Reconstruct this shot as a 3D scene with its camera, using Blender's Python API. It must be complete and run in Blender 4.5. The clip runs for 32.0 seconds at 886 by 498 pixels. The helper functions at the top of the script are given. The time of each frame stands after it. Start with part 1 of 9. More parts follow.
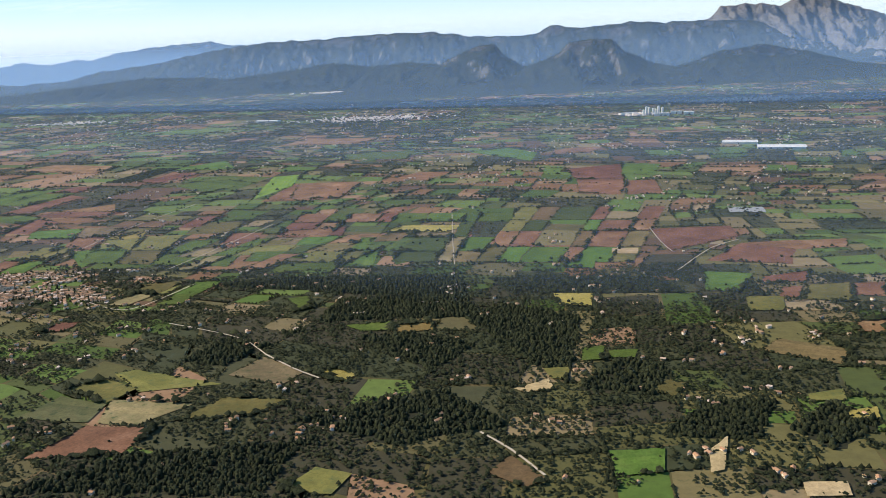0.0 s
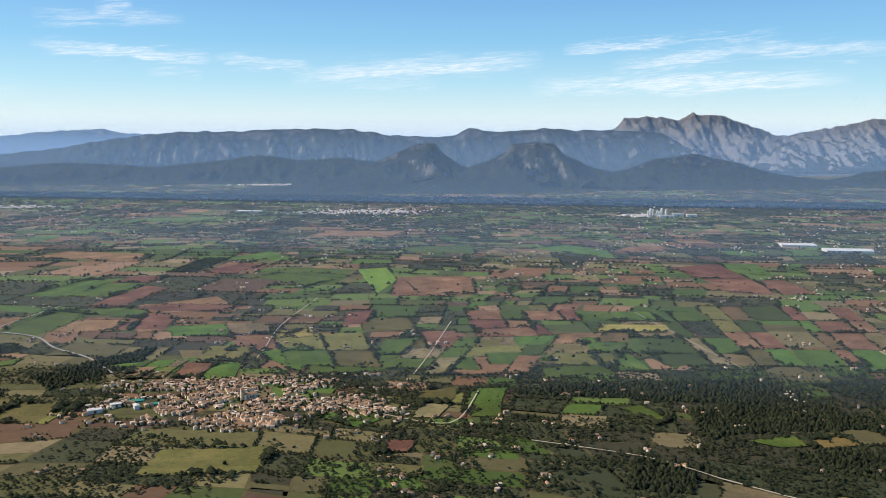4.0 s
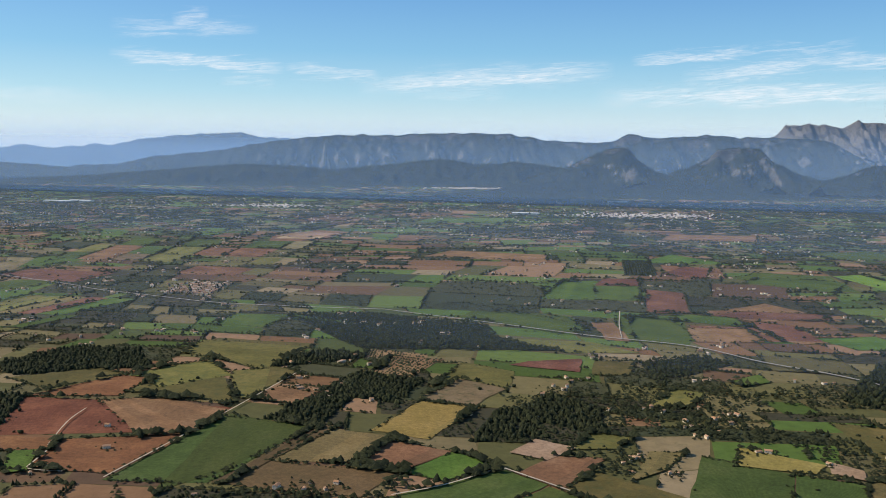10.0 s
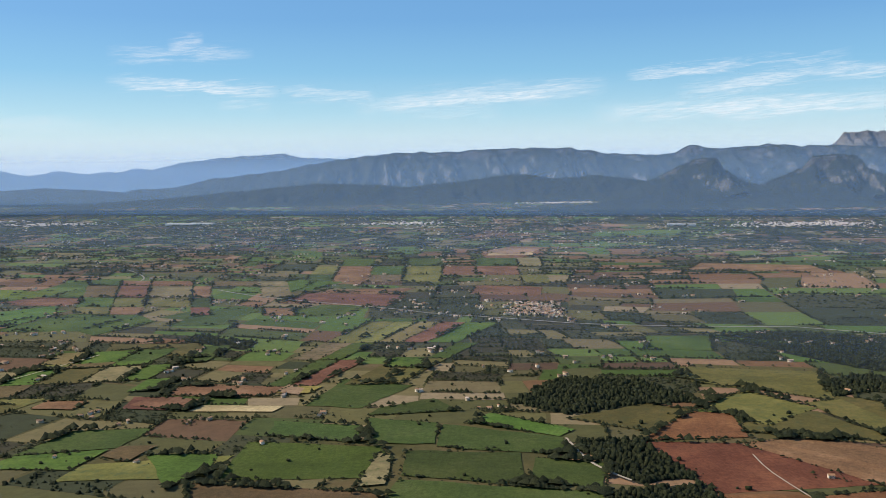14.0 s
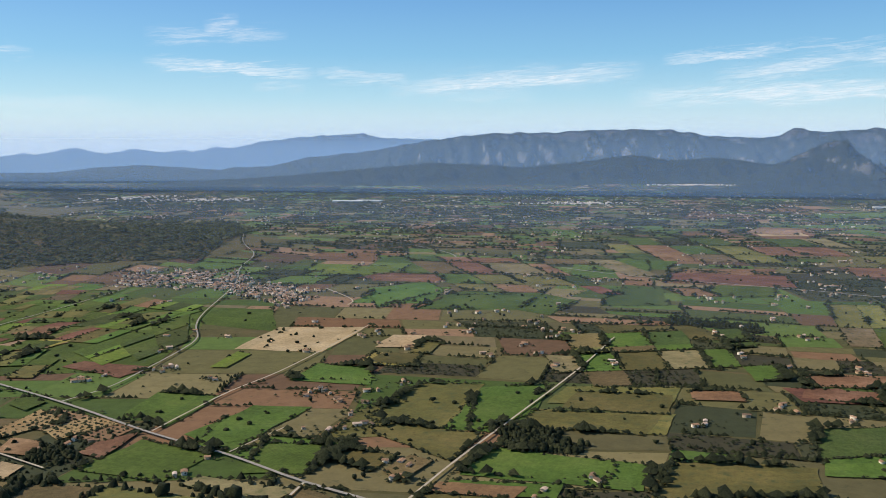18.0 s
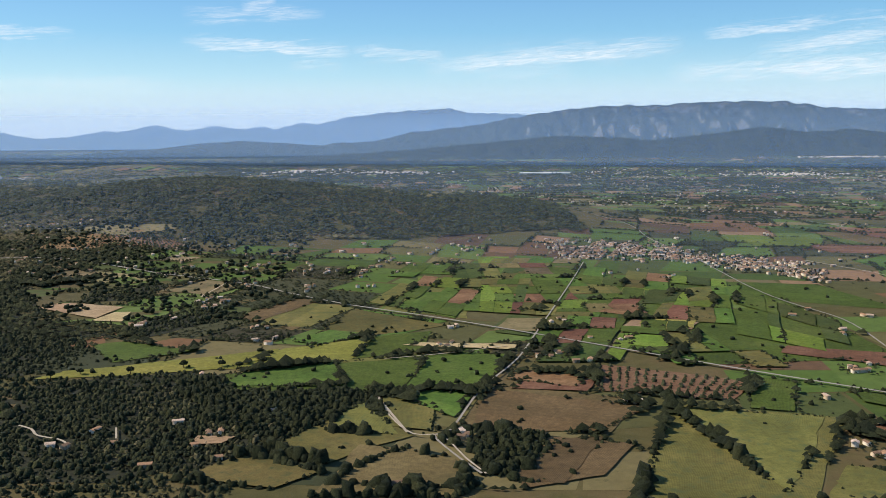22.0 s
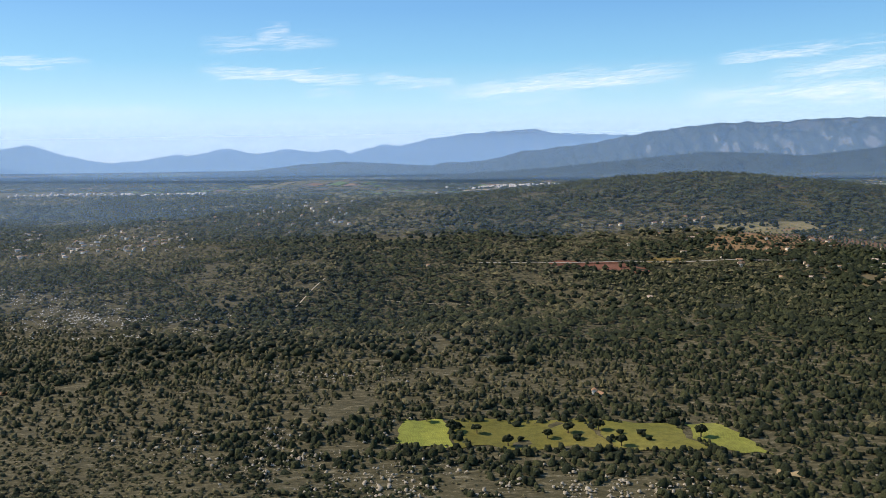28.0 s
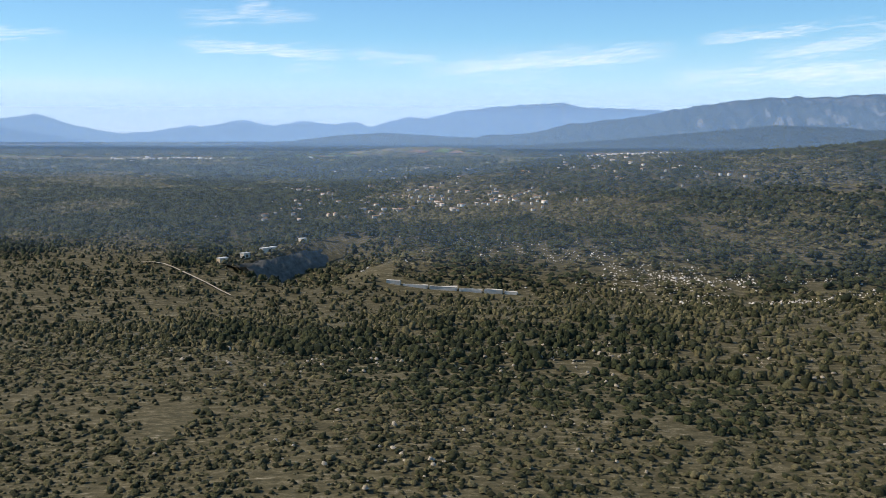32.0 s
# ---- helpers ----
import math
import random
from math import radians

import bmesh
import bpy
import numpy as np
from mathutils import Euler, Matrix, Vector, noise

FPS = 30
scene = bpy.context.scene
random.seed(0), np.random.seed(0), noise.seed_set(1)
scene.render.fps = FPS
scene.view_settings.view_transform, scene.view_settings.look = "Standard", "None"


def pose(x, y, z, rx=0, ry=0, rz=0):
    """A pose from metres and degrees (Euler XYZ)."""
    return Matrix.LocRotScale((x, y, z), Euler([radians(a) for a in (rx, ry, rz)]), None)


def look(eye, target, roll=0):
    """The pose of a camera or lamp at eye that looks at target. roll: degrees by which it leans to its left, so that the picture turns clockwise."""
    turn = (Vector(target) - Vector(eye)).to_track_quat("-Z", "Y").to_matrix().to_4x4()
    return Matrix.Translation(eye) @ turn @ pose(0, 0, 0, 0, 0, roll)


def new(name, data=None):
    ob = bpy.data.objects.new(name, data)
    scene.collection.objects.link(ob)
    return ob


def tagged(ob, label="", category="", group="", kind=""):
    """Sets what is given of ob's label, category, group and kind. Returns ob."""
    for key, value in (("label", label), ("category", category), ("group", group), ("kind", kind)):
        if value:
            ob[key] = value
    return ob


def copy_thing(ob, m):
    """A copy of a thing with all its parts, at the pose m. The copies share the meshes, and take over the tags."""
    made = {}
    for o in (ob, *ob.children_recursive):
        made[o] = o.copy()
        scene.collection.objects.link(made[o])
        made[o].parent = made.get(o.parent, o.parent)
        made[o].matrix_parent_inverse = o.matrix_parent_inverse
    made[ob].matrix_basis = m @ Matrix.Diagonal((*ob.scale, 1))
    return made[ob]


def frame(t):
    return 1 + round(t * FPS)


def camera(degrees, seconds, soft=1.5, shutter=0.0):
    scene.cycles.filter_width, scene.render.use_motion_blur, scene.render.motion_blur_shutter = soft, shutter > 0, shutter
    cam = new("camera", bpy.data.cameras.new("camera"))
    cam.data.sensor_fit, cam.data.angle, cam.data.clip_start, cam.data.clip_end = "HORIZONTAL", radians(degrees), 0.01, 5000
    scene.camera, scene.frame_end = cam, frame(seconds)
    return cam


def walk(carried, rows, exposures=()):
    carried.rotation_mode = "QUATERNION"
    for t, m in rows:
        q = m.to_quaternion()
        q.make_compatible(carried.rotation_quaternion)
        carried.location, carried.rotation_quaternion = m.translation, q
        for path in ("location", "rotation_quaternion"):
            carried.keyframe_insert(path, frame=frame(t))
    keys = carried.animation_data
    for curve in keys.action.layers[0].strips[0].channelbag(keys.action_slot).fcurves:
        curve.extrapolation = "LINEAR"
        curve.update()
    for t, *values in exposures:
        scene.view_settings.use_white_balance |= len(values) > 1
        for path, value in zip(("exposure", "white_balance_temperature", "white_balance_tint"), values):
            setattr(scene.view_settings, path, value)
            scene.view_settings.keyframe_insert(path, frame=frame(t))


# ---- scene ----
# Model landscape, about one tenth of full size, so that the far range fits the view.
cam = camera(53.05, 32.0, soft=0.65)
PATH = [
    (0, (0.00, 0.00, 68.00), (0.005, 97.326, 45.030), -2.43),
    (0.5, (-15.83, 3.83, 67.48), (-12.680, 101.683, 47.132), -2.39),
    (1, (-31.40, 7.90, 66.98), (-24.782, 106.065, 49.080), -2.09),
    (1.5, (-46.73, 12.36, 66.49), (-36.494, 110.527, 50.427), -1.67),
    (2, (-61.90, 17.26, 65.99), (-48.814, 115.301, 51.252), -0.64),
    (2.5, (-76.90, 22.62, 65.45), (-61.304, 119.997, 48.894), -0.23),
    (4.5, (-133.42, 46.89, 62.76), (-117.103, 144.881, 51.310), 0.26),
    (5, (-147.77, 52.79, 61.94), (-132.787, 150.860, 49.411), 0.26),
    (5.5, (-162.20, 58.65, 61.06), (-147.498, 156.432, 46.144), -0.08),
    (6, (-176.76, 64.54, 60.10), (-161.592, 162.745, 48.846), 0.80),
    (6.5, (-191.33, 70.54, 59.08), (-177.230, 169.107, 49.794), 1.26),
    (7, (-205.74, 76.50, 58.03), (-193.025, 175.098, 47.248), 0.40),
    (7.5, (-220.27, 82.34, 56.98), (-208.745, 181.052, 45.904), 0.54),
    (8, (-234.89, 87.89, 55.96), (-224.278, 186.201, 41.042), -0.49),
    (8.5, (-249.54, 93.35, 55.00), (-237.112, 191.656, 41.552), -0.33),
    (9, (-264.05, 98.80, 54.14), (-252.511, 197.279, 41.175), -0.17),
    (9.5, (-278.40, 104.22, 53.37), (-267.345, 202.889, 41.473), -0.25),
    (10, (-292.59, 109.46, 52.67), (-283.318, 208.397, 41.455), 0.78),
    (10.5, (-306.96, 114.50, 52.02), (-297.785, 213.336, 39.884), 0.57),
    (11, (-321.61, 119.60, 51.36), (-313.024, 218.371, 38.324), 0.39),
    (11.5, (-336.37, 124.86, 50.70), (-327.442, 223.830, 39.518), 0.04),
    (12, (-351.09, 129.97, 50.05), (-343.863, 228.693, 35.837), -0.48),
    (12.5, (-365.86, 135.16, 49.45), (-357.955, 233.889, 35.686), -0.62),
    (13, (-380.66, 140.45, 48.88), (-371.935, 239.199, 35.774), -1.09),
    (13.5, (-395.49, 145.75, 48.32), (-386.772, 244.599, 35.995), -1.15),
    (14, (-410.46, 150.99, 47.78), (-401.107, 250.130, 38.655), -0.66),
    (14.5, (-425.43, 156.06, 47.21), (-418.610, 255.644, 41.204), 0.11),
    (16.5, (-483.93, 174.10, 44.83), (-477.254, 273.780, 40.398), 1.25),
    (17, (-498.99, 178.23, 44.24), (-493.558, 277.590, 34.314), 0.45),
    (17.5, (-514.22, 182.27, 43.69), (-508.556, 281.527, 32.934), -0.12),
    (18, (-529.54, 186.28, 43.12), (-523.735, 285.510, 32.174), -0.03),
    (18.5, (-545.02, 190.36, 42.52), (-540.298, 289.610, 31.258), 0.33),
    (19, (-560.72, 194.62, 41.85), (-556.327, 293.283, 26.151), -0.65),
    (19.5, (-576.53, 199.20, 41.06), (-572.690, 298.267, 28.014), -1.32),
    (20, (-592.21, 203.99, 40.22), (-589.652, 303.252, 28.383), -1.70),
    (20.5, (-607.81, 208.79, 39.38), (-605.638, 308.164, 28.456), -1.15),
    (21, (-623.28, 213.53, 38.61), (-622.205, 312.803, 26.607), -0.53),
    (21.5, (-638.57, 218.28, 37.88), (-637.462, 317.333, 24.207), -0.85),
    (22, (-653.78, 222.93, 37.14), (-652.171, 322.016, 23.746), -0.40),
    (22.5, (-668.81, 227.62, 36.31), (-667.190, 326.533, 21.696), -0.14),
    (23, (-683.74, 232.32, 35.35), (-681.831, 331.249, 20.853), 0.68),
    (23.5, (-698.68, 237.06, 34.27), (-697.764, 336.031, 20.016), 1.16),
    (24, (-713.42, 241.72, 33.13), (-713.279, 340.715, 18.977), 0.34),
    (24.5, (-728.02, 246.39, 32.01), (-727.810, 345.258, 17.029), -0.25),
    (25, (-742.54, 251.11, 30.95), (-742.066, 350.072, 16.587), 0.40),
    (25.5, (-757.02, 255.85, 29.95), (-757.034, 354.893, 16.126), -0.96),
    (27.5, (-813.64, 275.14, 26.57), (-812.774, 374.571, 15.948), -0.66),
    (28, (-827.64, 279.63, 25.71), (-827.540, 379.078, 15.257), -0.74),
    (28.5, (-841.54, 284.09, 24.82), (-842.561, 383.445, 13.557), -0.93),
    (29, (-855.37, 288.56, 23.89), (-856.768, 387.966, 13.053), -0.61),
    (29.5, (-869.29, 293.08, 22.90), (-870.787, 392.377, 11.193), -0.01),
    (30, (-883.02, 297.69, 21.82), (-885.660, 396.565, 7.109), -0.81),
    (30.5, (-896.59, 302.43, 20.67), (-899.329, 401.449, 6.980), -0.61),
    (31, (-909.98, 307.36, 19.48), (-912.335, 406.717, 8.424), -0.45),
    (31.5, (-923.12, 312.46, 18.30), (-925.492, 411.480, 4.506), -0.71),
    (32, (-936.22, 317.59, 17.14), (-933.848, 416.719, 4.162), -0.06),
]
walk(cam, [(t, look(eye, target, roll)) for t, eye, target, roll in PATH],
     ((0, 0.36), (1, 0.47), (2, 0.42), (5, 0.1), (7, 0.05), (20, 0.08), (25, 0.25), (32, 0.25)))

# ---- light ----
SUN_AZ, SUN_EL = radians(-76), radians(37)
SUN_DIR = Vector((math.sin(SUN_AZ) * math.cos(SUN_EL), math.cos(SUN_AZ) * math.cos(SUN_EL), math.sin(SUN_EL)))
sun = new("sun", bpy.data.lights.new("sun", "SUN"))
sun.data.energy, sun.data.angle, sun.data.color = 4.7, radians(0.5), (1.0, 0.885, 0.735)
sun.matrix_world = look(SUN_DIR * 900, (0, 0, 0))

# Wisps of cirrus, by azimuth and elevation of both ends, half width and density.
CIRRUS = [
    (-14.5, 5.35, -5.2, 4.85, 0.28, 0.7), (-4.5, 4.9, 1.0, 4.5, 0.25, 0.5), (0.8, 3.85, 15.0, 4.95, 0.42, 0.75),
    (5.0, 4.6, 11.0, 4.75, 0.4, 0.5), (-14.5, 6.95, -6.8, 7.2, 0.30, 0.4), (-11.4, 7.3, -9.4, 7.9, 0.35, 0.5),
    (16.0, 3.35, 33.0, 3.55, 0.42, 0.8), (17.4, 5.65, 24.0, 6.0, 0.22, 0.6), (22.0, 6.0, 29.5, 6.15, 0.2, 0.35),
    (20.5, 4.4, 28.5, 5.5, 0.36, 0.6), (26.0, 5.4, 36.0, 5.25, 0.35, 0.55), (-8.5, 3.9, -5.5, 3.95, 0.2, 0.3),
    (-29.0, 5.6, -21.5, 5.75, 0.25, 0.5), (3.5, 3.3, 9.0, 3.5, 0.2, 0.25), (-26.0, 2.8, -16.0, 2.9, 0.4, 0.22),
]


def sky_world():
    w = bpy.data.worlds.new("sky")
    w.use_nodes = True
    nt = w.node_tree
    nt.nodes.clear()
    N = nt.nodes.new
    L = nt.links.new

    def mth(op, a, b=None, clamp=False):
        n = N("ShaderNodeMath")
        n.operation, n.use_clamp = op, clamp
        for k, v in enumerate((a, b)):
            if v is None:
                continue
            if isinstance(v, (int, float)):
                n.inputs[k].default_value = v
            else:
                L(v, n.inputs[k])
        return n.outputs[0]

    sky = N("ShaderNodeTexSky")
    sky.sky_type, sky.sun_disc = "NISHITA", False
    sky.sun_elevation, sky.sun_rotation = SUN_EL, SUN_AZ
    sky.altitude, sky.air_density, sky.dust_density, sky.ozone_density = 60, 1.0, 0.25, 3.0
    tc = N("ShaderNodeTexCoord")
    sep = N("ShaderNodeSeparateXYZ")
    L(tc.outputs["Generated"], sep.inputs[0])
    az = mth("MULTIPLY", mth("ARCTAN2", sep.outputs[0], sep.outputs[1]), 180 / math.pi)
    el = mth("MULTIPLY", mth("ARCSINE", sep.outputs[2]), 180 / math.pi)
    comb = N("ShaderNodeCombineXYZ")
    L(mth("MULTIPLY", az, 0.22), comb.inputs[0])
    L(mth("MULTIPLY", mth("SUBTRACT", el, mth("MULTIPLY", az, 0.07)), 1.9), comb.inputs[1])
    nz = N("ShaderNodeTexNoise")
    nz.inputs["Scale"].default_value, nz.inputs["Detail"].default_value, nz.inputs["Roughness"].default_value = 1.6, 7, 0.62
    nz.inputs["Distortion"].default_value = 0.6
    L(comb.outputs[0], nz.inputs["Vector"])
    wob = mth("MULTIPLY", mth("SUBTRACT", nz.outputs[0], 0.5), 2.2)
    el2 = mth("ADD", el, wob)
    total = None
    for a0, e0, a1, e1, hw, dens in CIRRUS:
        tt = mth("DIVIDE", mth("SUBTRACT", az, a0), a1 - a0)
        line = mth("ADD", mth("MULTIPLY", tt, e1 - e0), e0)
        d = mth("DIVIDE", mth("SUBTRACT", el2, line), hw)
        g = mth("POWER", 2.718, mth("MULTIPLY", mth("MULTIPLY", d, d), -1.0))
        c = mth("SUBTRACT", tt, 0.5)
        ends = mth("SUBTRACT", 1.0, mth("POWER", mth("MULTIPLY", mth("ABSOLUTE", c), 1.75), 3.0), clamp=True)
        m = mth("MULTIPLY", mth("MULTIPLY", g, ends), dens)
        total = m if total is None else mth("MAXIMUM", total, m)
    st = N("ShaderNodeTexNoise")
    st.inputs["Scale"].default_value, st.inputs["Detail"].default_value, st.inputs["Roughness"].default_value = 5.0, 6, 0.65
    L(comb.outputs[0], st.inputs["Vector"])
    thin = mth("ADD", mth("MULTIPLY", nz.outputs[0], 0.9), mth("MULTIPLY", mth("SUBTRACT", st.outputs[0], 0.5), 2.6))
    fac = mth("MULTIPLY", total, mth("ADD", thin, 0.2, clamp=True), clamp=True)
    mix = N("ShaderNodeMixRGB")
    L(fac, mix.inputs[0])
    hs = N("ShaderNodeHueSaturation")
    hs.inputs["Saturation"].default_value, hs.inputs["Value"].default_value = 1.1, 1.0
    L(sky.outputs[0], hs.inputs["Color"])
    # Pale haze low in the sky, deepening to clear blue above.
    band = N("ShaderNodeValToRGB")
    L(mth("DIVIDE", el, 40.0, clamp=True), band.inputs[0])
    e = band.color_ramp.elements
    e[0].position, e[0].color = 0.0, (0.70, 0.76, 0.75, 1)
    e[1].position, e[1].color = 1.0, (0.06, 0.17, 0.42, 1)
    for p, c in ((0.03, (0.62, 0.74, 0.78)), (0.085, (0.37, 0.62, 0.77)), (0.15, (0.19, 0.46, 0.71)), (0.23, (0.115, 0.33, 0.64)), (0.5, (0.08, 0.22, 0.5))):
        e.new(p).color = (*c, 1)
    amp = N("ShaderNodeVectorMath")
    amp.operation = "SCALE"
    amp.inputs["Scale"].default_value = 7.0
    L(band.outputs[0], amp.inputs[0])
    low = N("ShaderNodeMixRGB")
    L(mth("MULTIPLY", mth("SUBTRACT", 1.0, mth("DIVIDE", el, 45.0), clamp=True), 0.9), low.inputs[0])
    L(hs.outputs[0], low.inputs[1])
    L(amp.outputs[0], low.inputs[2])
    L(low.outputs[0], mix.inputs[1])
    mix.inputs[2].default_value = (6.0, 6.2, 6.5, 1)
    bg = N("ShaderNodeBackground")
    L(mix.outputs[0], bg.inputs[0])
    bg.inputs[1].default_value = 0.15
    out = N("ShaderNodeOutputWorld")
    L(bg.outputs[0], out.inputs[0])
    scene.world = w


sky_world()

# ---- materials ----
def material(name):
    m = bpy.data.materials.new(name)
    m.use_nodes = True
    nt = m.node_tree
    b = nt.nodes["Principled BSDF"]
    b.inputs["Roughness"].default_value = 0.95
    b.inputs["Specular IOR Level"].default_value = 0.15
    return m, nt, b


def ramp(nt, src, stops, constant=False):
    r = nt.nodes.new("ShaderNodeValToRGB")
    r.color_ramp.interpolation = "CONSTANT" if constant else "LINEAR"
    e = r.color_ramp.elements
    while len(e) > 1:
        e.remove(e[-1])
    e[0].position, e[0].color = stops[0][0], (*stops[0][1], 1)
    for p, c in stops[1:]:
        k = e.new(p)
        k.color = (*c, 1)
    nt.links.new(src, r.inputs[0])
    return r.outputs[0]


def noise_tex(nt, scale, detail=4, rough=0.6, vec=None, stretch=None):
    n = nt.nodes.new("ShaderNodeTexNoise")
    n.inputs["Scale"].default_value, n.inputs["Detail"].default_value, n.inputs["Roughness"].default_value = scale, detail, rough
    if vec is None:
        vec = nt.nodes.new("ShaderNodeNewGeometry").outputs["Position"]
    if stretch:
        mp = nt.nodes.new("ShaderNodeMapping")
        mp.inputs["Scale"].default_value = stretch
        nt.links.new(vec, mp.inputs[0])
        vec = mp.outputs[0]
    nt.links.new(vec, n.inputs["Vector"])
    return n.outputs[0]


def mixc(nt, fac, a, b, mode="MIX"):
    m = nt.nodes.new("ShaderNodeMixRGB")
    m.blend_type = mode
    for k, v in enumerate((fac, a, b)):
        if isinstance(v, (int, float)):
            m.inputs[k].default_value = v
        elif isinstance(v, tuple):
            m.inputs[k].default_value = (*v, 1)
        else:
            nt.links.new(v, m.inputs[k])
    return m.outputs[0]


def calc(nt, op, a, b=0.0, clamp=False):
    m = nt.nodes.new("ShaderNodeMath")
    m.operation, m.use_clamp = op, clamp
    for k, v in enumerate((a, b)):
        if isinstance(v, (int, float)):
            m.inputs[k].default_value = v
        else:
            nt.links.new(v, m.inputs[k])
    return m.outputs[0]


def bump(nt, b, h, strength, dist):
    n = nt.nodes.new("ShaderNodeBump")
    n.inputs["Strength"].default_value, n.inputs["Distance"].default_value = strength, dist
    nt.links.new(h, n.inputs["Height"])
    nt.links.new(n.outputs[0], b.inputs["Normal"])


def soil(name, dark, base, light, furrow=0.0, tufts=None, strips=0.42):
    """Field surface: broad mottling, fine grain, drill lines along the plot and, where given, tufts of another colour."""
    m, nt, b = material(name)
    col = ramp(nt, noise_tex(nt, 0.09, 5, 0.62), [(0.28, dark), (0.5, base), (0.74, light)])
    col = mixc(nt, 0.8, col, ramp(nt, noise_tex(nt, 1.1, 7, 0.8), [(0.28, (0.5, 0.5, 0.5)), (0.72, (1.5, 1.48, 1.42))]), "MULTIPLY")
    if furrow:
        obj = nt.nodes.new("ShaderNodeTexCoord").outputs["UV"]
        wv = nt.nodes.new("ShaderNodeTexWave")
        wv.inputs["Scale"].default_value, wv.inputs["Distortion"].default_value = 5.0, 0.8
        nt.links.new(obj, wv.inputs["Vector"])
        lo = noise_tex(nt, 3.0, 3, 0.5, obj, (0.25, 3.0, 1))
        f = calc(nt, "ADD", calc(nt, "MULTIPLY", wv.outputs["Fac"], 0.4), calc(nt, "MULTIPLY", lo, 0.6))
        col = mixc(nt, furrow, col, ramp(nt, f, [(0.3, (0.62, 0.62, 0.62)), (0.7, (1.3, 1.3, 1.3))]), "MULTIPLY")
    # Sown and harvested in strips of unlike tone, two to four paces wide.
    uv = nt.nodes.new("ShaderNodeSeparateXYZ")
    nt.links.new(nt.nodes.new("ShaderNodeTexCoord").outputs["UV"], uv.inputs[0])
    own = nt.nodes.new("ShaderNodeObjectInfo").outputs["Random"]
    wn = nt.nodes.new("ShaderNodeTexWhiteNoise")
    wn.noise_dimensions = "1D"
    nt.links.new(calc(nt, "ADD", calc(nt, "FLOOR", calc(nt, "MULTIPLY", uv.outputs[0], calc(nt, "ADD", calc(nt, "MULTIPLY", own, 0.7), 0.35))), calc(nt, "MULTIPLY", own, 97.0)), wn.inputs["W"])
    col = mixc(nt, strips, col, ramp(nt, wn.outputs["Value"], [(0.0, (0.68, 0.72, 0.7)), (0.45, (1.0, 1.0, 1.0)), (0.7, (1.05, 1.04, 1.0)), (1.0, (1.35, 1.25, 1.2))]), "MULTIPLY")
    if tufts:
        t = noise_tex(nt, 0.55, 6, 0.7)
        col = mixc(nt, calc(nt, "MULTIPLY", calc(nt, "SUBTRACT", t, 0.52), 7.0, True), col, tufts)
    hs = nt.nodes.new("ShaderNodeHueSaturation")
    rnd = nt.nodes.new("ShaderNodeObjectInfo").outputs["Random"]
    nt.links.new(calc(nt, "ADD", calc(nt, "MULTIPLY", rnd, 0.5), 0.75), hs.inputs["Value"])
    nt.links.new(calc(nt, "ADD", calc(nt, "MULTIPLY", rnd, 0.035), 0.4825), hs.inputs["Hue"])
    nt.links.new(col, hs.inputs["Color"])
    nt.links.new(hs.outputs[0], b.inputs["Base Color"])
    bump(nt, b, noise_tex(nt, 2.5, 5, 0.7), 0.5, 0.12)
    return m


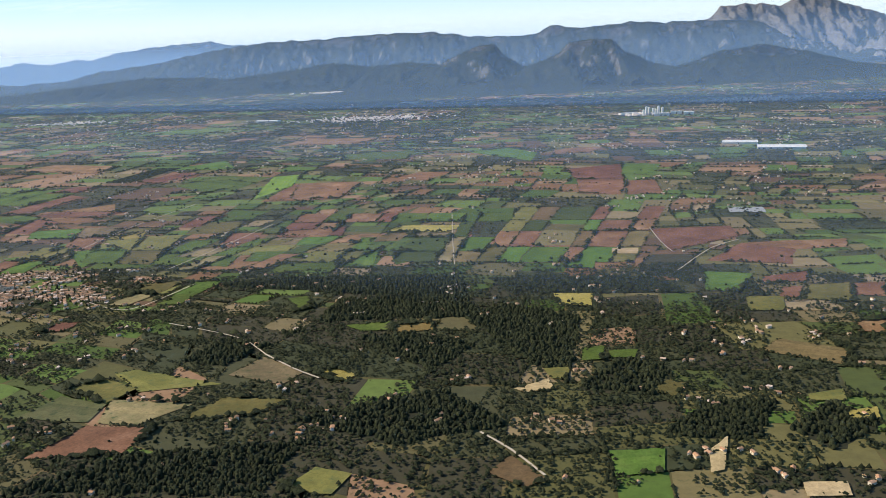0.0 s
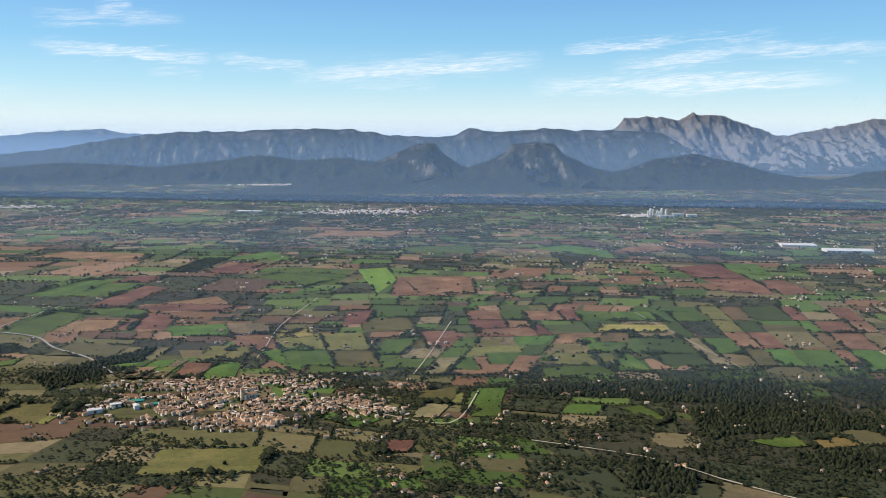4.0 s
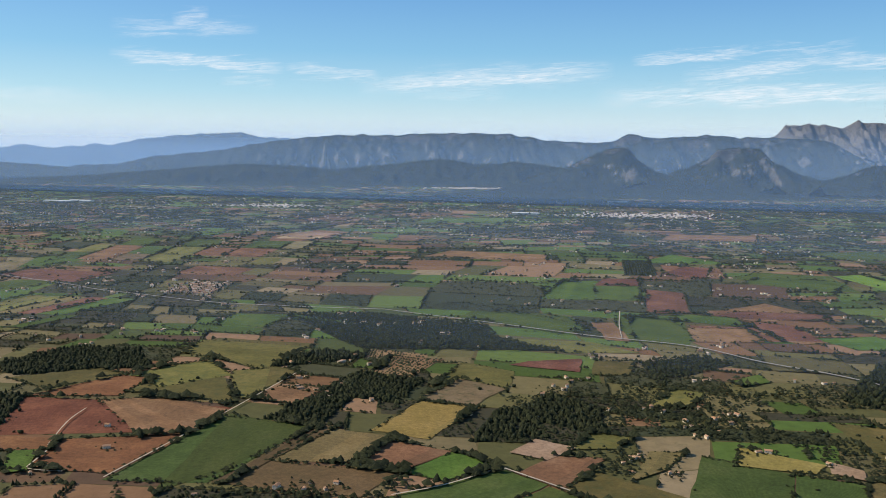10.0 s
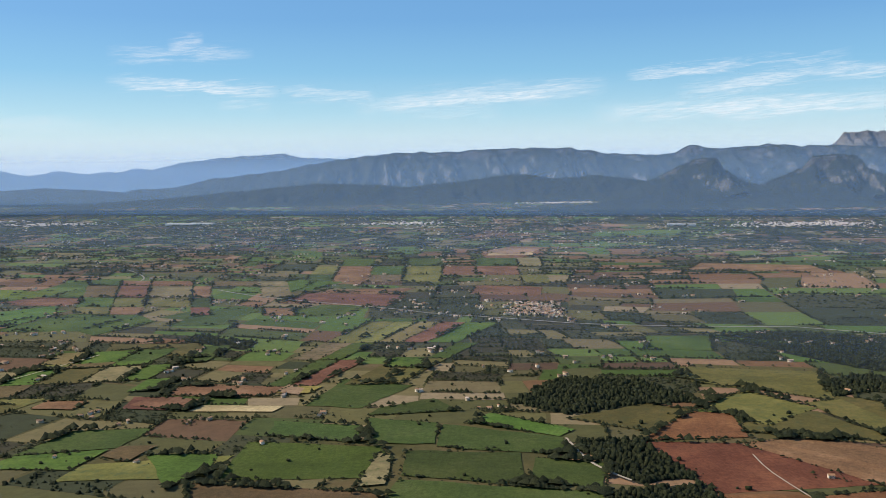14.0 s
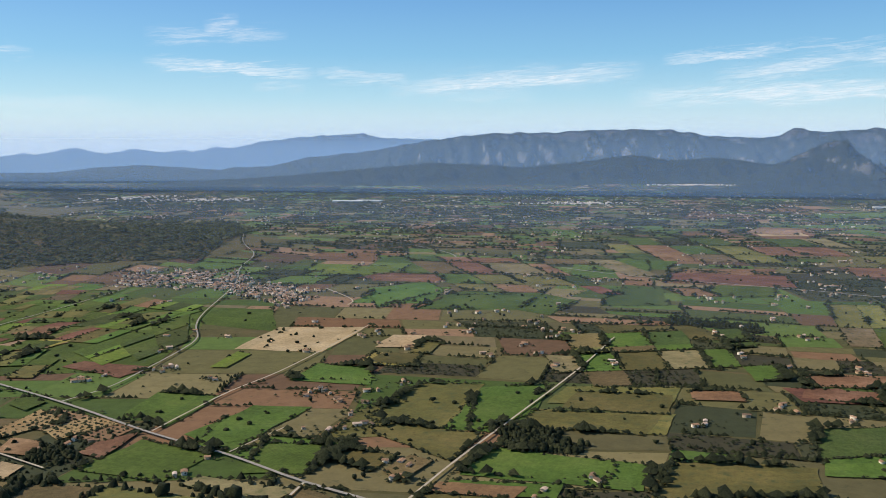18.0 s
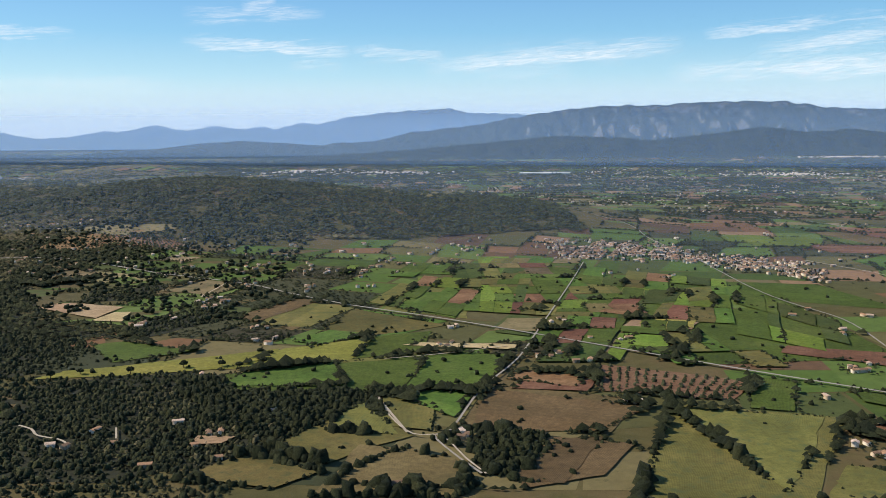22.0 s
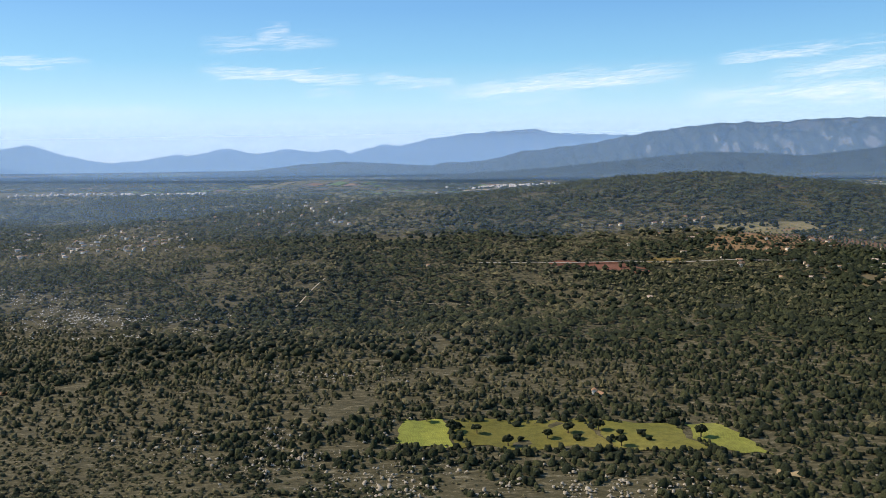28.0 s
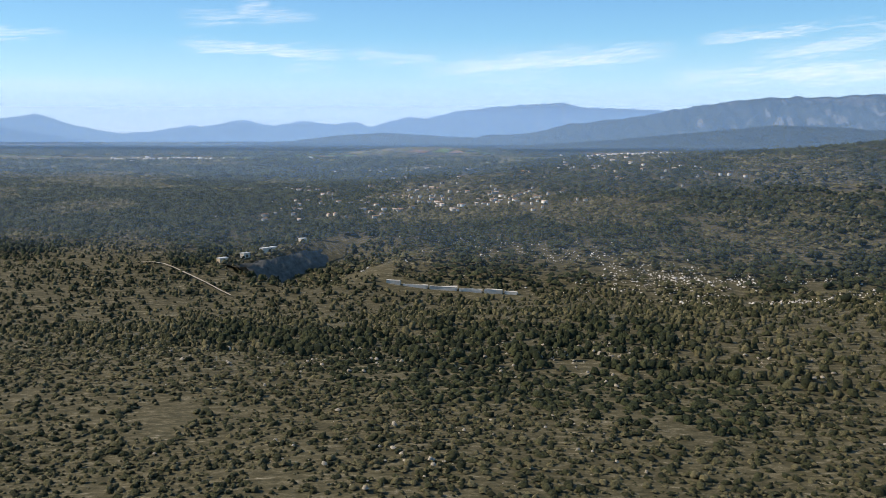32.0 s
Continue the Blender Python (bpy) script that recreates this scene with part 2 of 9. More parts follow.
FIELD = {
    "g": (soil("green_crop", (0.052, 0.08, 0.014), (0.074, 0.116, 0.019), (0.105, 0.138, 0.03), 0.5), "green field of young winter wheat on the plain"),
    "l": (soil("lime_crop", (0.10, 0.15, 0.022), (0.13, 0.19, 0.026), (0.17, 0.205, 0.04), 0.5), "bright lime-green field of fodder crop on the plain"),
    "G": (soil("dark_crop", (0.04, 0.058, 0.014), (0.056, 0.078, 0.018), (0.08, 0.095, 0.028), 0.5), "dark green crop field with faint drill lines"),
    "o": (soil("olive_grass", (0.09, 0.085, 0.024), (0.135, 0.12, 0.034), (0.185, 0.15, 0.05), 0.35, (0.075, 0.085, 0.03)), "olive-green pasture of rough grass with darker tufts"),
    "m": (soil("meadow", (0.13, 0.135, 0.025), (0.19, 0.185, 0.036), (0.25, 0.225, 0.055), 0.3), "yellow-green meadow enclosed by dark woodland"),
    "p": (soil("plantation_soil", (0.05, 0.04, 0.022), (0.07, 0.055, 0.03), (0.10, 0.075, 0.04), 0.3), "square plantation plot under dark tree rows"),
    "y": (soil("straw", (0.18, 0.145, 0.035), (0.235, 0.18, 0.05), (0.29, 0.22, 0.07), 0.5), "straw-yellow dry stubble field"),
    "t": (soil("pale_earth", (0.27, 0.19, 0.10), (0.36, 0.255, 0.14), (0.45, 0.33, 0.20), 0.2), "pale tan bare earth yard with wheel marks"),
    "r": (soil("red_earth", (0.115, 0.058, 0.032), (0.17, 0.085, 0.046), (0.26, 0.145, 0.085), 0.5), "ploughed red-brown earth field"),
    "R": (soil("iron_earth", (0.105, 0.04, 0.02), (0.155, 0.06, 0.03), (0.25, 0.105, 0.05), 0.55, None, 0.2), "large ploughed rust-red earth field with furrows"),
    "b": (soil("brown_earth", (0.10, 0.08, 0.032), (0.14, 0.10, 0.042), (0.185, 0.135, 0.06), 0.5), "brown fallow field with thin grass"),
    "q": (soil("dry_scrub", (0.13, 0.10, 0.05), (0.185, 0.14, 0.07), (0.25, 0.19, 0.105), 0.2, (0.07, 0.075, 0.03)), "dry reddish scrubland with scattered bushes"),
    "d": (soil("dark_scrub", (0.06, 0.065, 0.025), (0.08, 0.085, 0.032), (0.12, 0.11, 0.05), 0.2, (0.045, 0.055, 0.022)), "dark rough pasture beside woodland"),
    "h": (soil("orchard_soil", (0.17, 0.10, 0.05), (0.23, 0.14, 0.07), (0.28, 0.19, 0.10), 0.4), "orchard plot of reddish soil with rows of small trees"),
}


def mosaic_material(name, stops):
    """Small far plots: one family of colours, each plot with a tone of its own, patchy and flecked with scrub."""
    m, nt, b = material(name)
    rnd = nt.nodes.new("ShaderNodeNewGeometry").outputs["Random Per Island"]
    col = ramp(nt, rnd, [(k / len(stops), c) for k, c in enumerate(stops)], True)
    col = mixc(nt, 0.6, col, ramp(nt, noise_tex(nt, 0.35, 6, 0.7), [(0.25, (0.6, 0.6, 0.6)), (0.75, (1.35, 1.35, 1.3))]), "MULTIPLY")
    t = noise_tex(nt, 0.42, 7, 0.75)
    col = mixc(nt, calc(nt, "MULTIPLY", calc(nt, "SUBTRACT", t, 0.57), 6.0, True), col, (0.045, 0.055, 0.022))
    nt.links.new(col, b.inputs["Base Color"])
    bump(nt, b, noise_tex(nt, 2.0, 5, 0.7), 0.5, 0.15)
    return m


def ground_material():
    """Plain: dull olive earth. Towards the wooded hills: grey limestone showing between dark maquis."""
    m, nt, b = material("countryside_ground")
    col = ramp(nt, noise_tex(nt, 0.06, 6, 0.65), [(0.3, (0.055, 0.054, 0.017)), (0.5, (0.095, 0.08, 0.028)), (0.7, (0.14, 0.095, 0.045))])
    stone = ramp(nt, noise_tex(nt, 1.3, 7, 0.82, None, (0.55, 1.5, 1)), [(0.36, (0.04, 0.036, 0.017)), (0.5, (0.075, 0.064, 0.031)), (0.6, (0.14, 0.118, 0.067)), (0.71, (0.38, 0.33, 0.235))])
    sep = nt.nodes.new("ShaderNodeSeparateXYZ")
    nt.links.new(nt.nodes.new("ShaderNodeNewGeometry").outputs["Position"], sep.inputs[0])
    f = calc(nt, "MULTIPLY", calc(nt, "MULTIPLY", calc(nt, "SUBTRACT", -720.0, sep.outputs[0]), 0.02, True), calc(nt, "MULTIPLY", calc(nt, "SUBTRACT", 680.0, sep.outputs[1]), 0.01, True))
    col = mixc(nt, f, col, stone)
    col = mixc(nt, 0.5, col, ramp(nt, noise_tex(nt, 0.5, 6, 0.75), [(0.25, (0.6, 0.6, 0.6)), (0.75, (1.4, 1.4, 1.4))]), "MULTIPLY")
    nt.links.new(col, b.inputs["Base Color"])
    bump(nt, b, noise_tex(nt, 1.5, 5, 0.7), 0.6, 0.2)
    return m


def foliage(name, dark, base, light, low=0.3, high=1.75):
    m, nt, b = material(name)
    rnd = nt.nodes.new("ShaderNodeNewGeometry").outputs["Random Per Island"]
    col = ramp(nt, rnd, [(0.0, dark), (0.5, base), (1.0, light)])
    col = mixc(nt, 0.7, col, ramp(nt, noise_tex(nt, 5.0, 4, 0.8), [(0.3, (low, low, low)), (0.7, (high, high * 0.975, high * 0.9))]), "MULTIPLY")
    nt.links.new(col, b.inputs["Base Color"])
    bump(nt, b, noise_tex(nt, 7.0, 4, 0.8), 1.0, 0.3)
    return m


LEAF = foliage("evergreen_leaves", (0.018, 0.024, 0.012), (0.03, 0.037, 0.016), (0.05, 0.056, 0.025))
PINE = foliage("pine_needles", (0.018, 0.024, 0.012), (0.038, 0.046, 0.021), (0.078, 0.082, 0.036))
MAQUIS = foliage("maquis_leaves", (0.032, 0.036, 0.017), (0.07, 0.072, 0.033), (0.19, 0.165, 0.085), 0.5, 1.5)
ORCHARD = foliage("orchard_leaves", (0.04, 0.05, 0.025), (0.06, 0.07, 0.035), (0.09, 0.095, 0.05))


def plain(name, a, c, scale=4.0, rough=0.9, by_object=False):
    m, nt, b = material(name)
    b.inputs["Roughness"].default_value = rough
    col = ramp(nt, noise_tex(nt, scale, 6, 0.7), [(0.3, a), (0.7, c)])
    if by_object:
        r = ramp(nt, nt.nodes.new("ShaderNodeObjectInfo").outputs["Random"], [(0, (0.8, 0.78, 0.74)), (0.35, (1.05, 0.98, 0.88)), (0.7, (1.0, 0.86, 0.68)), (1.0, (1.15, 1.13, 1.1))])
        col = mixc(nt, 1.0, col, r, "MULTIPLY")
    nt.links.new(col, b.inputs["Base Color"])
    return m


def island_plain(name, a, c, tints, rough=0.9):
    m, nt, b = material(name)
    col = ramp(nt, noise_tex(nt, 4.0, 5, 0.7), [(0.3, a), (0.7, c)])
    r = ramp(nt, nt.nodes.new("ShaderNodeNewGeometry").outputs["Random Per Island"], tints)
    nt.links.new(mixc(nt, 1.0, col, r, "MULTIPLY"), b.inputs["Base Color"])
    return m


TINTS = [(0, (0.5, 0.42, 0.34)), (0.2, (1.0, 0.93, 0.82)), (0.4, (0.8, 0.62, 0.45)), (0.55, (1.15, 1.12, 1.06)), (1.0, (1.2, 1.19, 1.17))]
VILLA = island_plain("villa_walls", (0.66, 0.63, 0.57), (0.8, 0.78, 0.73), [(0, (0.75, 0.72, 0.66)), (1.0, (1.05, 1.05, 1.04))])
WALLS_J = island_plain("village_walls", (0.55, 0.48, 0.37), (0.70, 0.63, 0.52), TINTS)
ROOFS_J = island_plain("village_roofs", (0.26, 0.15, 0.085), (0.42, 0.26, 0.155), [(0, (0.45, 0.5, 0.55)), (0.4, (0.8, 0.8, 0.8)), (0.7, (1.1, 1.05, 1.0)), (0.8, (1.5, 1.8, 2.2)), (1.0, (1.7, 2.2, 3.0))])
WALL = plain("rendered_wall", (0.58, 0.51, 0.40), (0.72, 0.65, 0.54), 3.0, 0.9, True)
ROOF = plain("clay_tile", (0.30, 0.18, 0.11), (0.45, 0.29, 0.19), 6.0, 0.85, True)
GLASS = plain("dark_window", (0.03, 0.035, 0.04), (0.05, 0.055, 0.06), 3.0, 0.25)
DOOR = plain("wooden_door", (0.10, 0.06, 0.03), (0.16, 0.10, 0.05), 5.0, 0.7)
BARK = plain("bark", (0.07, 0.05, 0.035), (0.12, 0.09, 0.06), 6.0)
ASPHALT = plain("worn_asphalt", (0.24, 0.21, 0.165), (0.36, 0.32, 0.26), 0.8)
TRACK = plain("limestone_track", (0.34, 0.28, 0.19), (0.50, 0.42, 0.31), 0.9)
PALE = plain("pale_sheeting", (0.50, 0.48, 0.44), (0.70, 0.67, 0.62), 0.5, 0.6)
ROCK = plain("weathered_limestone", (0.20, 0.165, 0.11), (0.44, 0.38, 0.29), 1.4)
STONE = plain("cut_limestone", (0.40, 0.36, 0.29), (0.64, 0.59, 0.5), 1.2)
# Darker than the ledge stone: part of the face's shade is in the colour.
QFACE = plain("shade_toned_quarry_face", (0.07, 0.066, 0.055), (0.19, 0.175, 0.14), 1.1)
TOWN_STONE = plain("far_town_walls", (0.40, 0.32, 0.26), (0.74, 0.66, 0.58), 0.7)
WATER = plain("solar_glass", (0.24, 0.25, 0.25), (0.34, 0.34, 0.33), 1.0, 0.7)


def mountain_material(name, rocky, pale=1.0):
    m, nt, b = material(name)
    geo = nt.nodes.new("ShaderNodeNewGeometry")
    sep = nt.nodes.new("ShaderNodeSeparateXYZ")
    nt.links.new(geo.outputs["Normal"], sep.inputs[0])
    pos = nt.nodes.new("ShaderNodeSeparateXYZ")
    nt.links.new(geo.outputs["Position"], pos.inputs[0])
    n1 = noise_tex(nt, 0.05, 9, 0.78)
    n2 = noise_tex(nt, 0.25, 7, 0.78, None, (1, 1, 2.2))
    forest = ramp(nt, n2, [(0.32, (0.012, 0.019, 0.012)), (0.68, (0.058, 0.066, 0.036))])
    rock = ramp(nt, n2, [(0.28, (0.08 * pale, 0.076 * pale, 0.072 * pale)), (0.5, (0.28 * pale, 0.262 * pale, 0.245 * pale)), (0.72, (0.52 * pale, 0.49 * pale, 0.46 * pale))])
    steep = calc(nt, "SUBTRACT", 1.0, sep.outputs[2])
    f = calc(nt, "ADD", calc(nt, "MULTIPLY", steep, 2.2), calc(nt, "MULTIPLY", pos.outputs[2], 0.007))
    f = calc(nt, "ADD", f, calc(nt, "MULTIPLY", calc(nt, "SUBTRACT", n1, 0.5), 1.6))
    f = calc(nt, "MULTIPLY", calc(nt, "SUBTRACT", f, rocky), 2.6, True)
    nt.links.new(mixc(nt, f, forest, rock), b.inputs["Base Color"])
    bump(nt, b, noise_tex(nt, 0.06, 9, 0.72), 1.0, 26.0)
    return m


MOUNT = mountain_material("wooded_mountain", 1.0, 0.62)
MESA = mountain_material("cliffed_hill", 0.95, 0.75)
CRAG = mountain_material("bare_limestone_mountain", 0.5)


def haze_material(name, density, base, top0, top1, west=False):
    """Valley haze put into a blue-tinted sheet: it scatters sunlight and lets the rest through; densest in the lower
    air, clear above.
    """
    m = bpy.data.materials.new(name)
    m.use_nodes = True
    nt = m.node_tree
    nt.nodes.clear()
    sep = nt.nodes.new("ShaderNodeSeparateXYZ")
    nt.links.new(nt.nodes.new("ShaderNodeNewGeometry").outputs["Position"], sep.inputs[0])

    def step(a, c):
        r = nt.nodes.new("ShaderNodeMapRange")
        r.interpolation_type = "SMOOTHSTEP"
        r.inputs[1].default_value, r.inputs[2].default_value = a, c
        nt.links.new(sep.outputs[2], r.inputs[0])
        return r.outputs[0]

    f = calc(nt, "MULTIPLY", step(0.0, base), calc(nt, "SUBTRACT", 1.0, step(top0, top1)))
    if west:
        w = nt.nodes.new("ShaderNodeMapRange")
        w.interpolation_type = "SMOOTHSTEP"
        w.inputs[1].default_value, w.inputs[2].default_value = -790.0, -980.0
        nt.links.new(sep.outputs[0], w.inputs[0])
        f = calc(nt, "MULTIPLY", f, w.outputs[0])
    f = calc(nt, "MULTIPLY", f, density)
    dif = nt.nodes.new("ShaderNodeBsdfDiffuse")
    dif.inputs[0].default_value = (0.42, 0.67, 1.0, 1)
    cl, mx = nt.nodes.new("ShaderNodeBsdfTransparent"), nt.nodes.new("ShaderNodeMixShader")
    nt.links.new(f, mx.inputs[0])
    nt.links.new(cl.outputs[0], mx.inputs[1])
    nt.links.new(dif.outputs[0], mx.inputs[2])
    nt.links.new(mx.outputs[0], nt.nodes.new("ShaderNodeOutputMaterial").inputs[0])
    return m

# ---- land ----
rng = np.random.default_rng(7)


def vnoise(x, y, seed):
    xi, yi = np.floor(x).astype(np.int64), np.floor(y).astype(np.int64)
    fx, fy = x - xi, y - yi
    fx, fy = fx * fx * (3 - 2 * fx), fy * fy * (3 - 2 * fy)

    def h(a, b):
        n = (a * 374761393 + b * 668265263 + seed * 1442695041) & 0x7FFFFFFF
        n = ((n ^ (n >> 13)) * 1274126177) & 0x7FFFFFFF
        return ((n ^ (n >> 16)) & 0xFFFF) / 65535.0

    return (h(xi, yi) * (1 - fx) + h(xi + 1, yi) * fx) * (1 - fy) + (h(xi, yi + 1) * (1 - fx) + h(xi + 1, yi + 1) * fx) * fy


def fbm(x, y, seed, octaves=5, gain=0.5):
    s, a, t = 0.0, 1.0, 0.0
    for k in range(octaves):
        s, t = s + a * vnoise(x * 2.0**k, y * 2.0**k, seed + k), t + a
        a *= gain
    return s / t


def ridged(x, y, seed, octaves=5):
    s, a, t = 0.0, 1.0, 0.0
    for k in range(octaves):
        s, t = s + a * (1 - np.abs(2 * vnoise(x * 2.0**k, y * 2.0**k, seed + k) - 1)), t + a
        a *= 0.5
    return s / t


def sm(t):
    t = np.clip(t, 0, 1)
    return t * t * (3 - 2 * t)


def terrain(x, y):
    x, y = np.asarray(x, float), np.asarray(y, float)
    west = sm((-735 - x) / 70)
    z = -2.2 * west
    z = z - 4.2 * np.exp(-(((y - 440 - 0.1 * (x + 900)) / 24) ** 2)) * sm((-790 - x) / 50)
    z = z + 18.5 * np.exp(-(np.abs((x + 751) / 128) ** 1.73) - ((y - 571) / 76) ** 2)
    z = z + 6.5 * np.exp(-(((x + 880) / 70) ** 2) - ((y - 625) / 45) ** 2)
    z = z + 7.5 * np.exp(-(((x + 935) / 75) ** 2) - ((y - 1090) / 45) ** 2)
    z = z + 4.0 * np.exp(-(((x + 1000) / 160) ** 2) - ((y - 800) / 60) ** 2)
    # The quarry: steep along its western face, running out gently to the east.
    a, b = (x + 966) * 0.567 + (y - 458) * 0.824, (x + 966) * 0.824 - (y - 458) * 0.567
    z = z - 3.4 * sm((a + 2) / 5) * sm((30 - a) / 9) * sm(b / 0.8) * sm((22 - b) / 12)
    rough = sm((-690 - x) / 60) * sm((y - 290) / 40)
    z = z + rough * 2.2 * (fbm(x / 26, y / 26, 11, 4) - 0.5)
    return z


def mesh_ob(name, verts, faces, mat, smooth=False, parent=None):
    """One object from vertex and face arrays."""
    verts, faces = np.asarray(verts, np.float32), np.asarray(faces, np.int32)
    me = bpy.data.meshes.new(name)
    k = faces.shape[1]
    me.vertices.add(len(verts))
    me.vertices.foreach_set("co", verts.ravel())
    me.loops.add(faces.size)
    me.loops.foreach_set("vertex_index", faces.ravel())
    me.polygons.add(len(faces))
    me.polygons.foreach_set("loop_start", np.arange(0, faces.size, k, dtype=np.int32))
    me.polygons.foreach_set("loop_total", np.full(len(faces), k, np.int32))
    if smooth:
        me.polygons.foreach_set("use_smooth", np.ones(len(faces), bool))
    me.update(calc_edges=True)
    me.materials.append(mat)
    ob = new(name, me)
    if parent:
        ob.parent = parent
    return ob


def grid_faces(nx, ny):
    i = np.arange(nx * ny).reshape(ny, nx)
    return np.stack([i[:-1, :-1], i[:-1, 1:], i[1:, 1:], i[1:, :-1]], -1).reshape(-1, 4)


def spread(lo, hi, step, far_lo, far_hi, grow=1.16):
    mid = list(np.arange(lo, hi, step))
    a, s = [], step
    while (a[-1] if a else lo) > far_lo:
        s *= grow
        a.append((a[-1] if a else lo) - s)
    b, s = [], step
    while (b[-1] if b else mid[-1]) < far_hi:
        s *= grow
        b.append((b[-1] if b else mid[-1]) + s)
    return np.array(a[::-1] + mid + b)


gx, gy = spread(-1150, 320, 4.0, -4700, 3900), spread(150, 760, 3.5, -900, 4700)
GX, GY = np.meshgrid(gx, gy)
ground = mesh_ob("ground", np.stack([GX, GY, terrain(GX, GY)], -1).reshape(-1, 3), grid_faces(len(gx), len(gy)), ground_material(), True)
tagged(ground, "olive and brown countryside ground reaching to the mountains", "ground", kind="structure")


def ridge(name, label, crest, y0, front, back, mat, seed, spur=55.0, rough=0.22, lean=0.0, power=1.0, step=4.2):
    """A mountain ridge: a crest line by x and height, spurs and gullies down both sides."""
    cx, cz = np.array([c[0] for c in crest], float), np.array([c[1] for c in crest], float)
    x = np.arange(cx[0] - front * 0.5, cx[-1] + front * 0.5, step)
    v = np.concatenate([-np.linspace(1, 0, 60) ** 1.2 * front, np.linspace(0, 1, 12)[1:] * back])
    X, V = np.meshgrid(x, v)
    zc = np.interp(x, cx, cz, left=cz[0], right=cz[-1])
    zc = zc * sm((x - x[0]) / (cx[0] - x[0] + 1)) * sm((x[-1] - x) / (x[-1] - cx[-1] + 1))
    zc = zc + (fbm(x / 18, x * 0, seed + 40, 5, 0.62) - 0.5) * 0.085 * zc.max()
    width = np.where(V < 0, front, back) * (0.72 + 0.56 * ridged(X / spur, V / (spur * 3), seed, 3))
    t = np.clip(1 - np.abs(V) / width, 0, 1)
    prof = t**power
    mid = np.sin(np.clip(t, 0, 1) ** 0.8 * math.pi)
    gully = (1 - ridged(X / (spur * 0.7) + 0.3 * fbm(X / 40, V / 40, seed + 3, 3), V / (spur * 2.2), seed + 9, 5)) * mid
    bench = (1 - ridged(X / 24, V / 34, seed + 20, 5)) * sm(np.abs(V) / (0.05 * front)) * sm(t * 3)
    Z = zc[None, :] * (prof * (1 - np.clip(1.5 * rough / 0.28 * gully, 0, 0.75)) - 0.55 * rough * bench)
    # Ribs, ravines and rock steps on a finer scale.
    rib = ridged(X / 15 + 0.6 * fbm(X / 25, V / 25, seed + 50, 2), V / 30, seed + 51, 4) - 0.62
    step_ = np.abs(((Z / 9.0 + 1.2 * fbm(X / 30, V / 60, seed + 52, 3)) % 1.0) - 0.5)
    Z = Z + (0.42 * rough * zc.max() * 0.9 * rib + 2.6 * rough * step_) * sm(t * 2.5) * sm(np.abs(V) / (0.04 * front))
    Z = np.maximum(Z, -2.0)
    Z = Z - 2.5 * (1 - sm(t * 6)) - 0.5
    Y = y0 + lean * (X - cx[0]) + V
    ob = mesh_ob(name, np.stack([X, Y, Z], -1).reshape(-1, 3), grid_faces(len(x), len(v)), mat, True)
    return tagged(ob, label, "mountain", "mountain range")


ridge("mountain_ridge", "hazy blue far mountain ridge with rounded peaks",
      [(-3300, 60), (-2900, 75), (-2500, 60), (-2193, 70), (-2081, 57), (-1984, 70), (-1874, 38), (-1763, 17), (-1666, 23), (-1569, 39), (-1538, 33), (-1425, 54),
       (-1340, 36), (-1260, 51), (-1175, 40), (-1124, 50), (-1077, 33), (-982, 55), (-850, 40)], 2780, 420, 300, MOUNT, 3)
ridge("mountain_ridge", "long blue wooded mountain ridge with a stepped summit",
      [(-1203, 16), (-1064, 30), (-965, 56), (-923, 52), (-853, 68), (-754, 79), (-640, 87), (-596, 88), (-555, 77), (-440, 74), (-281, 65)], 2450, 360, 260, MOUNT, 5, 48, 0.3, power=1.1)
ridge("mountain_ridge", "broad wooded mountain range with pale cliff bands under the crest",
      [(-1018, 4), (-884, 9), (-760, 16), (-666, 34), (-561, 46), (-456, 64), (-339, 78), (-223, 78), (-125, 85), (0, 83), (80, 71), (173, 69), (214, 74), (237, 88), (303, 80), (399, 87),
       (472, 83), (546, 85), (640, 80)], 1850, 340, 220, MOUNT, 8, 44, 0.34, power=1.0)
ridge("mountain_ridge", "tall bare grey limestone massif with a rocky summit",
      [(483, 59), (587, 88), (612, 111), (678, 116), (745, 111), (775, 125), (853, 119), (909, 98), (980, 76), (1022, 78), (1106, 92), (1236, 116), (1400, 110), (1600, 80)],
      1950, 360, 240, CRAG, 12, 46, 0.32, power=1.05)
ridge("wooded_foothill", "steep flat-topped hill with grey cliffs", [(152, 33), (176, 43), (190, 57), (217, 60), (252, 58), (266, 44), (302, 27), (354, 14)], 1284, 150, 120, MESA, 21, 22, 0.36, power=0.55)
ridge("wooded_foothill", "steep flat-topped hill with grey cliffs", [(2, 29), (36, 46), (61, 56), (91, 59), (104, 43), (130, 26), (165, 15)], 1365, 160, 120, MESA, 24, 22, 0.36, power=0.55)
ridge("wooded_foothill", "dark wooded foothill at the edge of the plain", [(-165, 3), (-111, 10), (-69, 16), (-27, 19), (22, 9), (58, 14), (109, 16), (160, 11), (220, 5)], 1150, 90, 80, MOUNT, 27, 22, 0.36)
ridge("wooded_foothill", "dark wooded conical foothill above a pale town", [(273, 2), (339, 20), (389, 36), (448, 45), (509, 34), (581, 16), (660, 6), (760, 22), (860, 10)], 1250, 150, 120, MOUNT, 30, 26, 0.4)
ridge("wooded_foothill", "dark wooded foothill at the edge of the plain", [(-420, 8), (-330, 20), (-250, 28), (-170, 38), (-110, 30), (-40, 34), (40, 24)], 1500, 170, 140, MOUNT, 33, 30, 0.4)
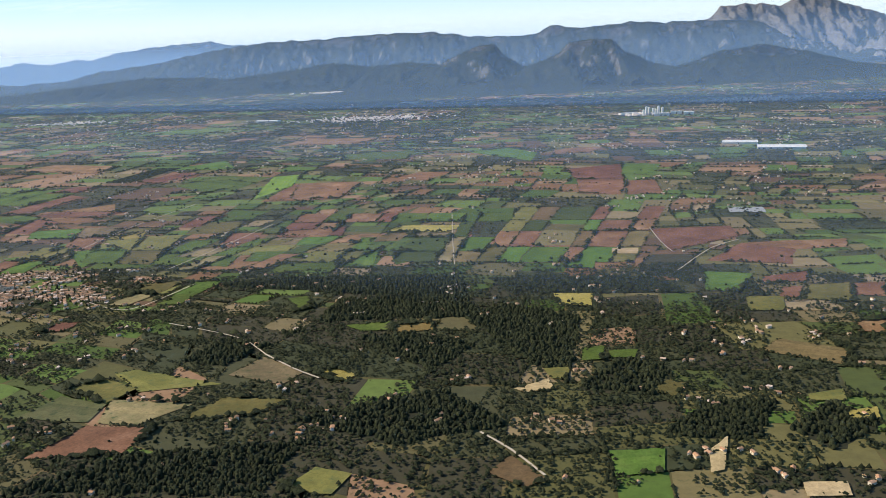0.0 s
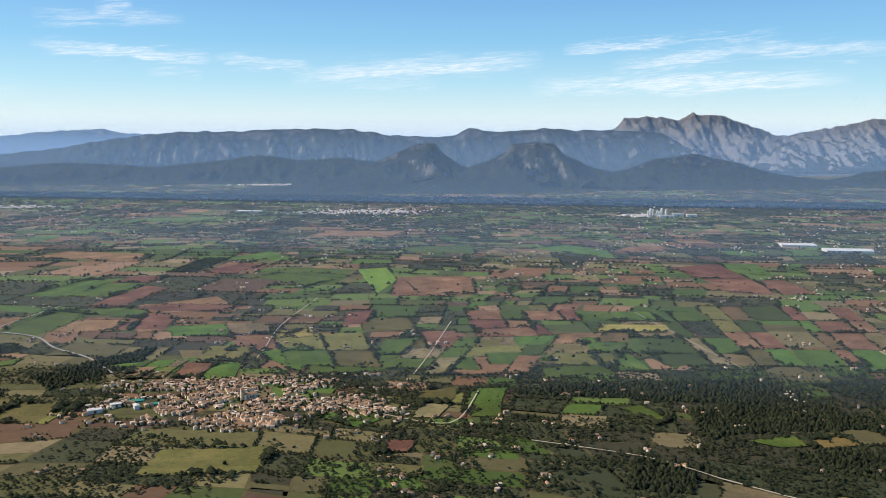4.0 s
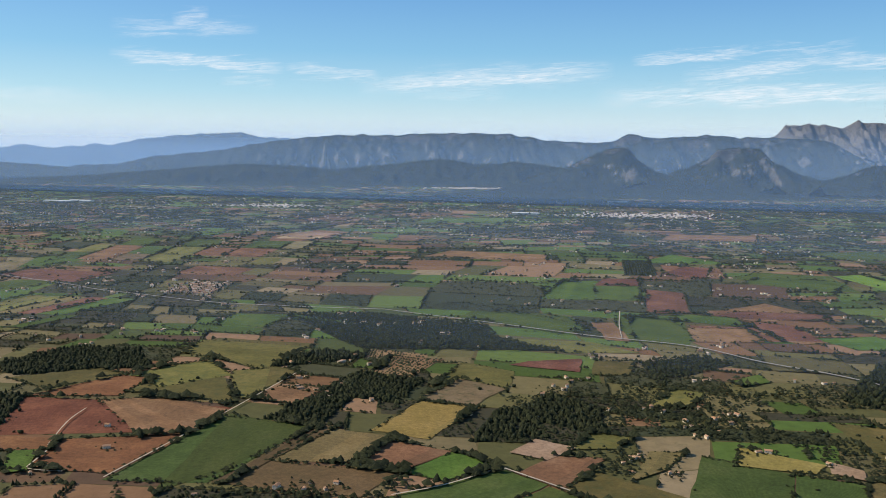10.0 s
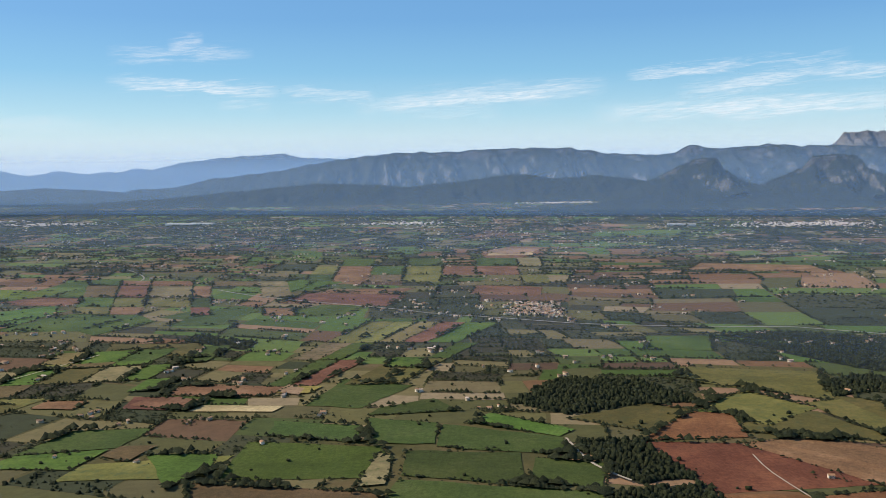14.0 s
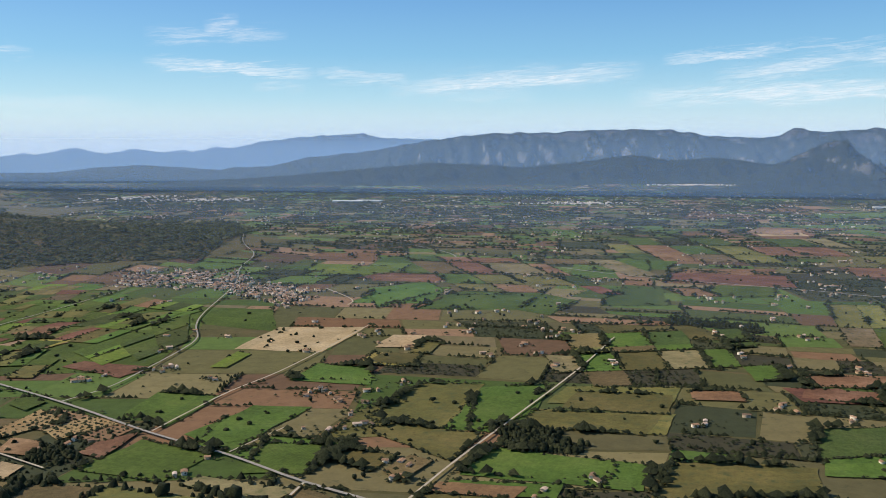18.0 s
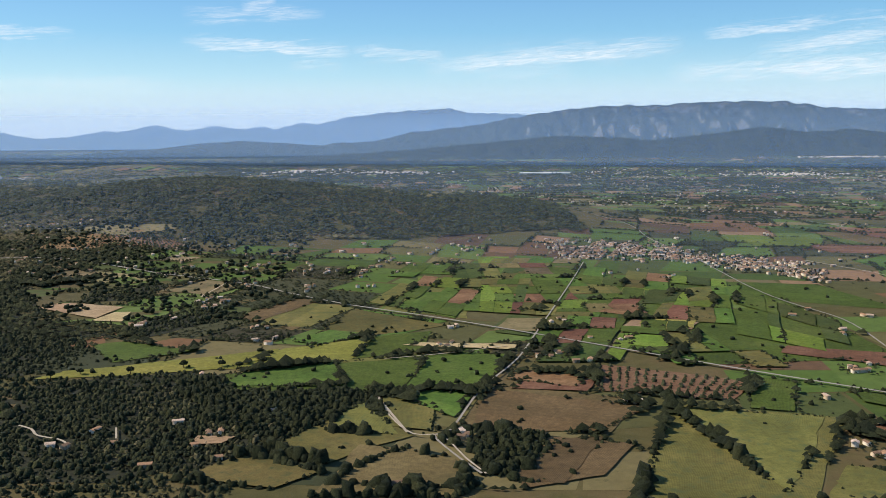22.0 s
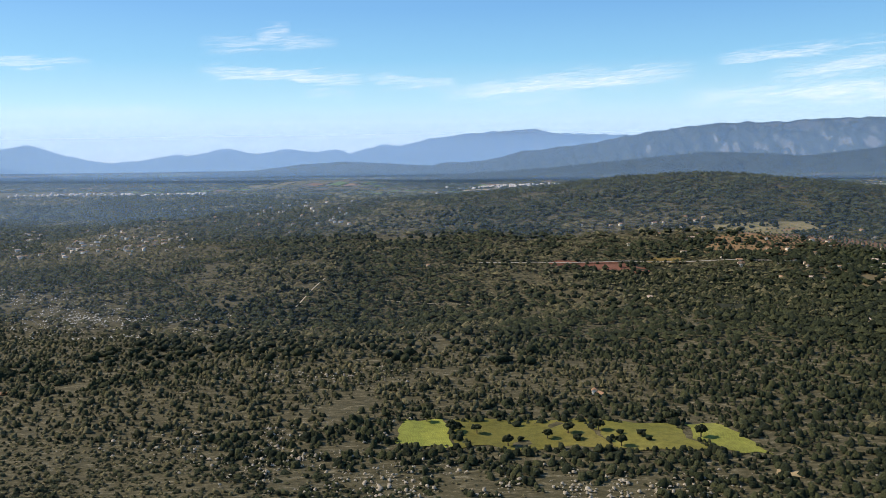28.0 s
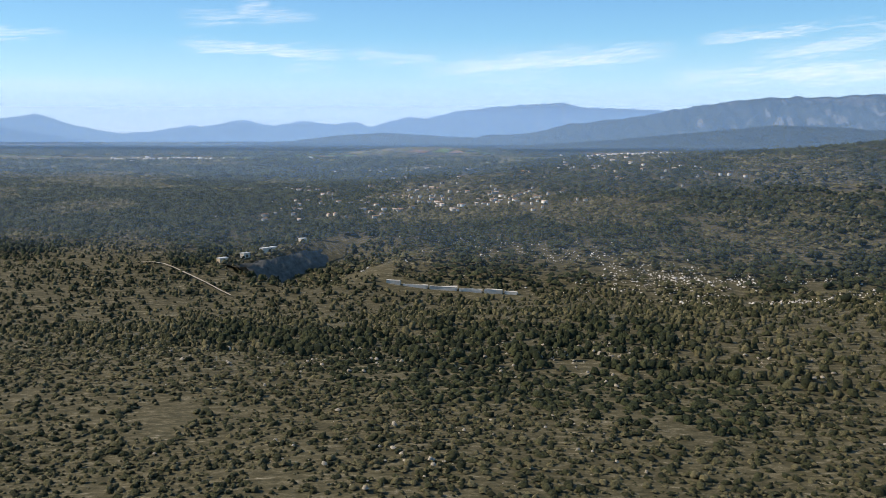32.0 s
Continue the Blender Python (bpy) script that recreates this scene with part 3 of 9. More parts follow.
ridge("wooded_foothill", "low dark foothill below the far range", [(-750, 4), (-655, 11), (-556, 20), (-468, 27), (-380, 24), (-305, 17)], 1480, 180, 160, MOUNT, 36, 30, 0.38)
ridge("wooded_foothill", "low dark foothill below the far range", [(-1160, 4), (-1080, 14), (-1000, 18), (-900, 12), (-820, 5)], 1900, 180, 140, MOUNT, 39, 40, 0.2)

# Haze over the plain, stood in for by added blue sheets that rise away from the path at a slant, clear close to the
# ground.
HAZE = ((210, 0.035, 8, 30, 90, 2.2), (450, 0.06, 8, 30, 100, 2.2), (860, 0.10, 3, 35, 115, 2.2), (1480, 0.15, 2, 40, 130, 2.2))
# More such sheets, for thicker air over the woods in the west, and before the far range.
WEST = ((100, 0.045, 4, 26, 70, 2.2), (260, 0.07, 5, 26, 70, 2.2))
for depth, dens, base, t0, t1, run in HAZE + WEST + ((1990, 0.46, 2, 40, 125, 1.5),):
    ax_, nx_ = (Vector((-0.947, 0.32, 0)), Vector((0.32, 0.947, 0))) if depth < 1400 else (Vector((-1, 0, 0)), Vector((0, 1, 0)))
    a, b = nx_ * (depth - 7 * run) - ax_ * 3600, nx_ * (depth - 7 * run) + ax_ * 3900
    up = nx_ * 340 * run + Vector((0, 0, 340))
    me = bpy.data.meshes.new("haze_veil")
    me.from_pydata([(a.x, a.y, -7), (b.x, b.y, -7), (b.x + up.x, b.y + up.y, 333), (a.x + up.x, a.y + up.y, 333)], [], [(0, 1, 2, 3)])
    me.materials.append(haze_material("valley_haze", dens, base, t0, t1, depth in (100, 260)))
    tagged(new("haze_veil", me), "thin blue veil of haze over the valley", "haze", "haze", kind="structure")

# ---- plan of fields, roads and woods ----
CELL, X0, Y0, NXC, NYC = 1.0, -1500, 120, 2000, 1200
taken = np.zeros((NYC, NXC), np.uint8)  # 1 field, 2 road, 3 wood, 4 town
owner = np.zeros((NYC, NXC), np.int32)
edges, orchards = [], []


def cells(quad):
    """The raster cells inside a convex or slightly bent quad, by its two triangles."""
    q = np.asarray(quad, float)
    lo, hi = np.floor(q.min(0)).astype(int), np.ceil(q.max(0)).astype(int) + 1
    i0, i1 = max(lo[0] - X0, 0), min(hi[0] - X0, NXC)
    j0, j1 = max(lo[1] - Y0, 0), min(hi[1] - Y0, NYC)
    if i1 <= i0 or j1 <= j0:
        return None
    px, py = np.meshgrid(np.arange(i0, i1) + X0 + 0.5, np.arange(j0, j1) + Y0 + 0.5)
    inside = np.zeros(px.shape, bool)
    n = len(q)
    for k in range(n):
        (ax, ay), (bx, by) = q[k], q[(k + 1) % n]
        if ay == by:
            continue
        inside ^= ((ay > py) != (by > py)) & (px < (bx - ax) * (py - ay) / (by - ay) + ax)
    return slice(j0, j1), slice(i0, i1), inside


def mark(quad, code, over=True):
    c = cells(quad)
    if c:
        part_ = taken[c[0], c[1]]
        part_[c[2] & (over | (part_ == 0))] = code


def at_cell(x, y):
    i, j = np.floor(np.asarray(x) - X0).astype(int), np.floor(np.asarray(y) - Y0).astype(int)
    ok = (i >= 0) & (i < NXC) & (j >= 0) & (j < NYC)
    out = np.zeros(np.shape(x), np.uint8)
    out[ok] = taken[j[ok], i[ok]]
    return out


def owner_at(x, y):
    i, j = np.clip((np.asarray(x) - X0).astype(int), 0, NXC - 1), np.clip((np.asarray(y) - Y0).astype(int), 0, NYC - 1)
    return owner[j, i]


def on_rim(x, y, r=1.6):
    """True where the four points round it do not all lie in one plot."""
    o = [owner_at(x + a, y + b) for a, b in ((r, 0), (-r, 0), (0, r), (0, -r))]
    return ~((o[0] == o[1]) & (o[1] == o[2]) & (o[2] == o[3]) & (o[0] > 0))


field_count = 0
plots = []


def field(kind, *c):
    """Notes one plot, by its corners in order."""
    plots.append((kind, np.array(c).reshape(4, 2)))


def lay_fields():
    """Lays all plots, the largest first, so that small ones show on top."""
    for kind, q in sorted(plots, key=lambda p: -abs(np.cross(p[1][2] - p[1][0], p[1][3] - p[1][1]))):
        lay_field(kind, q)


def lay_field(kind, q):
    """One plot, slightly uneven at the rims, lying on the land."""
    global field_count
    n = 9
    u, v = np.meshgrid(np.linspace(0, 1, n), np.linspace(0, 1, n))
    size = np.sqrt(abs(np.cross(q[2] - q[0], q[3] - q[1])) / 2)
    p = (q[0] * ((1 - u) * (1 - v))[..., None] + q[1] * (u * (1 - v))[..., None] + q[2] * (u * v)[..., None] + q[3] * ((1 - u) * v)[..., None])
    p = p + (np.stack([fbm(p[..., 0] / 7, p[..., 1] / 7, 5, 3), fbm(p[..., 0] / 7, p[..., 1] / 7, 55, 3)], -1) - 0.5) * (min(size * 0.12, 1.8) if q[:, 0].mean() > -770 else size * 0.45)
    if q[:, 0].mean() < -770:
        p = p + (np.stack([fbm(p[..., 0] / 1.4, p[..., 1] / 1.4, 6, 3), fbm(p[..., 0] / 1.4, p[..., 1] / 1.4, 56, 3)], -1) - 0.5) * min(size * 0.5, 1.6)
    z = terrain(p[..., 0], p[..., 1]) + (0.05 + 0.00045 * field_count if q[:, 0].mean() > -770 else 0.04 + 0.00004 * field_count)
    ob = mesh_ob("field", np.concatenate([p, z[..., None]], -1).reshape(-1, 3), grid_faces(n, n), FIELD[kind][0], True)
    uv = ob.data.uv_layers.new(name="uv")
    long_u = np.linalg.norm(q[1] - q[0]) + np.linalg.norm(q[2] - q[3])
    long_v = np.linalg.norm(q[3] - q[0]) + np.linalg.norm(q[2] - q[1])
    st = np.stack([u * long_u / 2, v * long_v / 2], -1).reshape(-1, 2) * 0.35
    if long_u > long_v:
        st = st[:, ::-1]
    idx = np.empty(len(ob.data.loops), np.int32)
    ob.data.loops.foreach_get("vertex_index", idx)
    uv.data.foreach_set("uv", st[idx].astype(np.float32).ravel())
    tagged(ob, FIELD[kind][1], "field", "fields of the plain")
    cc = cells(q)
    if q[:, 0].mean() < -800 and kind in "rRt":
        for j in range(0, n - 1, 2):
            for i in range(0, n - 1, 2):
                if rng.uniform() < 0.5:
                    mark([p[j, i], p[j, i + 2], p[j + 2, i + 2], p[j + 2, i]], 1)
    else:
        mark(q, 1)
    if cc:
        owner[cc[0], cc[1]][cc[2]] = field_count + 1
    if kind in "gGlorRybhq":
        for k in range(4):
            edges.append((*q[k], *q[(k + 1) % 4], size))
    if kind in "hp":
        orchards.append((q, kind))
    field_count += 1
    return ob


def ribbon(points, width, lift):
    pts = [np.array(p, float) for p in points]
    fine = []
    for k in range(len(pts) - 1):
        p0, p1, p2, p3 = pts[max(k - 1, 0)], pts[k], pts[k + 1], pts[min(k + 2, len(pts) - 1)]
        m = max(3, int(np.linalg.norm(p2 - p1) / 4))
        for s in np.arange(m) / m:
            fine.append(0.5 * ((2 * p1) + (p2 - p0) * s + (2 * p0 - 5 * p1 + 4 * p2 - p3) * s * s + (3 * p1 - p0 - 3 * p2 + p3) * s**3))
    fine.append(pts[-1])
    fine = np.array(fine)
    d = np.gradient(fine, axis=0)
    d /= np.linalg.norm(d, axis=1, keepdims=True) + 1e-9
    side = np.stack([-d[:, 1], d[:, 0]], -1) * width / 2 * (0.85 + 0.3 * fbm(fine[:, :1] / 5, fine[:, 1:] / 5, 3, 2))
    rows = np.stack([fine - side, fine, fine + side], 1)
    z = terrain(rows[..., 0], rows[..., 1]) + lift
    return fine, np.concatenate([rows, z[..., None]], -1).reshape(-1, 3), grid_faces(3, len(fine))


def road(kind, width, *points):
    width *= 0.6 if kind != "asphalt" else 0.5
    fine, v, f = ribbon(points, width, 0.42)
    ob = mesh_ob("road" if kind == "asphalt" else "farm_track", v, f, ASPHALT if kind == "asphalt" else TRACK, True)
    tagged(ob, "worn pale asphalt country road across the fields" if kind == "asphalt" else "pale unpaved farm track between fields", "road", "roads", "structure")
    for p in fine:
        r = width / 2 + 0.6
        mark([(p[0] - r, p[1] - r), (p[0] + r, p[1] - r), (p[0] + r, p[1] + r), (p[0] - r, p[1] + r)], 2)
    track_lines.append((fine, width))


track_lines, towns, woods = [], [], []
# Shade of the crowns is put into this near-black floor colour.
LITTER_SHADE = plain("shaded_woodland_floor", (0.014, 0.016, 0.008), (0.04, 0.04, 0.02), 0.9)


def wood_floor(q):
    """Leaf litter and low growth under a stand of trees, with the trees' shade put into its dark colour."""
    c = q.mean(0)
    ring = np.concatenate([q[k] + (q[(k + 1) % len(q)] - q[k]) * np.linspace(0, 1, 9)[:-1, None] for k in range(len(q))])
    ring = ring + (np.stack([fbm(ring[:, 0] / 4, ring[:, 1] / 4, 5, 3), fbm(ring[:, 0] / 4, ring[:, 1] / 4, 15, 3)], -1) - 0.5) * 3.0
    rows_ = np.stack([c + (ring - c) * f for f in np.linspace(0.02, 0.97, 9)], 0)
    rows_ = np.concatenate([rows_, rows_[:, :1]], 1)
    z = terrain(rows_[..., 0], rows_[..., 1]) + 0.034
    ob = mesh_ob("woodland_floor", np.concatenate([rows_, z[..., None]], -1).reshape(-1, 3), grid_faces(rows_.shape[1], 9), LITTER_SHADE, True)
    tagged(ob, "dark leaf litter and undergrowth with tree shade in its colour", "ground", "woodland floors", "structure")


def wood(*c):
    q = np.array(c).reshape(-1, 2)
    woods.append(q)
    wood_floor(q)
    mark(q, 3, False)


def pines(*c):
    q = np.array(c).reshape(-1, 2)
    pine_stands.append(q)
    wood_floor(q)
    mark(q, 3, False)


pine_stands = []


def suburb(n, *c):
    """Villas strewn over a wooded slope, each in a small clearing."""
    q = np.array(c).reshape(-1, 2)
    lo, hi = q.min(0), q.max(0)
    made = 0
    while made < n:
        p = rng.uniform(lo, hi)
        cc = fbm(p[:1] / 22, p[1:] / 22, 33, 3)[0]
        inside = False
        for k in range(len(q)):
            (ax, ay), (bx, by) = q[k], q[(k + 1) % len(q)]
            if ay != by and (ay > p[1]) != (by > p[1]) and p[0] < (bx - ax) * (p[1] - ay) / (by - ay) + ax:
                inside = not inside
        if not inside or cc < rng.uniform(0.1, 0.55):
            if rng.uniform() < 0.002:
                made += 1
            continue
        villas.append((p[0], p[1]))
        mark([(p[0] - 1.2, p[1] - 5.0), (p[0] + 1.2, p[1] - 5.0), (p[0] + 1.4, p[1] + 1.2), (p[0] - 1.4, p[1] + 1.2)], 4)
        made += 1


villas = []


def town(*c):
    q = np.array(c).reshape(-1, 2)
    towns.append(q)
    mark(q, 4, True)


field("g", -628.6, 385.6, -624.1, 384.6, -621.8, 393.9, -626.3, 395.3)
field("o", -626.2, 395.7, -621.7, 394.3, -617.6, 410.8, -622.1, 412.7)
field("g", -622.0, 413.2, -617.5, 411.3, -613.3, 428.2, -617.8, 430.5)
field("g", -617.7, 431.0, -613.2, 428.6, -610.5, 439.3, -615.0, 442.0)
field("g", -615.0, 442.4, -610.4, 439.7, -607.5, 451.6, -612.0, 454.7)
field("r", -624.0, 384.5, -619.5, 383.4, -617.2, 392.5, -621.7, 393.9)
field("g", -617.3, 411.3, -612.8, 409.4, -608.7, 425.7, -613.2, 428.1)
field("G", -613.1, 428.5, -608.5, 426.1, -605.9, 436.6, -610.4, 439.3)
field("G", -616.9, 392.9, -612.6, 391.5, -608.5, 407.0, -612.8, 408.8)
field("g", -612.7, 409.3, -608.4, 407.5, -604.2, 423.4, -608.5, 425.6)
field("o", -608.4, 426.1, -604.1, 423.8, -601.4, 433.9, -605.7, 436.5)
field("o", -605.6, 436.8, -601.3, 434.2, -598.3, 445.4, -602.7, 448.4)
field("g", -614.9, 382.3, -610.4, 381.2, -608.0, 389.7, -612.6, 391.1)
field("G", -608.2, 407.5, -603.7, 405.6, -599.5, 420.9, -604.0, 423.3)
field("g", -603.9, 423.7, -599.4, 421.3, -596.7, 431.1, -601.2, 433.8)
field("r", -601.2, 434.1, -596.6, 431.4, -593.6, 442.2, -598.2, 445.3)
field("G", -610.2, 381.1, -606.5, 380.2, -604.2, 388.5, -607.9, 389.7)
field("r", -607.8, 390.0, -604.1, 388.9, -600.0, 403.5, -603.7, 405.1)
field("l", -603.5, 405.5, -599.8, 404.0, -595.6, 418.9, -599.3, 420.8)
field("l", -596.4, 431.3, -592.7, 429.1, -589.8, 439.6, -593.5, 442.1)
field("o", -604.0, 388.9, -599.3, 387.4, -595.2, 401.5, -599.8, 403.5)
field("l", -599.7, 403.9, -595.1, 402.0, -590.8, 416.4, -595.5, 418.8)
field("G", -592.6, 429.0, -587.9, 426.2, -585.0, 436.4, -589.6, 439.6)
field("g", -599.2, 387.4, -596.1, 386.4, -591.9, 400.2, -595.1, 401.5)
field("g", -594.9, 401.9, -591.8, 400.6, -587.6, 414.6, -590.7, 416.3)
field("g", -590.6, 416.7, -587.5, 415.0, -584.8, 424.0, -587.9, 425.8)
field("l", -587.8, 426.1, -584.7, 424.3, -581.7, 434.2, -584.8, 436.3)
field("l", -643.5, 400.0, -640.9, 399.1, -639.8, 409.8, -642.8, 410.3)
field("l", -642.8, 410.8, -639.7, 410.3, -637.6, 429.6, -641.4, 429.6)
field("o", -641.4, 430.0, -637.6, 430.0, -636.8, 437.2, -640.9, 437.0)
field("g", -640.9, 437.3, -636.8, 437.6, -635.1, 453.2, -639.8, 452.5)
field("l", -640.8, 399.1, -637.6, 398.1, -636.0, 409.1, -639.7, 409.8)
field("g", -639.6, 410.2, -635.9, 409.6, -632.9, 429.6, -637.5, 429.6)
field("g", -637.5, 430.0, -632.8, 430.1, -631.7, 437.5, -636.7, 437.2)
field("r", -637.6, 398.0, -635.7, 397.4, -633.7, 408.7, -635.9, 409.1)
field("G", -635.8, 409.6, -633.6, 409.2, -630.1, 429.7, -632.8, 429.6)
field("o", -632.7, 430.1, -630.0, 430.1, -628.7, 437.7, -631.6, 437.5)
field("o", -635.6, 397.4, -632.7, 396.5, -630.3, 408.1, -633.6, 408.7)
field("o", -632.6, 396.4, -629.0, 395.3, -626.0, 407.4, -630.2, 408.1)
field("o", -623.8, 438.4, -618.1, 438.7, -613.7, 456.4, -620.2, 455.4)
field("g", -598.4, 378.3, -594.3, 373.2, -590.3, 384.5, -593.9, 391.3)
field("g", -588.9, 405.8, -585.9, 397.1, -580.9, 411.5, -583.1, 422.4)
field("l", -594.2, 373.0, -592.7, 371.1, -588.9, 381.8, -590.2, 384.4)
field("G", -590.1, 384.7, -588.8, 382.2, -584.9, 393.3, -586.0, 396.5)
field("g", -585.9, 396.9, -584.8, 393.7, -580.0, 407.2, -580.8, 411.2)
field("l", -592.6, 371.0, -587.9, 365.2, -584.8, 373.9, -588.8, 381.7)
field("G", -584.7, 393.4, -581.4, 383.6, -577.4, 394.6, -579.9, 407.0)
field("G", -584.6, 374.0, -582.2, 369.3, -579.4, 377.1, -581.4, 383.0)
field("G", -581.3, 383.3, -579.3, 377.3, -575.8, 386.8, -577.3, 394.3)
field("g", -646.7, 400.9, -638.9, 400.1, -639.2, 408.5, -646.9, 409.0)
field("g", -646.9, 409.3, -639.2, 408.8, -639.4, 419.0, -647.2, 419.3)
field("o", -647.4, 427.7, -639.7, 427.6, -640.0, 438.5, -647.8, 438.3)
field("G", -647.8, 438.7, -640.0, 438.9, -640.3, 451.9, -648.1, 451.5)
field("l", -638.7, 400.1, -634.6, 399.7, -634.8, 408.2, -639.0, 408.5)
field("g", -639.0, 408.7, -634.9, 408.5, -635.1, 418.8, -639.3, 419.0)
field("l", -639.3, 419.2, -635.1, 419.1, -635.3, 427.3, -639.5, 427.3)
field("o", -639.5, 427.6, -635.4, 427.6, -635.6, 438.6, -639.8, 438.5)
field("o", -639.8, 438.9, -635.7, 439.0, -636.0, 452.2, -640.2, 451.9)
field("o", -640.2, 452.2, -636.0, 452.5, -636.2, 459.3, -640.4, 459.0)
field("g", -634.5, 399.7, -628.3, 399.1, -628.5, 407.7, -634.7, 408.2)
field("r", -634.7, 408.5, -628.6, 408.0, -628.8, 418.6, -635.0, 418.8)
field("g", -635.0, 419.1, -628.8, 418.8, -629.0, 427.2, -635.2, 427.3)
field("o", -635.2, 427.6, -629.0, 427.5, -629.3, 438.7, -635.5, 438.6)
field("o", -635.5, 439.0, -629.3, 439.1, -629.6, 452.6, -635.8, 452.2)
field("b", -635.8, 452.5, -629.7, 452.9, -629.8, 459.8, -636.0, 459.3)
field("g", -628.1, 399.1, -621.3, 398.4, -621.5, 407.2, -628.3, 407.7)
field("g", -628.4, 408.0, -621.5, 407.5, -621.7, 418.3, -628.6, 418.5)
field("g", -628.6, 418.8, -621.7, 418.6, -621.9, 427.1, -628.8, 427.2)
field("g", -628.8, 427.5, -621.9, 427.4, -622.2, 438.8, -629.1, 438.7)
field("q", -629.1, 439.1, -622.2, 439.2, -622.5, 453.0, -629.4, 452.6)
field("r", -629.4, 452.9, -622.5, 453.3, -622.7, 460.4, -629.6, 459.9)
field("b", -621.1, 398.4, -616.0, 397.9, -616.2, 406.9, -621.3, 407.2)
field("G", -621.3, 407.5, -616.2, 407.2, -616.4, 418.1, -621.5, 418.3)
field("o", -621.5, 418.6, -616.4, 418.4, -616.6, 427.0, -621.7, 427.1)
field("g", -621.7, 427.4, -616.6, 427.3, -616.8, 438.9, -622.0, 438.8)
field("g", -622.0, 439.2, -616.9, 439.3, -617.2, 453.3, -622.3, 453.0)
field("r", -615.8, 397.9, -609.7, 397.3, -609.9, 406.4, -616.0, 406.8)
field("g", -616.0, 407.2, -609.9, 406.7, -610.1, 417.8, -616.2, 418.1)
field("o", -616.2, 418.4, -610.1, 418.1, -610.3, 426.9, -616.4, 427.0)
field("o", -616.4, 427.3, -610.3, 427.2, -610.5, 439.1, -616.7, 438.9)
field("g", -616.7, 439.3, -610.5, 439.5, -610.8, 453.7, -617.0, 453.3)
field("g", -615.2, 358.3, -610.8, 357.7, -611.2, 365.4, -615.6, 365.1)
field("G", -615.6, 365.3, -611.2, 365.6, -611.5, 369.9, -615.9, 369.2)
field("o", -611.1, 365.6, -606.8, 365.8, -607.1, 370.6, -611.3, 369.9)
field("o", -611.4, 370.1, -607.1, 370.8, -607.5, 379.6, -611.8, 378.1)
field("g", -606.7, 365.8, -603.6, 366.0, -603.9, 371.1, -606.9, 370.6)
field("g", -607.0, 370.9, -603.9, 371.4, -604.3, 380.7, -607.4, 379.6)
field("o", -603.1, 356.7, -598.1, 356.0, -598.5, 366.1, -603.5, 365.8)
field("g", -603.5, 366.0, -598.5, 366.3, -598.8, 372.0, -603.7, 371.2)
field("g", -637.0, 372.7, -632.5, 372.8, -629.0, 383.2, -633.7, 383.1)
field("o", -633.5, 383.5, -628.8, 383.7, -622.7, 401.7, -627.7, 401.5)
field("l", -627.6, 401.9, -622.5, 402.2, -619.4, 411.3, -624.7, 411.0)
field("r", -624.5, 411.4, -619.3, 411.7, -614.7, 425.2, -620.2, 424.9)
field("G", -636.6, 360.6, -632.4, 360.7, -628.1, 372.6, -632.5, 372.5)
field("r", -632.4, 372.9, -628.0, 373.0, -624.2, 383.4, -628.8, 383.2)
field("g", -628.7, 383.7, -624.1, 383.9, -617.6, 402.0, -622.5, 401.7)
field("g", -622.4, 402.2, -617.4, 402.4, -614.1, 411.6, -619.3, 411.3)
field("g", -619.1, 411.7, -614.0, 411.9, -609.1, 425.6, -614.5, 425.3)
field("G", -632.3, 360.7, -627.2, 360.8, -622.6, 372.8, -628.0, 372.7)
field("g", -627.8, 373.0, -622.4, 373.2, -618.4, 383.6, -624.1, 383.4)
field("g", -623.9, 383.9, -618.3, 384.1, -611.3, 402.3, -617.4, 402.0)
field("r", -617.2, 402.4, -611.2, 402.7, -607.6, 411.9, -613.9, 411.6)
field("o", -613.8, 411.9, -607.5, 412.3, -602.3, 425.9, -608.9, 425.6)
field("G", -603.2, 422.6, -609.1, 406.8, -604.2, 407.6, -597.7, 423.7)
field("G", -597.5, 423.7, -604.1, 407.6, -601.4, 408.1, -594.4, 424.3)
field("o", -594.3, 424.3, -601.3, 408.1, -597.2, 408.8, -589.7, 425.2)
field("o", -589.6, 425.2, -597.1, 408.8, -593.6, 409.4, -585.6, 426.0)
field("g", -585.5, 426.0, -593.5, 409.5, -588.9, 410.2, -580.2, 427.1)
field("o", -604.4, 407.0, -615.2, 380.6, -613.1, 380.8, -601.7, 407.4)
field("o", -601.6, 407.5, -613.0, 380.8, -609.9, 381.1, -597.5, 408.2)
field("l", -619.3, 379.5, -626.1, 360.9, -623.3, 361.0, -615.6, 379.8)
field("b", -607.5, 380.7, -616.9, 361.2, -614.2, 361.2, -604.0, 381.0)
field("g", -663.8, 441.6, -657.7, 440.6, -655.9, 447.1, -662.1, 447.8)
field("g", -662.0, 448.1, -655.8, 447.4, -652.4, 459.8, -658.8, 459.8)
field("g", -655.6, 447.4, -650.4, 446.9, -646.8, 459.7, -652.2, 459.7)
field("o", -652.1, 460.0, -646.8, 460.0, -645.1, 466.1, -650.5, 465.8)
field("G", -650.2, 446.9, -641.6, 446.0, -637.8, 459.7, -646.6, 459.7)
field("g", -641.4, 446.0, -635.8, 445.4, -631.8, 459.6, -637.6, 459.7)
field("o", -637.5, 460.0, -631.7, 460.0, -629.8, 466.7, -635.7, 466.4)
field("G", -635.7, 445.4, -631.5, 445.0, -627.4, 459.6, -631.7, 459.6)
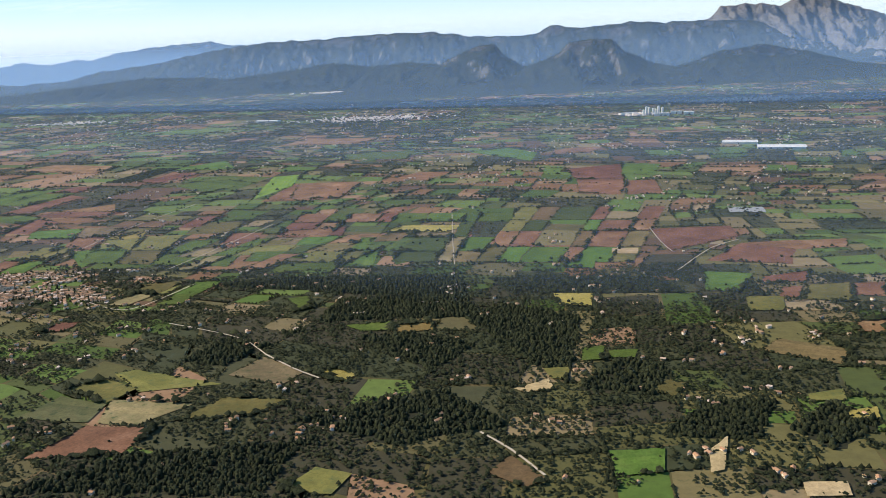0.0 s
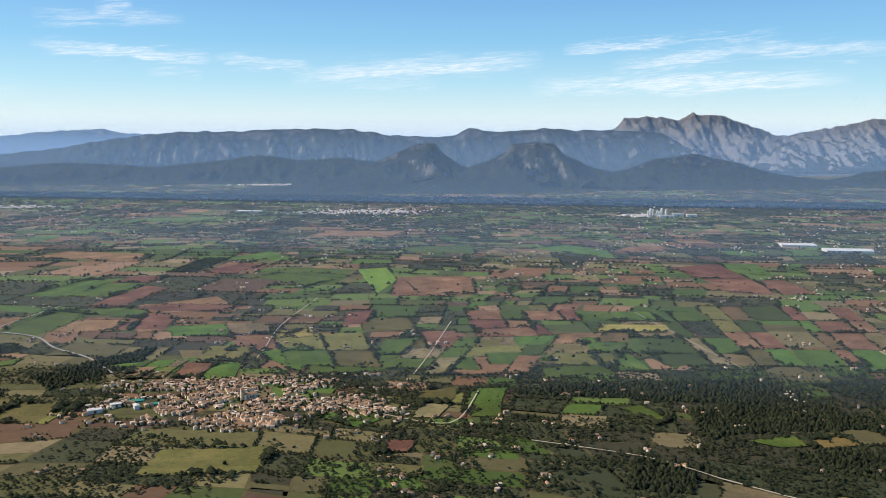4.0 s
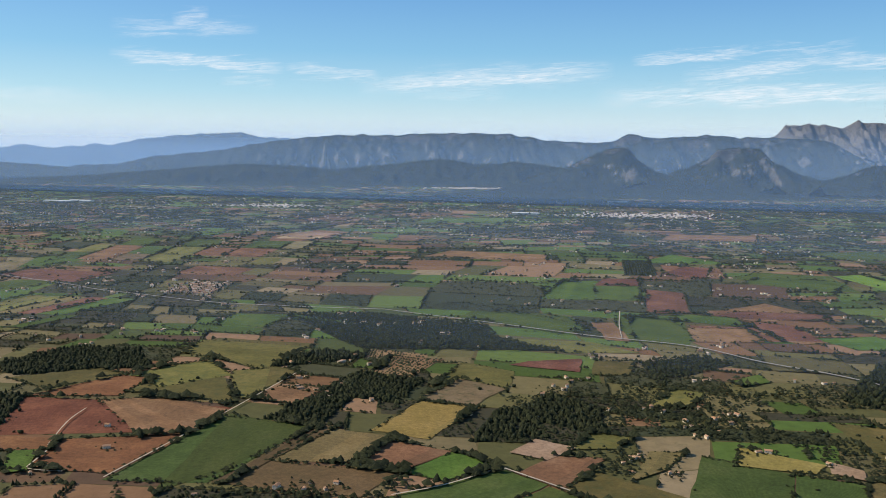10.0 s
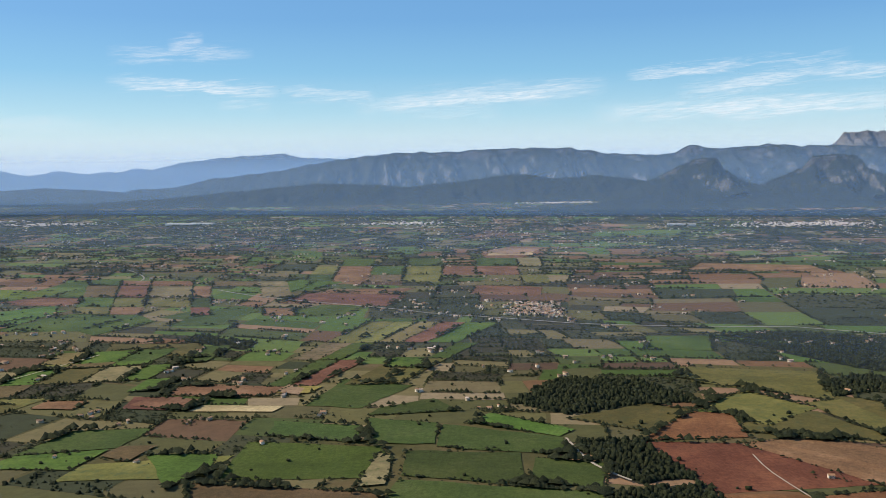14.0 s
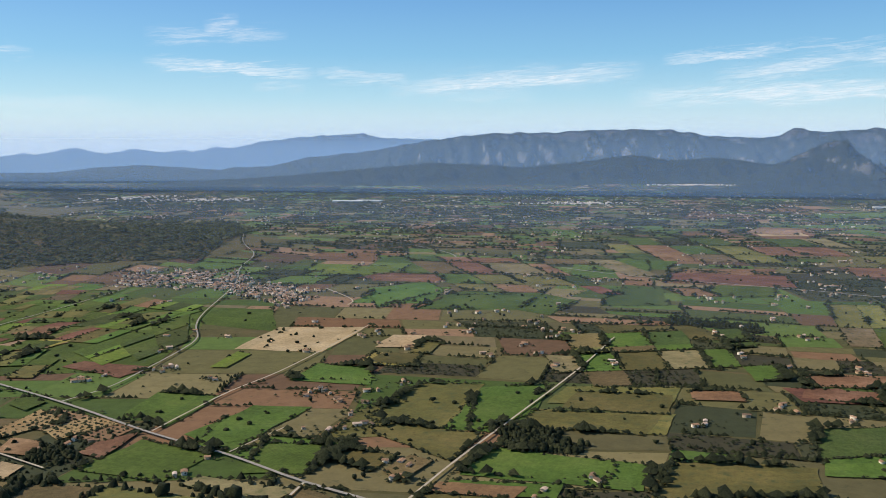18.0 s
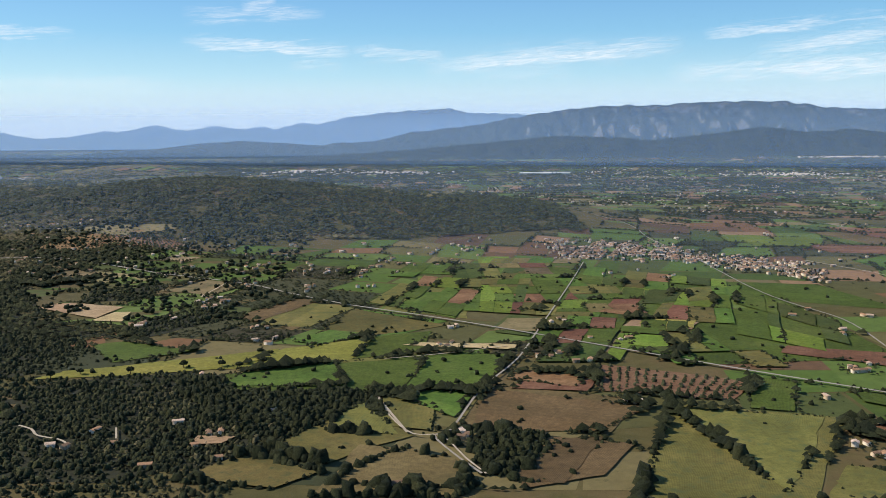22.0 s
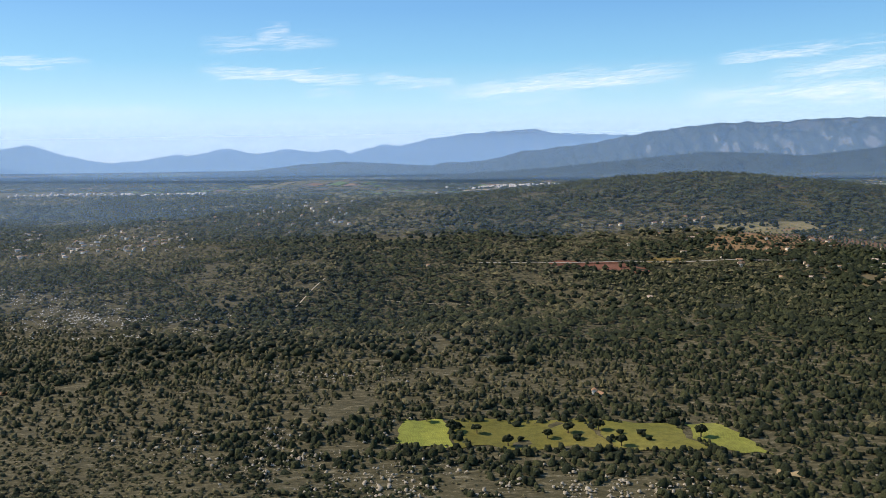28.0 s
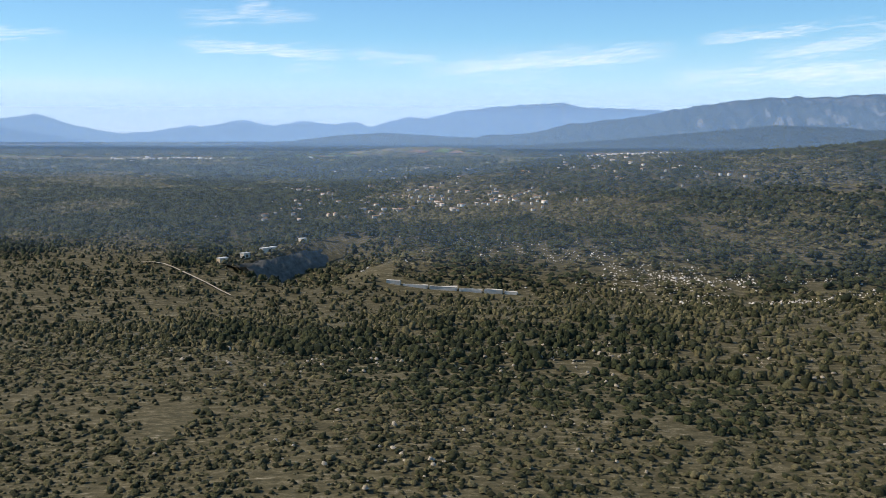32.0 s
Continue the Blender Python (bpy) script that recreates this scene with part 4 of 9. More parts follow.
field("b", -631.6, 460.0, -627.3, 459.9, -625.3, 466.8, -629.7, 466.7)
field("g", -633.6, 436.9, -627.5, 435.9, -625.2, 444.0, -631.4, 444.6)
field("o", -631.3, 445.0, -625.1, 444.3, -620.8, 459.6, -627.2, 459.6)
field("g", -627.1, 459.9, -620.7, 459.9, -618.7, 467.1, -625.2, 466.8)
field("g", -627.3, 435.9, -620.4, 434.8, -618.0, 443.3, -625.0, 444.0)
field("g", -624.9, 444.3, -617.9, 443.6, -613.4, 459.5, -620.6, 459.6)
field("q", -620.5, 459.9, -613.3, 459.9, -611.2, 467.4, -618.5, 467.1)
field("o", -666.7, 410.6, -662.9, 407.5, -660.6, 416.6, -664.4, 419.2)
field("o", -664.3, 419.5, -660.5, 417.0, -657.0, 430.7, -660.9, 432.5)
field("g", -660.4, 416.9, -656.6, 414.4, -653.0, 428.9, -656.9, 430.6)
field("g", -655.7, 401.6, -652.5, 398.9, -650.0, 409.4, -653.3, 411.6)
field("g", -653.2, 412.0, -650.0, 409.8, -646.2, 425.7, -649.5, 427.2)
field("g", -652.4, 398.8, -648.5, 395.5, -645.9, 406.6, -649.9, 409.4)
field("r", -649.8, 409.8, -645.8, 407.0, -642.0, 423.7, -646.1, 425.6)
field("q", -90.7, 292.2, -78.3, 291.6, -73.2, 303.5, -86.0, 303.7)
field("q", -85.8, 273.5, -79.5, 272.9, -71.5, 290.8, -78.2, 291.1)
field("g", -78.0, 291.6, -71.3, 291.3, -66.0, 303.4, -72.9, 303.5)
field("g", -72.7, 303.8, -65.8, 303.7, -60.3, 316.0, -67.5, 315.9)
field("r", -79.2, 272.9, -63.8, 271.3, -54.9, 290.0, -71.2, 290.8)
field("o", -71.0, 291.3, -54.7, 290.5, -48.8, 303.1, -65.6, 303.3)
field("r", -63.5, 271.3, -56.9, 270.6, -47.7, 289.6, -54.6, 290.0)
field("G", -54.4, 290.5, -47.5, 290.1, -41.2, 303.0, -48.4, 303.1)
field("b", -47.1, 290.1, -33.3, 289.5, -26.6, 302.7, -40.9, 302.9)
field("r", -40.7, 303.4, -26.4, 303.1, -19.5, 316.7, -34.4, 316.4)
field("G", -43.2, 269.2, -33.7, 268.2, -23.2, 288.4, -33.2, 288.9)
field("G", -32.9, 289.4, -22.9, 289.0, -15.8, 302.5, -26.2, 302.7)
field("b", -26.0, 303.1, -15.6, 303.0, -8.3, 316.8, -19.1, 316.7)
field("o", -167.0, 287.1, -164.1, 286.9, -162.2, 292.5, -165.0, 292.8)
field("G", -164.9, 293.0, -162.2, 292.7, -159.6, 300.6, -162.2, 300.9)
field("r", -165.8, 281.5, -161.1, 281.0, -159.5, 286.2, -164.1, 286.7)
field("r", -164.0, 286.8, -159.5, 286.4, -157.8, 292.1, -162.1, 292.5)
field("r", -161.0, 281.0, -158.4, 280.7, -156.9, 286.0, -159.4, 286.2)
field("g", -157.6, 292.3, -155.2, 292.0, -153.0, 300.0, -155.2, 300.2)
field("b", -158.3, 280.7, -155.0, 280.4, -153.6, 285.6, -156.8, 285.9)
field("o", -156.8, 286.1, -153.6, 285.8, -152.1, 291.5, -155.2, 291.8)
field("q", -155.1, 292.0, -152.1, 291.7, -150.0, 299.7, -152.9, 300.0)
field("o", -506.7, 456.3, -494.7, 454.0, -497.9, 469.6, -510.2, 472.0)
field("g", -510.3, 472.5, -498.0, 470.2, -502.6, 492.9, -515.3, 495.1)
field("b", -515.5, 495.9, -502.8, 493.7, -509.2, 525.4, -522.5, 527.5)
field("G", -522.7, 528.2, -509.4, 526.2, -512.5, 541.8, -526.1, 543.8)
field("r", -494.3, 453.9, -483.3, 451.7, -486.2, 467.5, -497.5, 469.6)
field("o", -497.6, 470.2, -486.3, 468.1, -490.5, 490.8, -502.2, 492.8)
field("r", -502.4, 493.7, -490.7, 491.7, -496.6, 523.5, -508.8, 525.4)
field("r", -509.0, 526.1, -496.7, 524.2, -499.6, 539.9, -512.1, 541.7)
field("o", -485.9, 468.0, -469.9, 465.0, -473.5, 487.9, -490.1, 490.7)
field("q", -490.3, 491.6, -473.7, 488.7, -478.8, 520.8, -496.2, 523.4)
field("r", -496.3, 524.2, -479.0, 521.5, -481.5, 537.3, -499.2, 539.8)
field("r", -466.9, 448.5, -460.3, 447.2, -462.7, 463.1, -469.4, 464.3)
field("G", -469.5, 464.9, -462.8, 463.7, -466.2, 486.6, -473.2, 487.8)
field("r", -473.3, 488.7, -466.4, 487.5, -471.2, 519.6, -478.5, 520.7)
field("b", -470.9, 520.3, -451.8, 517.3, -453.7, 533.2, -473.3, 536.1)
field("r", -442.2, 443.6, -431.7, 441.6, -433.4, 457.6, -444.2, 459.6)
field("q", -447.2, 484.2, -436.1, 482.2, -439.5, 514.7, -451.2, 516.5)
field("q", -451.3, 517.2, -439.6, 515.4, -441.3, 531.4, -453.2, 533.1)
field("G", -433.5, 530.4, -422.9, 528.0, -421.8, 552.5, -432.8, 554.7)
field("o", -432.8, 555.6, -421.7, 553.4, -420.3, 586.2, -431.8, 588.2)
field("r", -422.5, 527.9, -408.0, 524.6, -406.4, 549.3, -421.4, 552.4)
field("r", -421.3, 553.3, -406.3, 550.2, -404.2, 583.5, -419.9, 586.1)
field("g", -419.8, 587.2, -404.1, 584.5, -401.8, 620.4, -418.3, 622.7)
field("q", -407.5, 524.5, -393.5, 521.2, -391.4, 546.3, -405.9, 549.2)
field("G", -405.9, 550.1, -391.3, 547.2, -388.5, 580.8, -403.7, 583.4)
field("o", -393.0, 521.1, -377.2, 517.5, -374.5, 542.8, -390.9, 546.2)
field("o", -390.8, 547.1, -374.4, 543.7, -370.8, 577.7, -388.0, 580.7)
field("G", -387.9, 581.7, -370.7, 578.8, -366.8, 615.5, -384.8, 618.1)
field("r", -373.9, 543.7, -359.3, 540.7, -355.0, 575.0, -370.3, 577.6)
field("r", -358.8, 540.6, -340.0, 536.8, -334.8, 571.5, -354.5, 574.9)
field("G", -354.3, 576.0, -334.6, 572.6, -329.0, 610.2, -349.7, 613.1)
field("o", -343.5, 509.8, -332.7, 507.3, -328.4, 533.4, -339.6, 535.7)
field("q", -334.1, 572.6, -322.4, 570.5, -316.2, 608.4, -328.5, 610.2)
field("q", -498.0, 354.0, -492.1, 354.5, -490.9, 369.6, -497.1, 369.0)
field("b", -492.8, 343.2, -485.3, 343.7, -484.2, 354.7, -491.9, 354.1)
field("g", -491.9, 354.5, -484.1, 355.1, -482.6, 370.4, -490.7, 369.6)
field("o", -490.7, 369.9, -482.5, 370.7, -482.0, 375.5, -490.3, 374.7)
field("b", -490.3, 375.0, -482.0, 375.8, -480.5, 390.7, -489.1, 389.7)
field("o", -483.9, 355.2, -474.6, 355.9, -472.5, 371.4, -482.3, 370.4)
field("b", -482.3, 370.7, -472.5, 371.7, -471.8, 376.6, -481.8, 375.5)
field("g", -481.7, 375.8, -471.8, 376.9, -469.8, 392.0, -480.2, 390.7)
field("q", -474.3, 356.0, -465.7, 356.7, -463.2, 372.3, -472.2, 371.4)
field("g", -472.2, 371.7, -463.1, 372.6, -462.4, 377.5, -471.5, 376.6)
field("G", -471.5, 376.9, -462.3, 377.9, -459.9, 393.1, -469.5, 392.0)
field("g", -465.5, 356.7, -459.4, 357.2, -456.6, 373.0, -463.0, 372.3)
field("g", -461.3, 345.4, -454.8, 345.9, -452.5, 357.4, -459.3, 356.8)
field("G", -456.3, 373.3, -449.2, 374.0, -448.2, 379.0, -455.4, 378.3)
field("G", -455.4, 378.6, -448.2, 379.3, -445.1, 394.9, -452.6, 394.0)
field("q", -428.2, 373.3, -421.3, 372.6, -413.0, 392.5, -420.3, 393.6)
field("o", -420.0, 394.4, -412.7, 393.3, -399.5, 425.0, -407.4, 426.7)
field("G", -432.3, 345.6, -427.0, 345.4, -415.7, 371.3, -421.4, 371.9)
field("g", -421.1, 372.6, -415.4, 372.0, -406.8, 391.6, -412.8, 392.5)
field("o", -412.5, 393.3, -406.5, 392.4, -392.8, 423.6, -399.3, 425.0)
field("r", -426.8, 345.4, -421.2, 345.3, -409.4, 370.7, -415.5, 371.3)
field("b", -406.3, 392.4, -399.9, 391.4, -385.7, 422.1, -392.6, 423.6)
field("r", -399.7, 391.4, -392.6, 390.4, -377.9, 420.5, -385.5, 422.1)
field("o", -414.6, 345.1, -407.4, 344.9, -394.6, 369.3, -402.4, 370.1)
field("g", -392.4, 390.4, -384.3, 389.2, -368.9, 418.5, -377.7, 420.4)
field("o", -407.2, 344.9, -402.2, 344.8, -389.1, 368.8, -394.4, 369.3)
field("g", -394.1, 370.0, -388.7, 369.4, -378.8, 387.6, -384.4, 388.4)
field("g", -65.3, 281.7, -54.0, 279.7, -52.4, 293.6, -63.9, 295.7)
field("q", -63.8, 296.2, -52.4, 294.1, -50.0, 314.8, -61.7, 317.0)
field("r", -61.6, 317.7, -49.9, 315.6, -46.9, 341.3, -58.9, 343.6)
field("r", -58.8, 344.2, -46.9, 342.0, -44.9, 359.2, -57.1, 361.5)
field("r", -49.6, 315.5, -41.9, 314.1, -38.7, 339.7, -46.6, 341.2)
field("g", -46.5, 341.9, -38.6, 340.4, -36.5, 357.6, -44.6, 359.1)
field("o", -46.0, 278.2, -34.0, 276.1, -32.1, 289.9, -44.3, 292.1)
field("r", -38.3, 340.3, -25.6, 337.9, -23.3, 355.0, -36.2, 357.5)
field("o", -33.7, 276.0, -28.5, 275.1, -26.5, 288.9, -31.8, 289.8)
field("g", -31.8, 290.4, -26.5, 289.4, -23.5, 309.9, -29.0, 310.9)
field("r", -25.3, 337.8, -19.7, 336.8, -17.3, 353.8, -23.0, 354.9)
field("G", -26.2, 289.3, -14.6, 287.2, -11.5, 307.7, -23.3, 309.9)
field("G", -23.2, 310.6, -11.4, 308.4, -7.5, 333.8, -19.6, 336.1)
field("g", -19.5, 336.7, -7.4, 334.4, -4.8, 351.4, -17.1, 353.8)
field("G", -16.4, 272.9, -2.9, 270.5, -0.6, 284.1, -14.3, 286.6)
field("G", -14.2, 287.2, -0.5, 284.7, 2.9, 305.0, -11.1, 307.6)
field("q", -11.0, 308.3, 3.0, 305.7, 7.3, 331.0, -7.1, 333.7)
field("g", -7.0, 334.4, 7.4, 331.6, 10.3, 348.5, -4.4, 351.3)
field("q", -2.6, 270.4, 2.4, 269.5, 4.8, 283.2, -0.3, 284.1)
field("q", -0.2, 284.6, 4.9, 283.7, 8.4, 304.0, 3.2, 305.0)
field("G", 3.3, 305.7, 8.5, 304.7, 12.9, 329.9, 7.6, 330.9)
field("G", 7.7, 331.6, 13.0, 330.6, 16.0, 347.4, 10.6, 348.5)
field("b", 2.7, 269.5, 14.5, 267.4, 17.1, 280.9, 5.0, 283.1)
field("g", 5.1, 283.6, 17.2, 281.4, 21.0, 301.7, 8.7, 303.9)
field("g", 13.3, 330.5, 25.9, 328.1, 29.0, 344.9, 16.2, 347.4)
field("o", 9.9, 268.3, 16.2, 267.2, 21.5, 286.7, 14.9, 287.9)
field("r", 15.1, 288.5, 21.7, 287.3, 27.9, 310.1, 21.0, 311.4)
field("o", 21.1, 312.0, 28.1, 310.7, 33.0, 328.8, 25.8, 330.1)
field("o", 26.0, 330.8, 33.2, 329.4, 40.0, 354.6, 32.5, 356.1)
field("g", 16.4, 267.1, 23.2, 265.9, 28.8, 285.3, 21.8, 286.6)
field("r", 21.9, 287.3, 29.0, 286.0, 35.5, 308.7, 28.1, 310.1)
field("G", 28.3, 310.7, 35.7, 309.3, 40.9, 327.2, 33.2, 328.7)
field("b", 33.4, 329.4, 41.0, 327.9, 48.3, 353.0, 40.3, 354.6)
field("g", 23.5, 265.9, 35.3, 263.7, 41.5, 283.0, 29.1, 285.3)
field("G", 41.4, 327.8, 54.9, 325.3, 62.8, 350.2, 48.6, 353.0)
field("r", 35.6, 263.7, 40.2, 262.9, 46.5, 282.1, 41.7, 283.0)
field("b", 41.9, 283.6, 46.7, 282.7, 54.1, 305.2, 49.1, 306.1)
field("g", 49.3, 306.8, 54.3, 305.8, 60.1, 323.6, 54.9, 324.6)
field("r", 55.2, 325.2, 60.4, 324.2, 68.5, 349.1, 63.1, 350.1)
field("g", 40.4, 262.8, 50.2, 261.0, 57.0, 280.2, 46.7, 282.0)
field("r", 46.9, 282.7, 57.2, 280.8, 65.1, 303.1, 54.3, 305.1)
field("r", 54.6, 305.8, 65.3, 303.7, 71.6, 321.4, 60.4, 323.5)
field("o", 50.5, 261.0, 57.2, 259.8, 64.3, 278.8, 57.3, 280.1)
field("b", 57.5, 280.7, 64.5, 279.5, 72.8, 301.7, 65.4, 303.1)
field("r", 65.6, 303.7, 73.0, 302.3, 79.5, 319.9, 71.9, 321.3)
field("r", 72.1, 322.0, 79.8, 320.5, 88.9, 345.1, 80.8, 346.7)
field("b", -151.2, 297.1, -134.5, 292.7, -137.1, 309.8, -154.8, 312.7)
field("g", -159.4, 333.3, -140.6, 332.2, -143.3, 349.8, -163.1, 349.3)
field("r", -136.7, 310.4, -124.6, 308.4, -127.1, 330.9, -140.0, 331.6)
field("q", -140.1, 332.2, -127.2, 331.5, -129.2, 350.2, -142.8, 349.8)
field("g", -122.1, 289.5, -108.9, 286.1, -110.2, 305.4, -124.1, 307.7)
field("o", -124.2, 308.3, -110.3, 306.1, -111.9, 330.0, -126.7, 330.8)
field("o", -108.5, 286.0, -96.2, 282.8, -96.8, 303.2, -109.8, 305.3)
field("o", -109.8, 306.0, -96.9, 303.9, -97.6, 329.2, -111.4, 330.0)
field("g", -95.8, 282.7, -80.3, 278.6, -80.1, 300.4, -96.4, 303.1)
field("o", -97.2, 329.9, -79.8, 329.0, -79.6, 351.4, -97.8, 350.9)
field("g", -79.9, 278.5, -69.0, 275.7, -68.1, 298.4, -79.7, 300.3)
field("r", -79.7, 301.1, -68.1, 299.2, -67.0, 327.5, -79.4, 328.2)
field("o", -80.3, 174.7, -72.5, 179.5, -64.7, 173.0, -68.7, 165.8)
field("o", -72.4, 182.8, -68.8, 184.8, -46.8, 173.5, -63.8, 171.4)
field("q", -67.0, 156.5, -67.8, 168.0, -50.3, 164.1, -58.8, 154.5)
field("d", -83.7, 160.3, -79.3, 171.0, -68.2, 165.7, -69.2, 156.8)
field("r", -74.4, 142.1, -68.7, 155.4, -54.8, 153.6, -57.4, 142.7)
field("o", -51.9, 156.3, -44.8, 166.9, -31.6, 164.1, -37.2, 157.4)
field("q", -46.9, 178.9, -41.3, 189.7, -30.5, 178.6, -34.3, 172.1)
field("y", -28.6, 177.8, -24.1, 180.6, -19.2, 175.7, -22.6, 172.0)
field("g", -43.3, 235.6, -38.1, 237.6, -35.0, 226.5, -39.8, 223.1)
field("g", -25.1, 209.4, -14.0, 211.5, -13.7, 204.8, -20.5, 204.4)
field("y", -13.8, 207.9, -4.1, 210.1, -2.7, 203.3, -12.2, 202.5)
field("o", -90.6, 251.4, -88.9, 259.2, -77.6, 255.5, -80.3, 244.6)
field("g", -80.0, 235.6, -73.9, 254.3, -69.3, 256.1, -72.6, 234.6)
field("g", -115.0, 240.7, -108.0, 245.3, -100.0, 236.9, -106.4, 231.6)
field("b", 5.8, 130.2, 9.9, 135.8, 14.5, 127.2, 11.1, 124.6)
field("o", -27.2, 127.2, -22.4, 134.7, -16.1, 131.8, -19.0, 125.1)
field("g", 26.0, 136.0, 35.9, 136.1, 33.5, 128.3, 25.6, 127.2)
field("o", 39.6, 161.5, 43.4, 165.4, 46.8, 163.6, 42.8, 156.9)
field("g", 29.8, 186.0, 35.1, 187.2, 32.8, 178.5, 28.6, 178.4)
field("g", 35.4, 183.9, 41.9, 183.8, 40.1, 178.7, 34.2, 179.4)
field("y", 29.4, 230.2, 39.5, 228.6, 37.5, 217.0, 29.5, 219.7)
field("b", 67.4, 180.6, 74.1, 187.2, 85.8, 178.3, 80.5, 170.5)
field("o", 67.5, 155.6, 74.7, 157.6, 73.4, 152.3, 66.2, 152.5)
field("y", 71.2, 147.4, 77.0, 148.8, 75.3, 143.4, 69.5, 144.7)
field("t", 53.2, 122.9, 59.8, 122.4, 58.8, 118.2, 52.2, 118.4)
field("t", 42.5, 134.4, 47.5, 139.9, 43.0, 127.5, 40.6, 126.8)
field("o", 19.7, 174.4, 25.7, 175.4, 24.1, 168.5, 20.8, 168.9)
field("t", 12.9, 164.4, 20.2, 169.0, 20.6, 163.6, 14.9, 162.2)
field("r", 73.2, 305.8, 100.9, 305.0, 99.4, 288.6, 71.4, 271.8)
field("r", 78.9, 258.0, 96.2, 279.1, 114.7, 279.7, 102.0, 249.9)
field("r", 96.2, 279.1, 130.9, 279.0, 125.6, 267.2, 109.7, 267.1)
field("r", 88.7, 238.1, 103.7, 241.8, 97.6, 230.8, 86.7, 232.5)
field("o", 97.2, 228.0, 109.7, 228.8, 101.7, 211.5, 91.4, 215.6)
field("r", 108.5, 227.9, 117.8, 227.5, 111.7, 215.0, 104.3, 217.7)
field("r", 95.4, 196.4, 103.0, 197.6, 98.2, 187.9, 92.8, 189.4)
field("o", 77.9, 220.1, 87.5, 218.7, 82.4, 207.2, 74.5, 208.3)
field("r", 89.8, 226.4, 95.1, 226.6, 90.4, 216.7, 86.0, 218.4)
field("g", 74.7, 246.6, 86.8, 241.5, 77.6, 223.9, 70.0, 228.3)
field("t", 54.9, 278.7, 62.8, 277.3, 60.8, 269.9, 53.0, 271.3)
field("g", 39.6, 273.7, 49.4, 273.5, 44.4, 255.0, 36.2, 256.4)
field("r", -17.6, 329.6, 11.0, 320.6, 10.3, 304.4, -16.0, 317.2)
field("g", -18.9, 312.0, 3.5, 310.4, 1.1, 284.7, -15.0, 268.6)
field("g", -35.5, 295.5, -19.0, 314.9, -22.2, 269.8, -33.1, 273.2)
field("g", -53.3, 286.5, -37.4, 313.7, -35.0, 291.3, -47.2, 283.1)
field("r", -56.9, 327.4, -36.0, 331.3, -36.5, 315.5, -55.8, 320.2)
field("y", -122.9, 330.5, -114.2, 336.9, -113.1, 326.6, -119.6, 324.0)
field("r", -178.9, 390.3, -150.4, 405.9, -140.0, 372.8, -172.8, 376.2)
field("g", -225.4, 450.8, -197.8, 461.3, -183.8, 413.8, -210.8, 420.1)
field("r", -68.5, 401.0, -71.2, 446.0, -39.0, 437.3, -45.9, 395.5)
field("r", 64.8, 455.7, 96.5, 467.3, 87.1, 415.2, 65.3, 421.2)
field("r", 65.3, 421.2, 88.4, 414.9, 77.5, 375.2, 60.5, 382.3)
field("r", 86.4, 411.9, 100.9, 411.4, 95.3, 373.6, 79.8, 374.6)
field("g", 18.4, 542.6, 43.8, 556.9, 58.5, 528.9, 51.3, 493.0)
field("g", -62.7, 556.1, -13.2, 568.1, -19.1, 523.1, -53.3, 531.6)
field("g", -157.6, 522.1, -132.7, 551.8, -116.6, 509.9, -154.3, 516.5)
field("g", 96.5, 467.3, 115.9, 461.2, 104.1, 424.7, 89.4, 432.7)
field("g", -226.7, 419.1, -220.1, 458.0, -187.4, 456.0, -186.4, 418.9)
field("r", -161.1, 464.4, -153.7, 510.1, -129.2, 498.4, -139.1, 466.6)
field("g", -136.5, 466.5, -118.4, 483.9, -90.2, 472.9, -102.2, 427.2)
field("l", -88.9, 472.8, -73.9, 477.6, -73.6, 437.5, -86.6, 402.6)
field("r", -72.7, 445.6, -39.2, 443.5, -51.3, 393.5, -81.6, 395.8)
field("r", -179.4, 380.1, -176.4, 393.2, -142.4, 386.0, -143.5, 371.9)
field("g", -216.5, 345.5, -207.1, 382.2, -195.3, 381.3, -196.7, 345.4)
field("g", -205.1, 382.1, -185.5, 386.0, -173.5, 379.6, -174.6, 364.3)
field("r", -195.1, 347.8, -192.7, 368.8, -173.6, 364.3, -174.7, 344.3)
field("r", -172.5, 374.2, -160.1, 366.1, -162.3, 343.2, -173.8, 346.0)
field("r", -223.8, 348.6, -222.2, 373.2, -214.7, 372.6, -217.4, 345.6)
field("g", -262.9, 378.5, -255.7, 394.8, -227.3, 381.7, -226.4, 359.3)
field("g", -172.9, 296.0, -168.3, 298.5, -147.3, 302.7, -152.3, 285.4)
field("r", -150.3, 296.8, -142.1, 294.8, -144.4, 279.2, -152.0, 281.0)
field("o", -145.6, 316.0, -138.0, 316.8, -140.7, 298.9, -148.0, 296.5)
field("o", -138.3, 315.3, -131.9, 313.3, -135.4, 295.3, -141.8, 297.2)
field("g", -142.1, 294.8, -135.1, 295.3, -135.5, 278.3, -145.6, 275.7)
field("y", -123.8, 335.6, -115.0, 336.5, -115.9, 328.4, -124.6, 325.2)
field("g", -132.1, 307.8, -118.8, 312.1, -110.3, 305.7, -118.9, 282.0)
field("g", -112.8, 299.4, -90.3, 300.5, -94.7, 279.6, -117.4, 279.1)
field("g", -91.1, 318.3, -79.8, 319.6, -88.2, 297.0, -96.2, 297.8)
field("g", -52.7, 314.8, -33.9, 315.4, -46.4, 289.7, -61.6, 291.2)
field("o", -64.9, 312.1, -53.4, 313.3, -62.4, 291.3, -71.4, 295.4)
field("g", -32.5, 314.5, -24.0, 316.1, -36.8, 288.8, -45.6, 289.6)
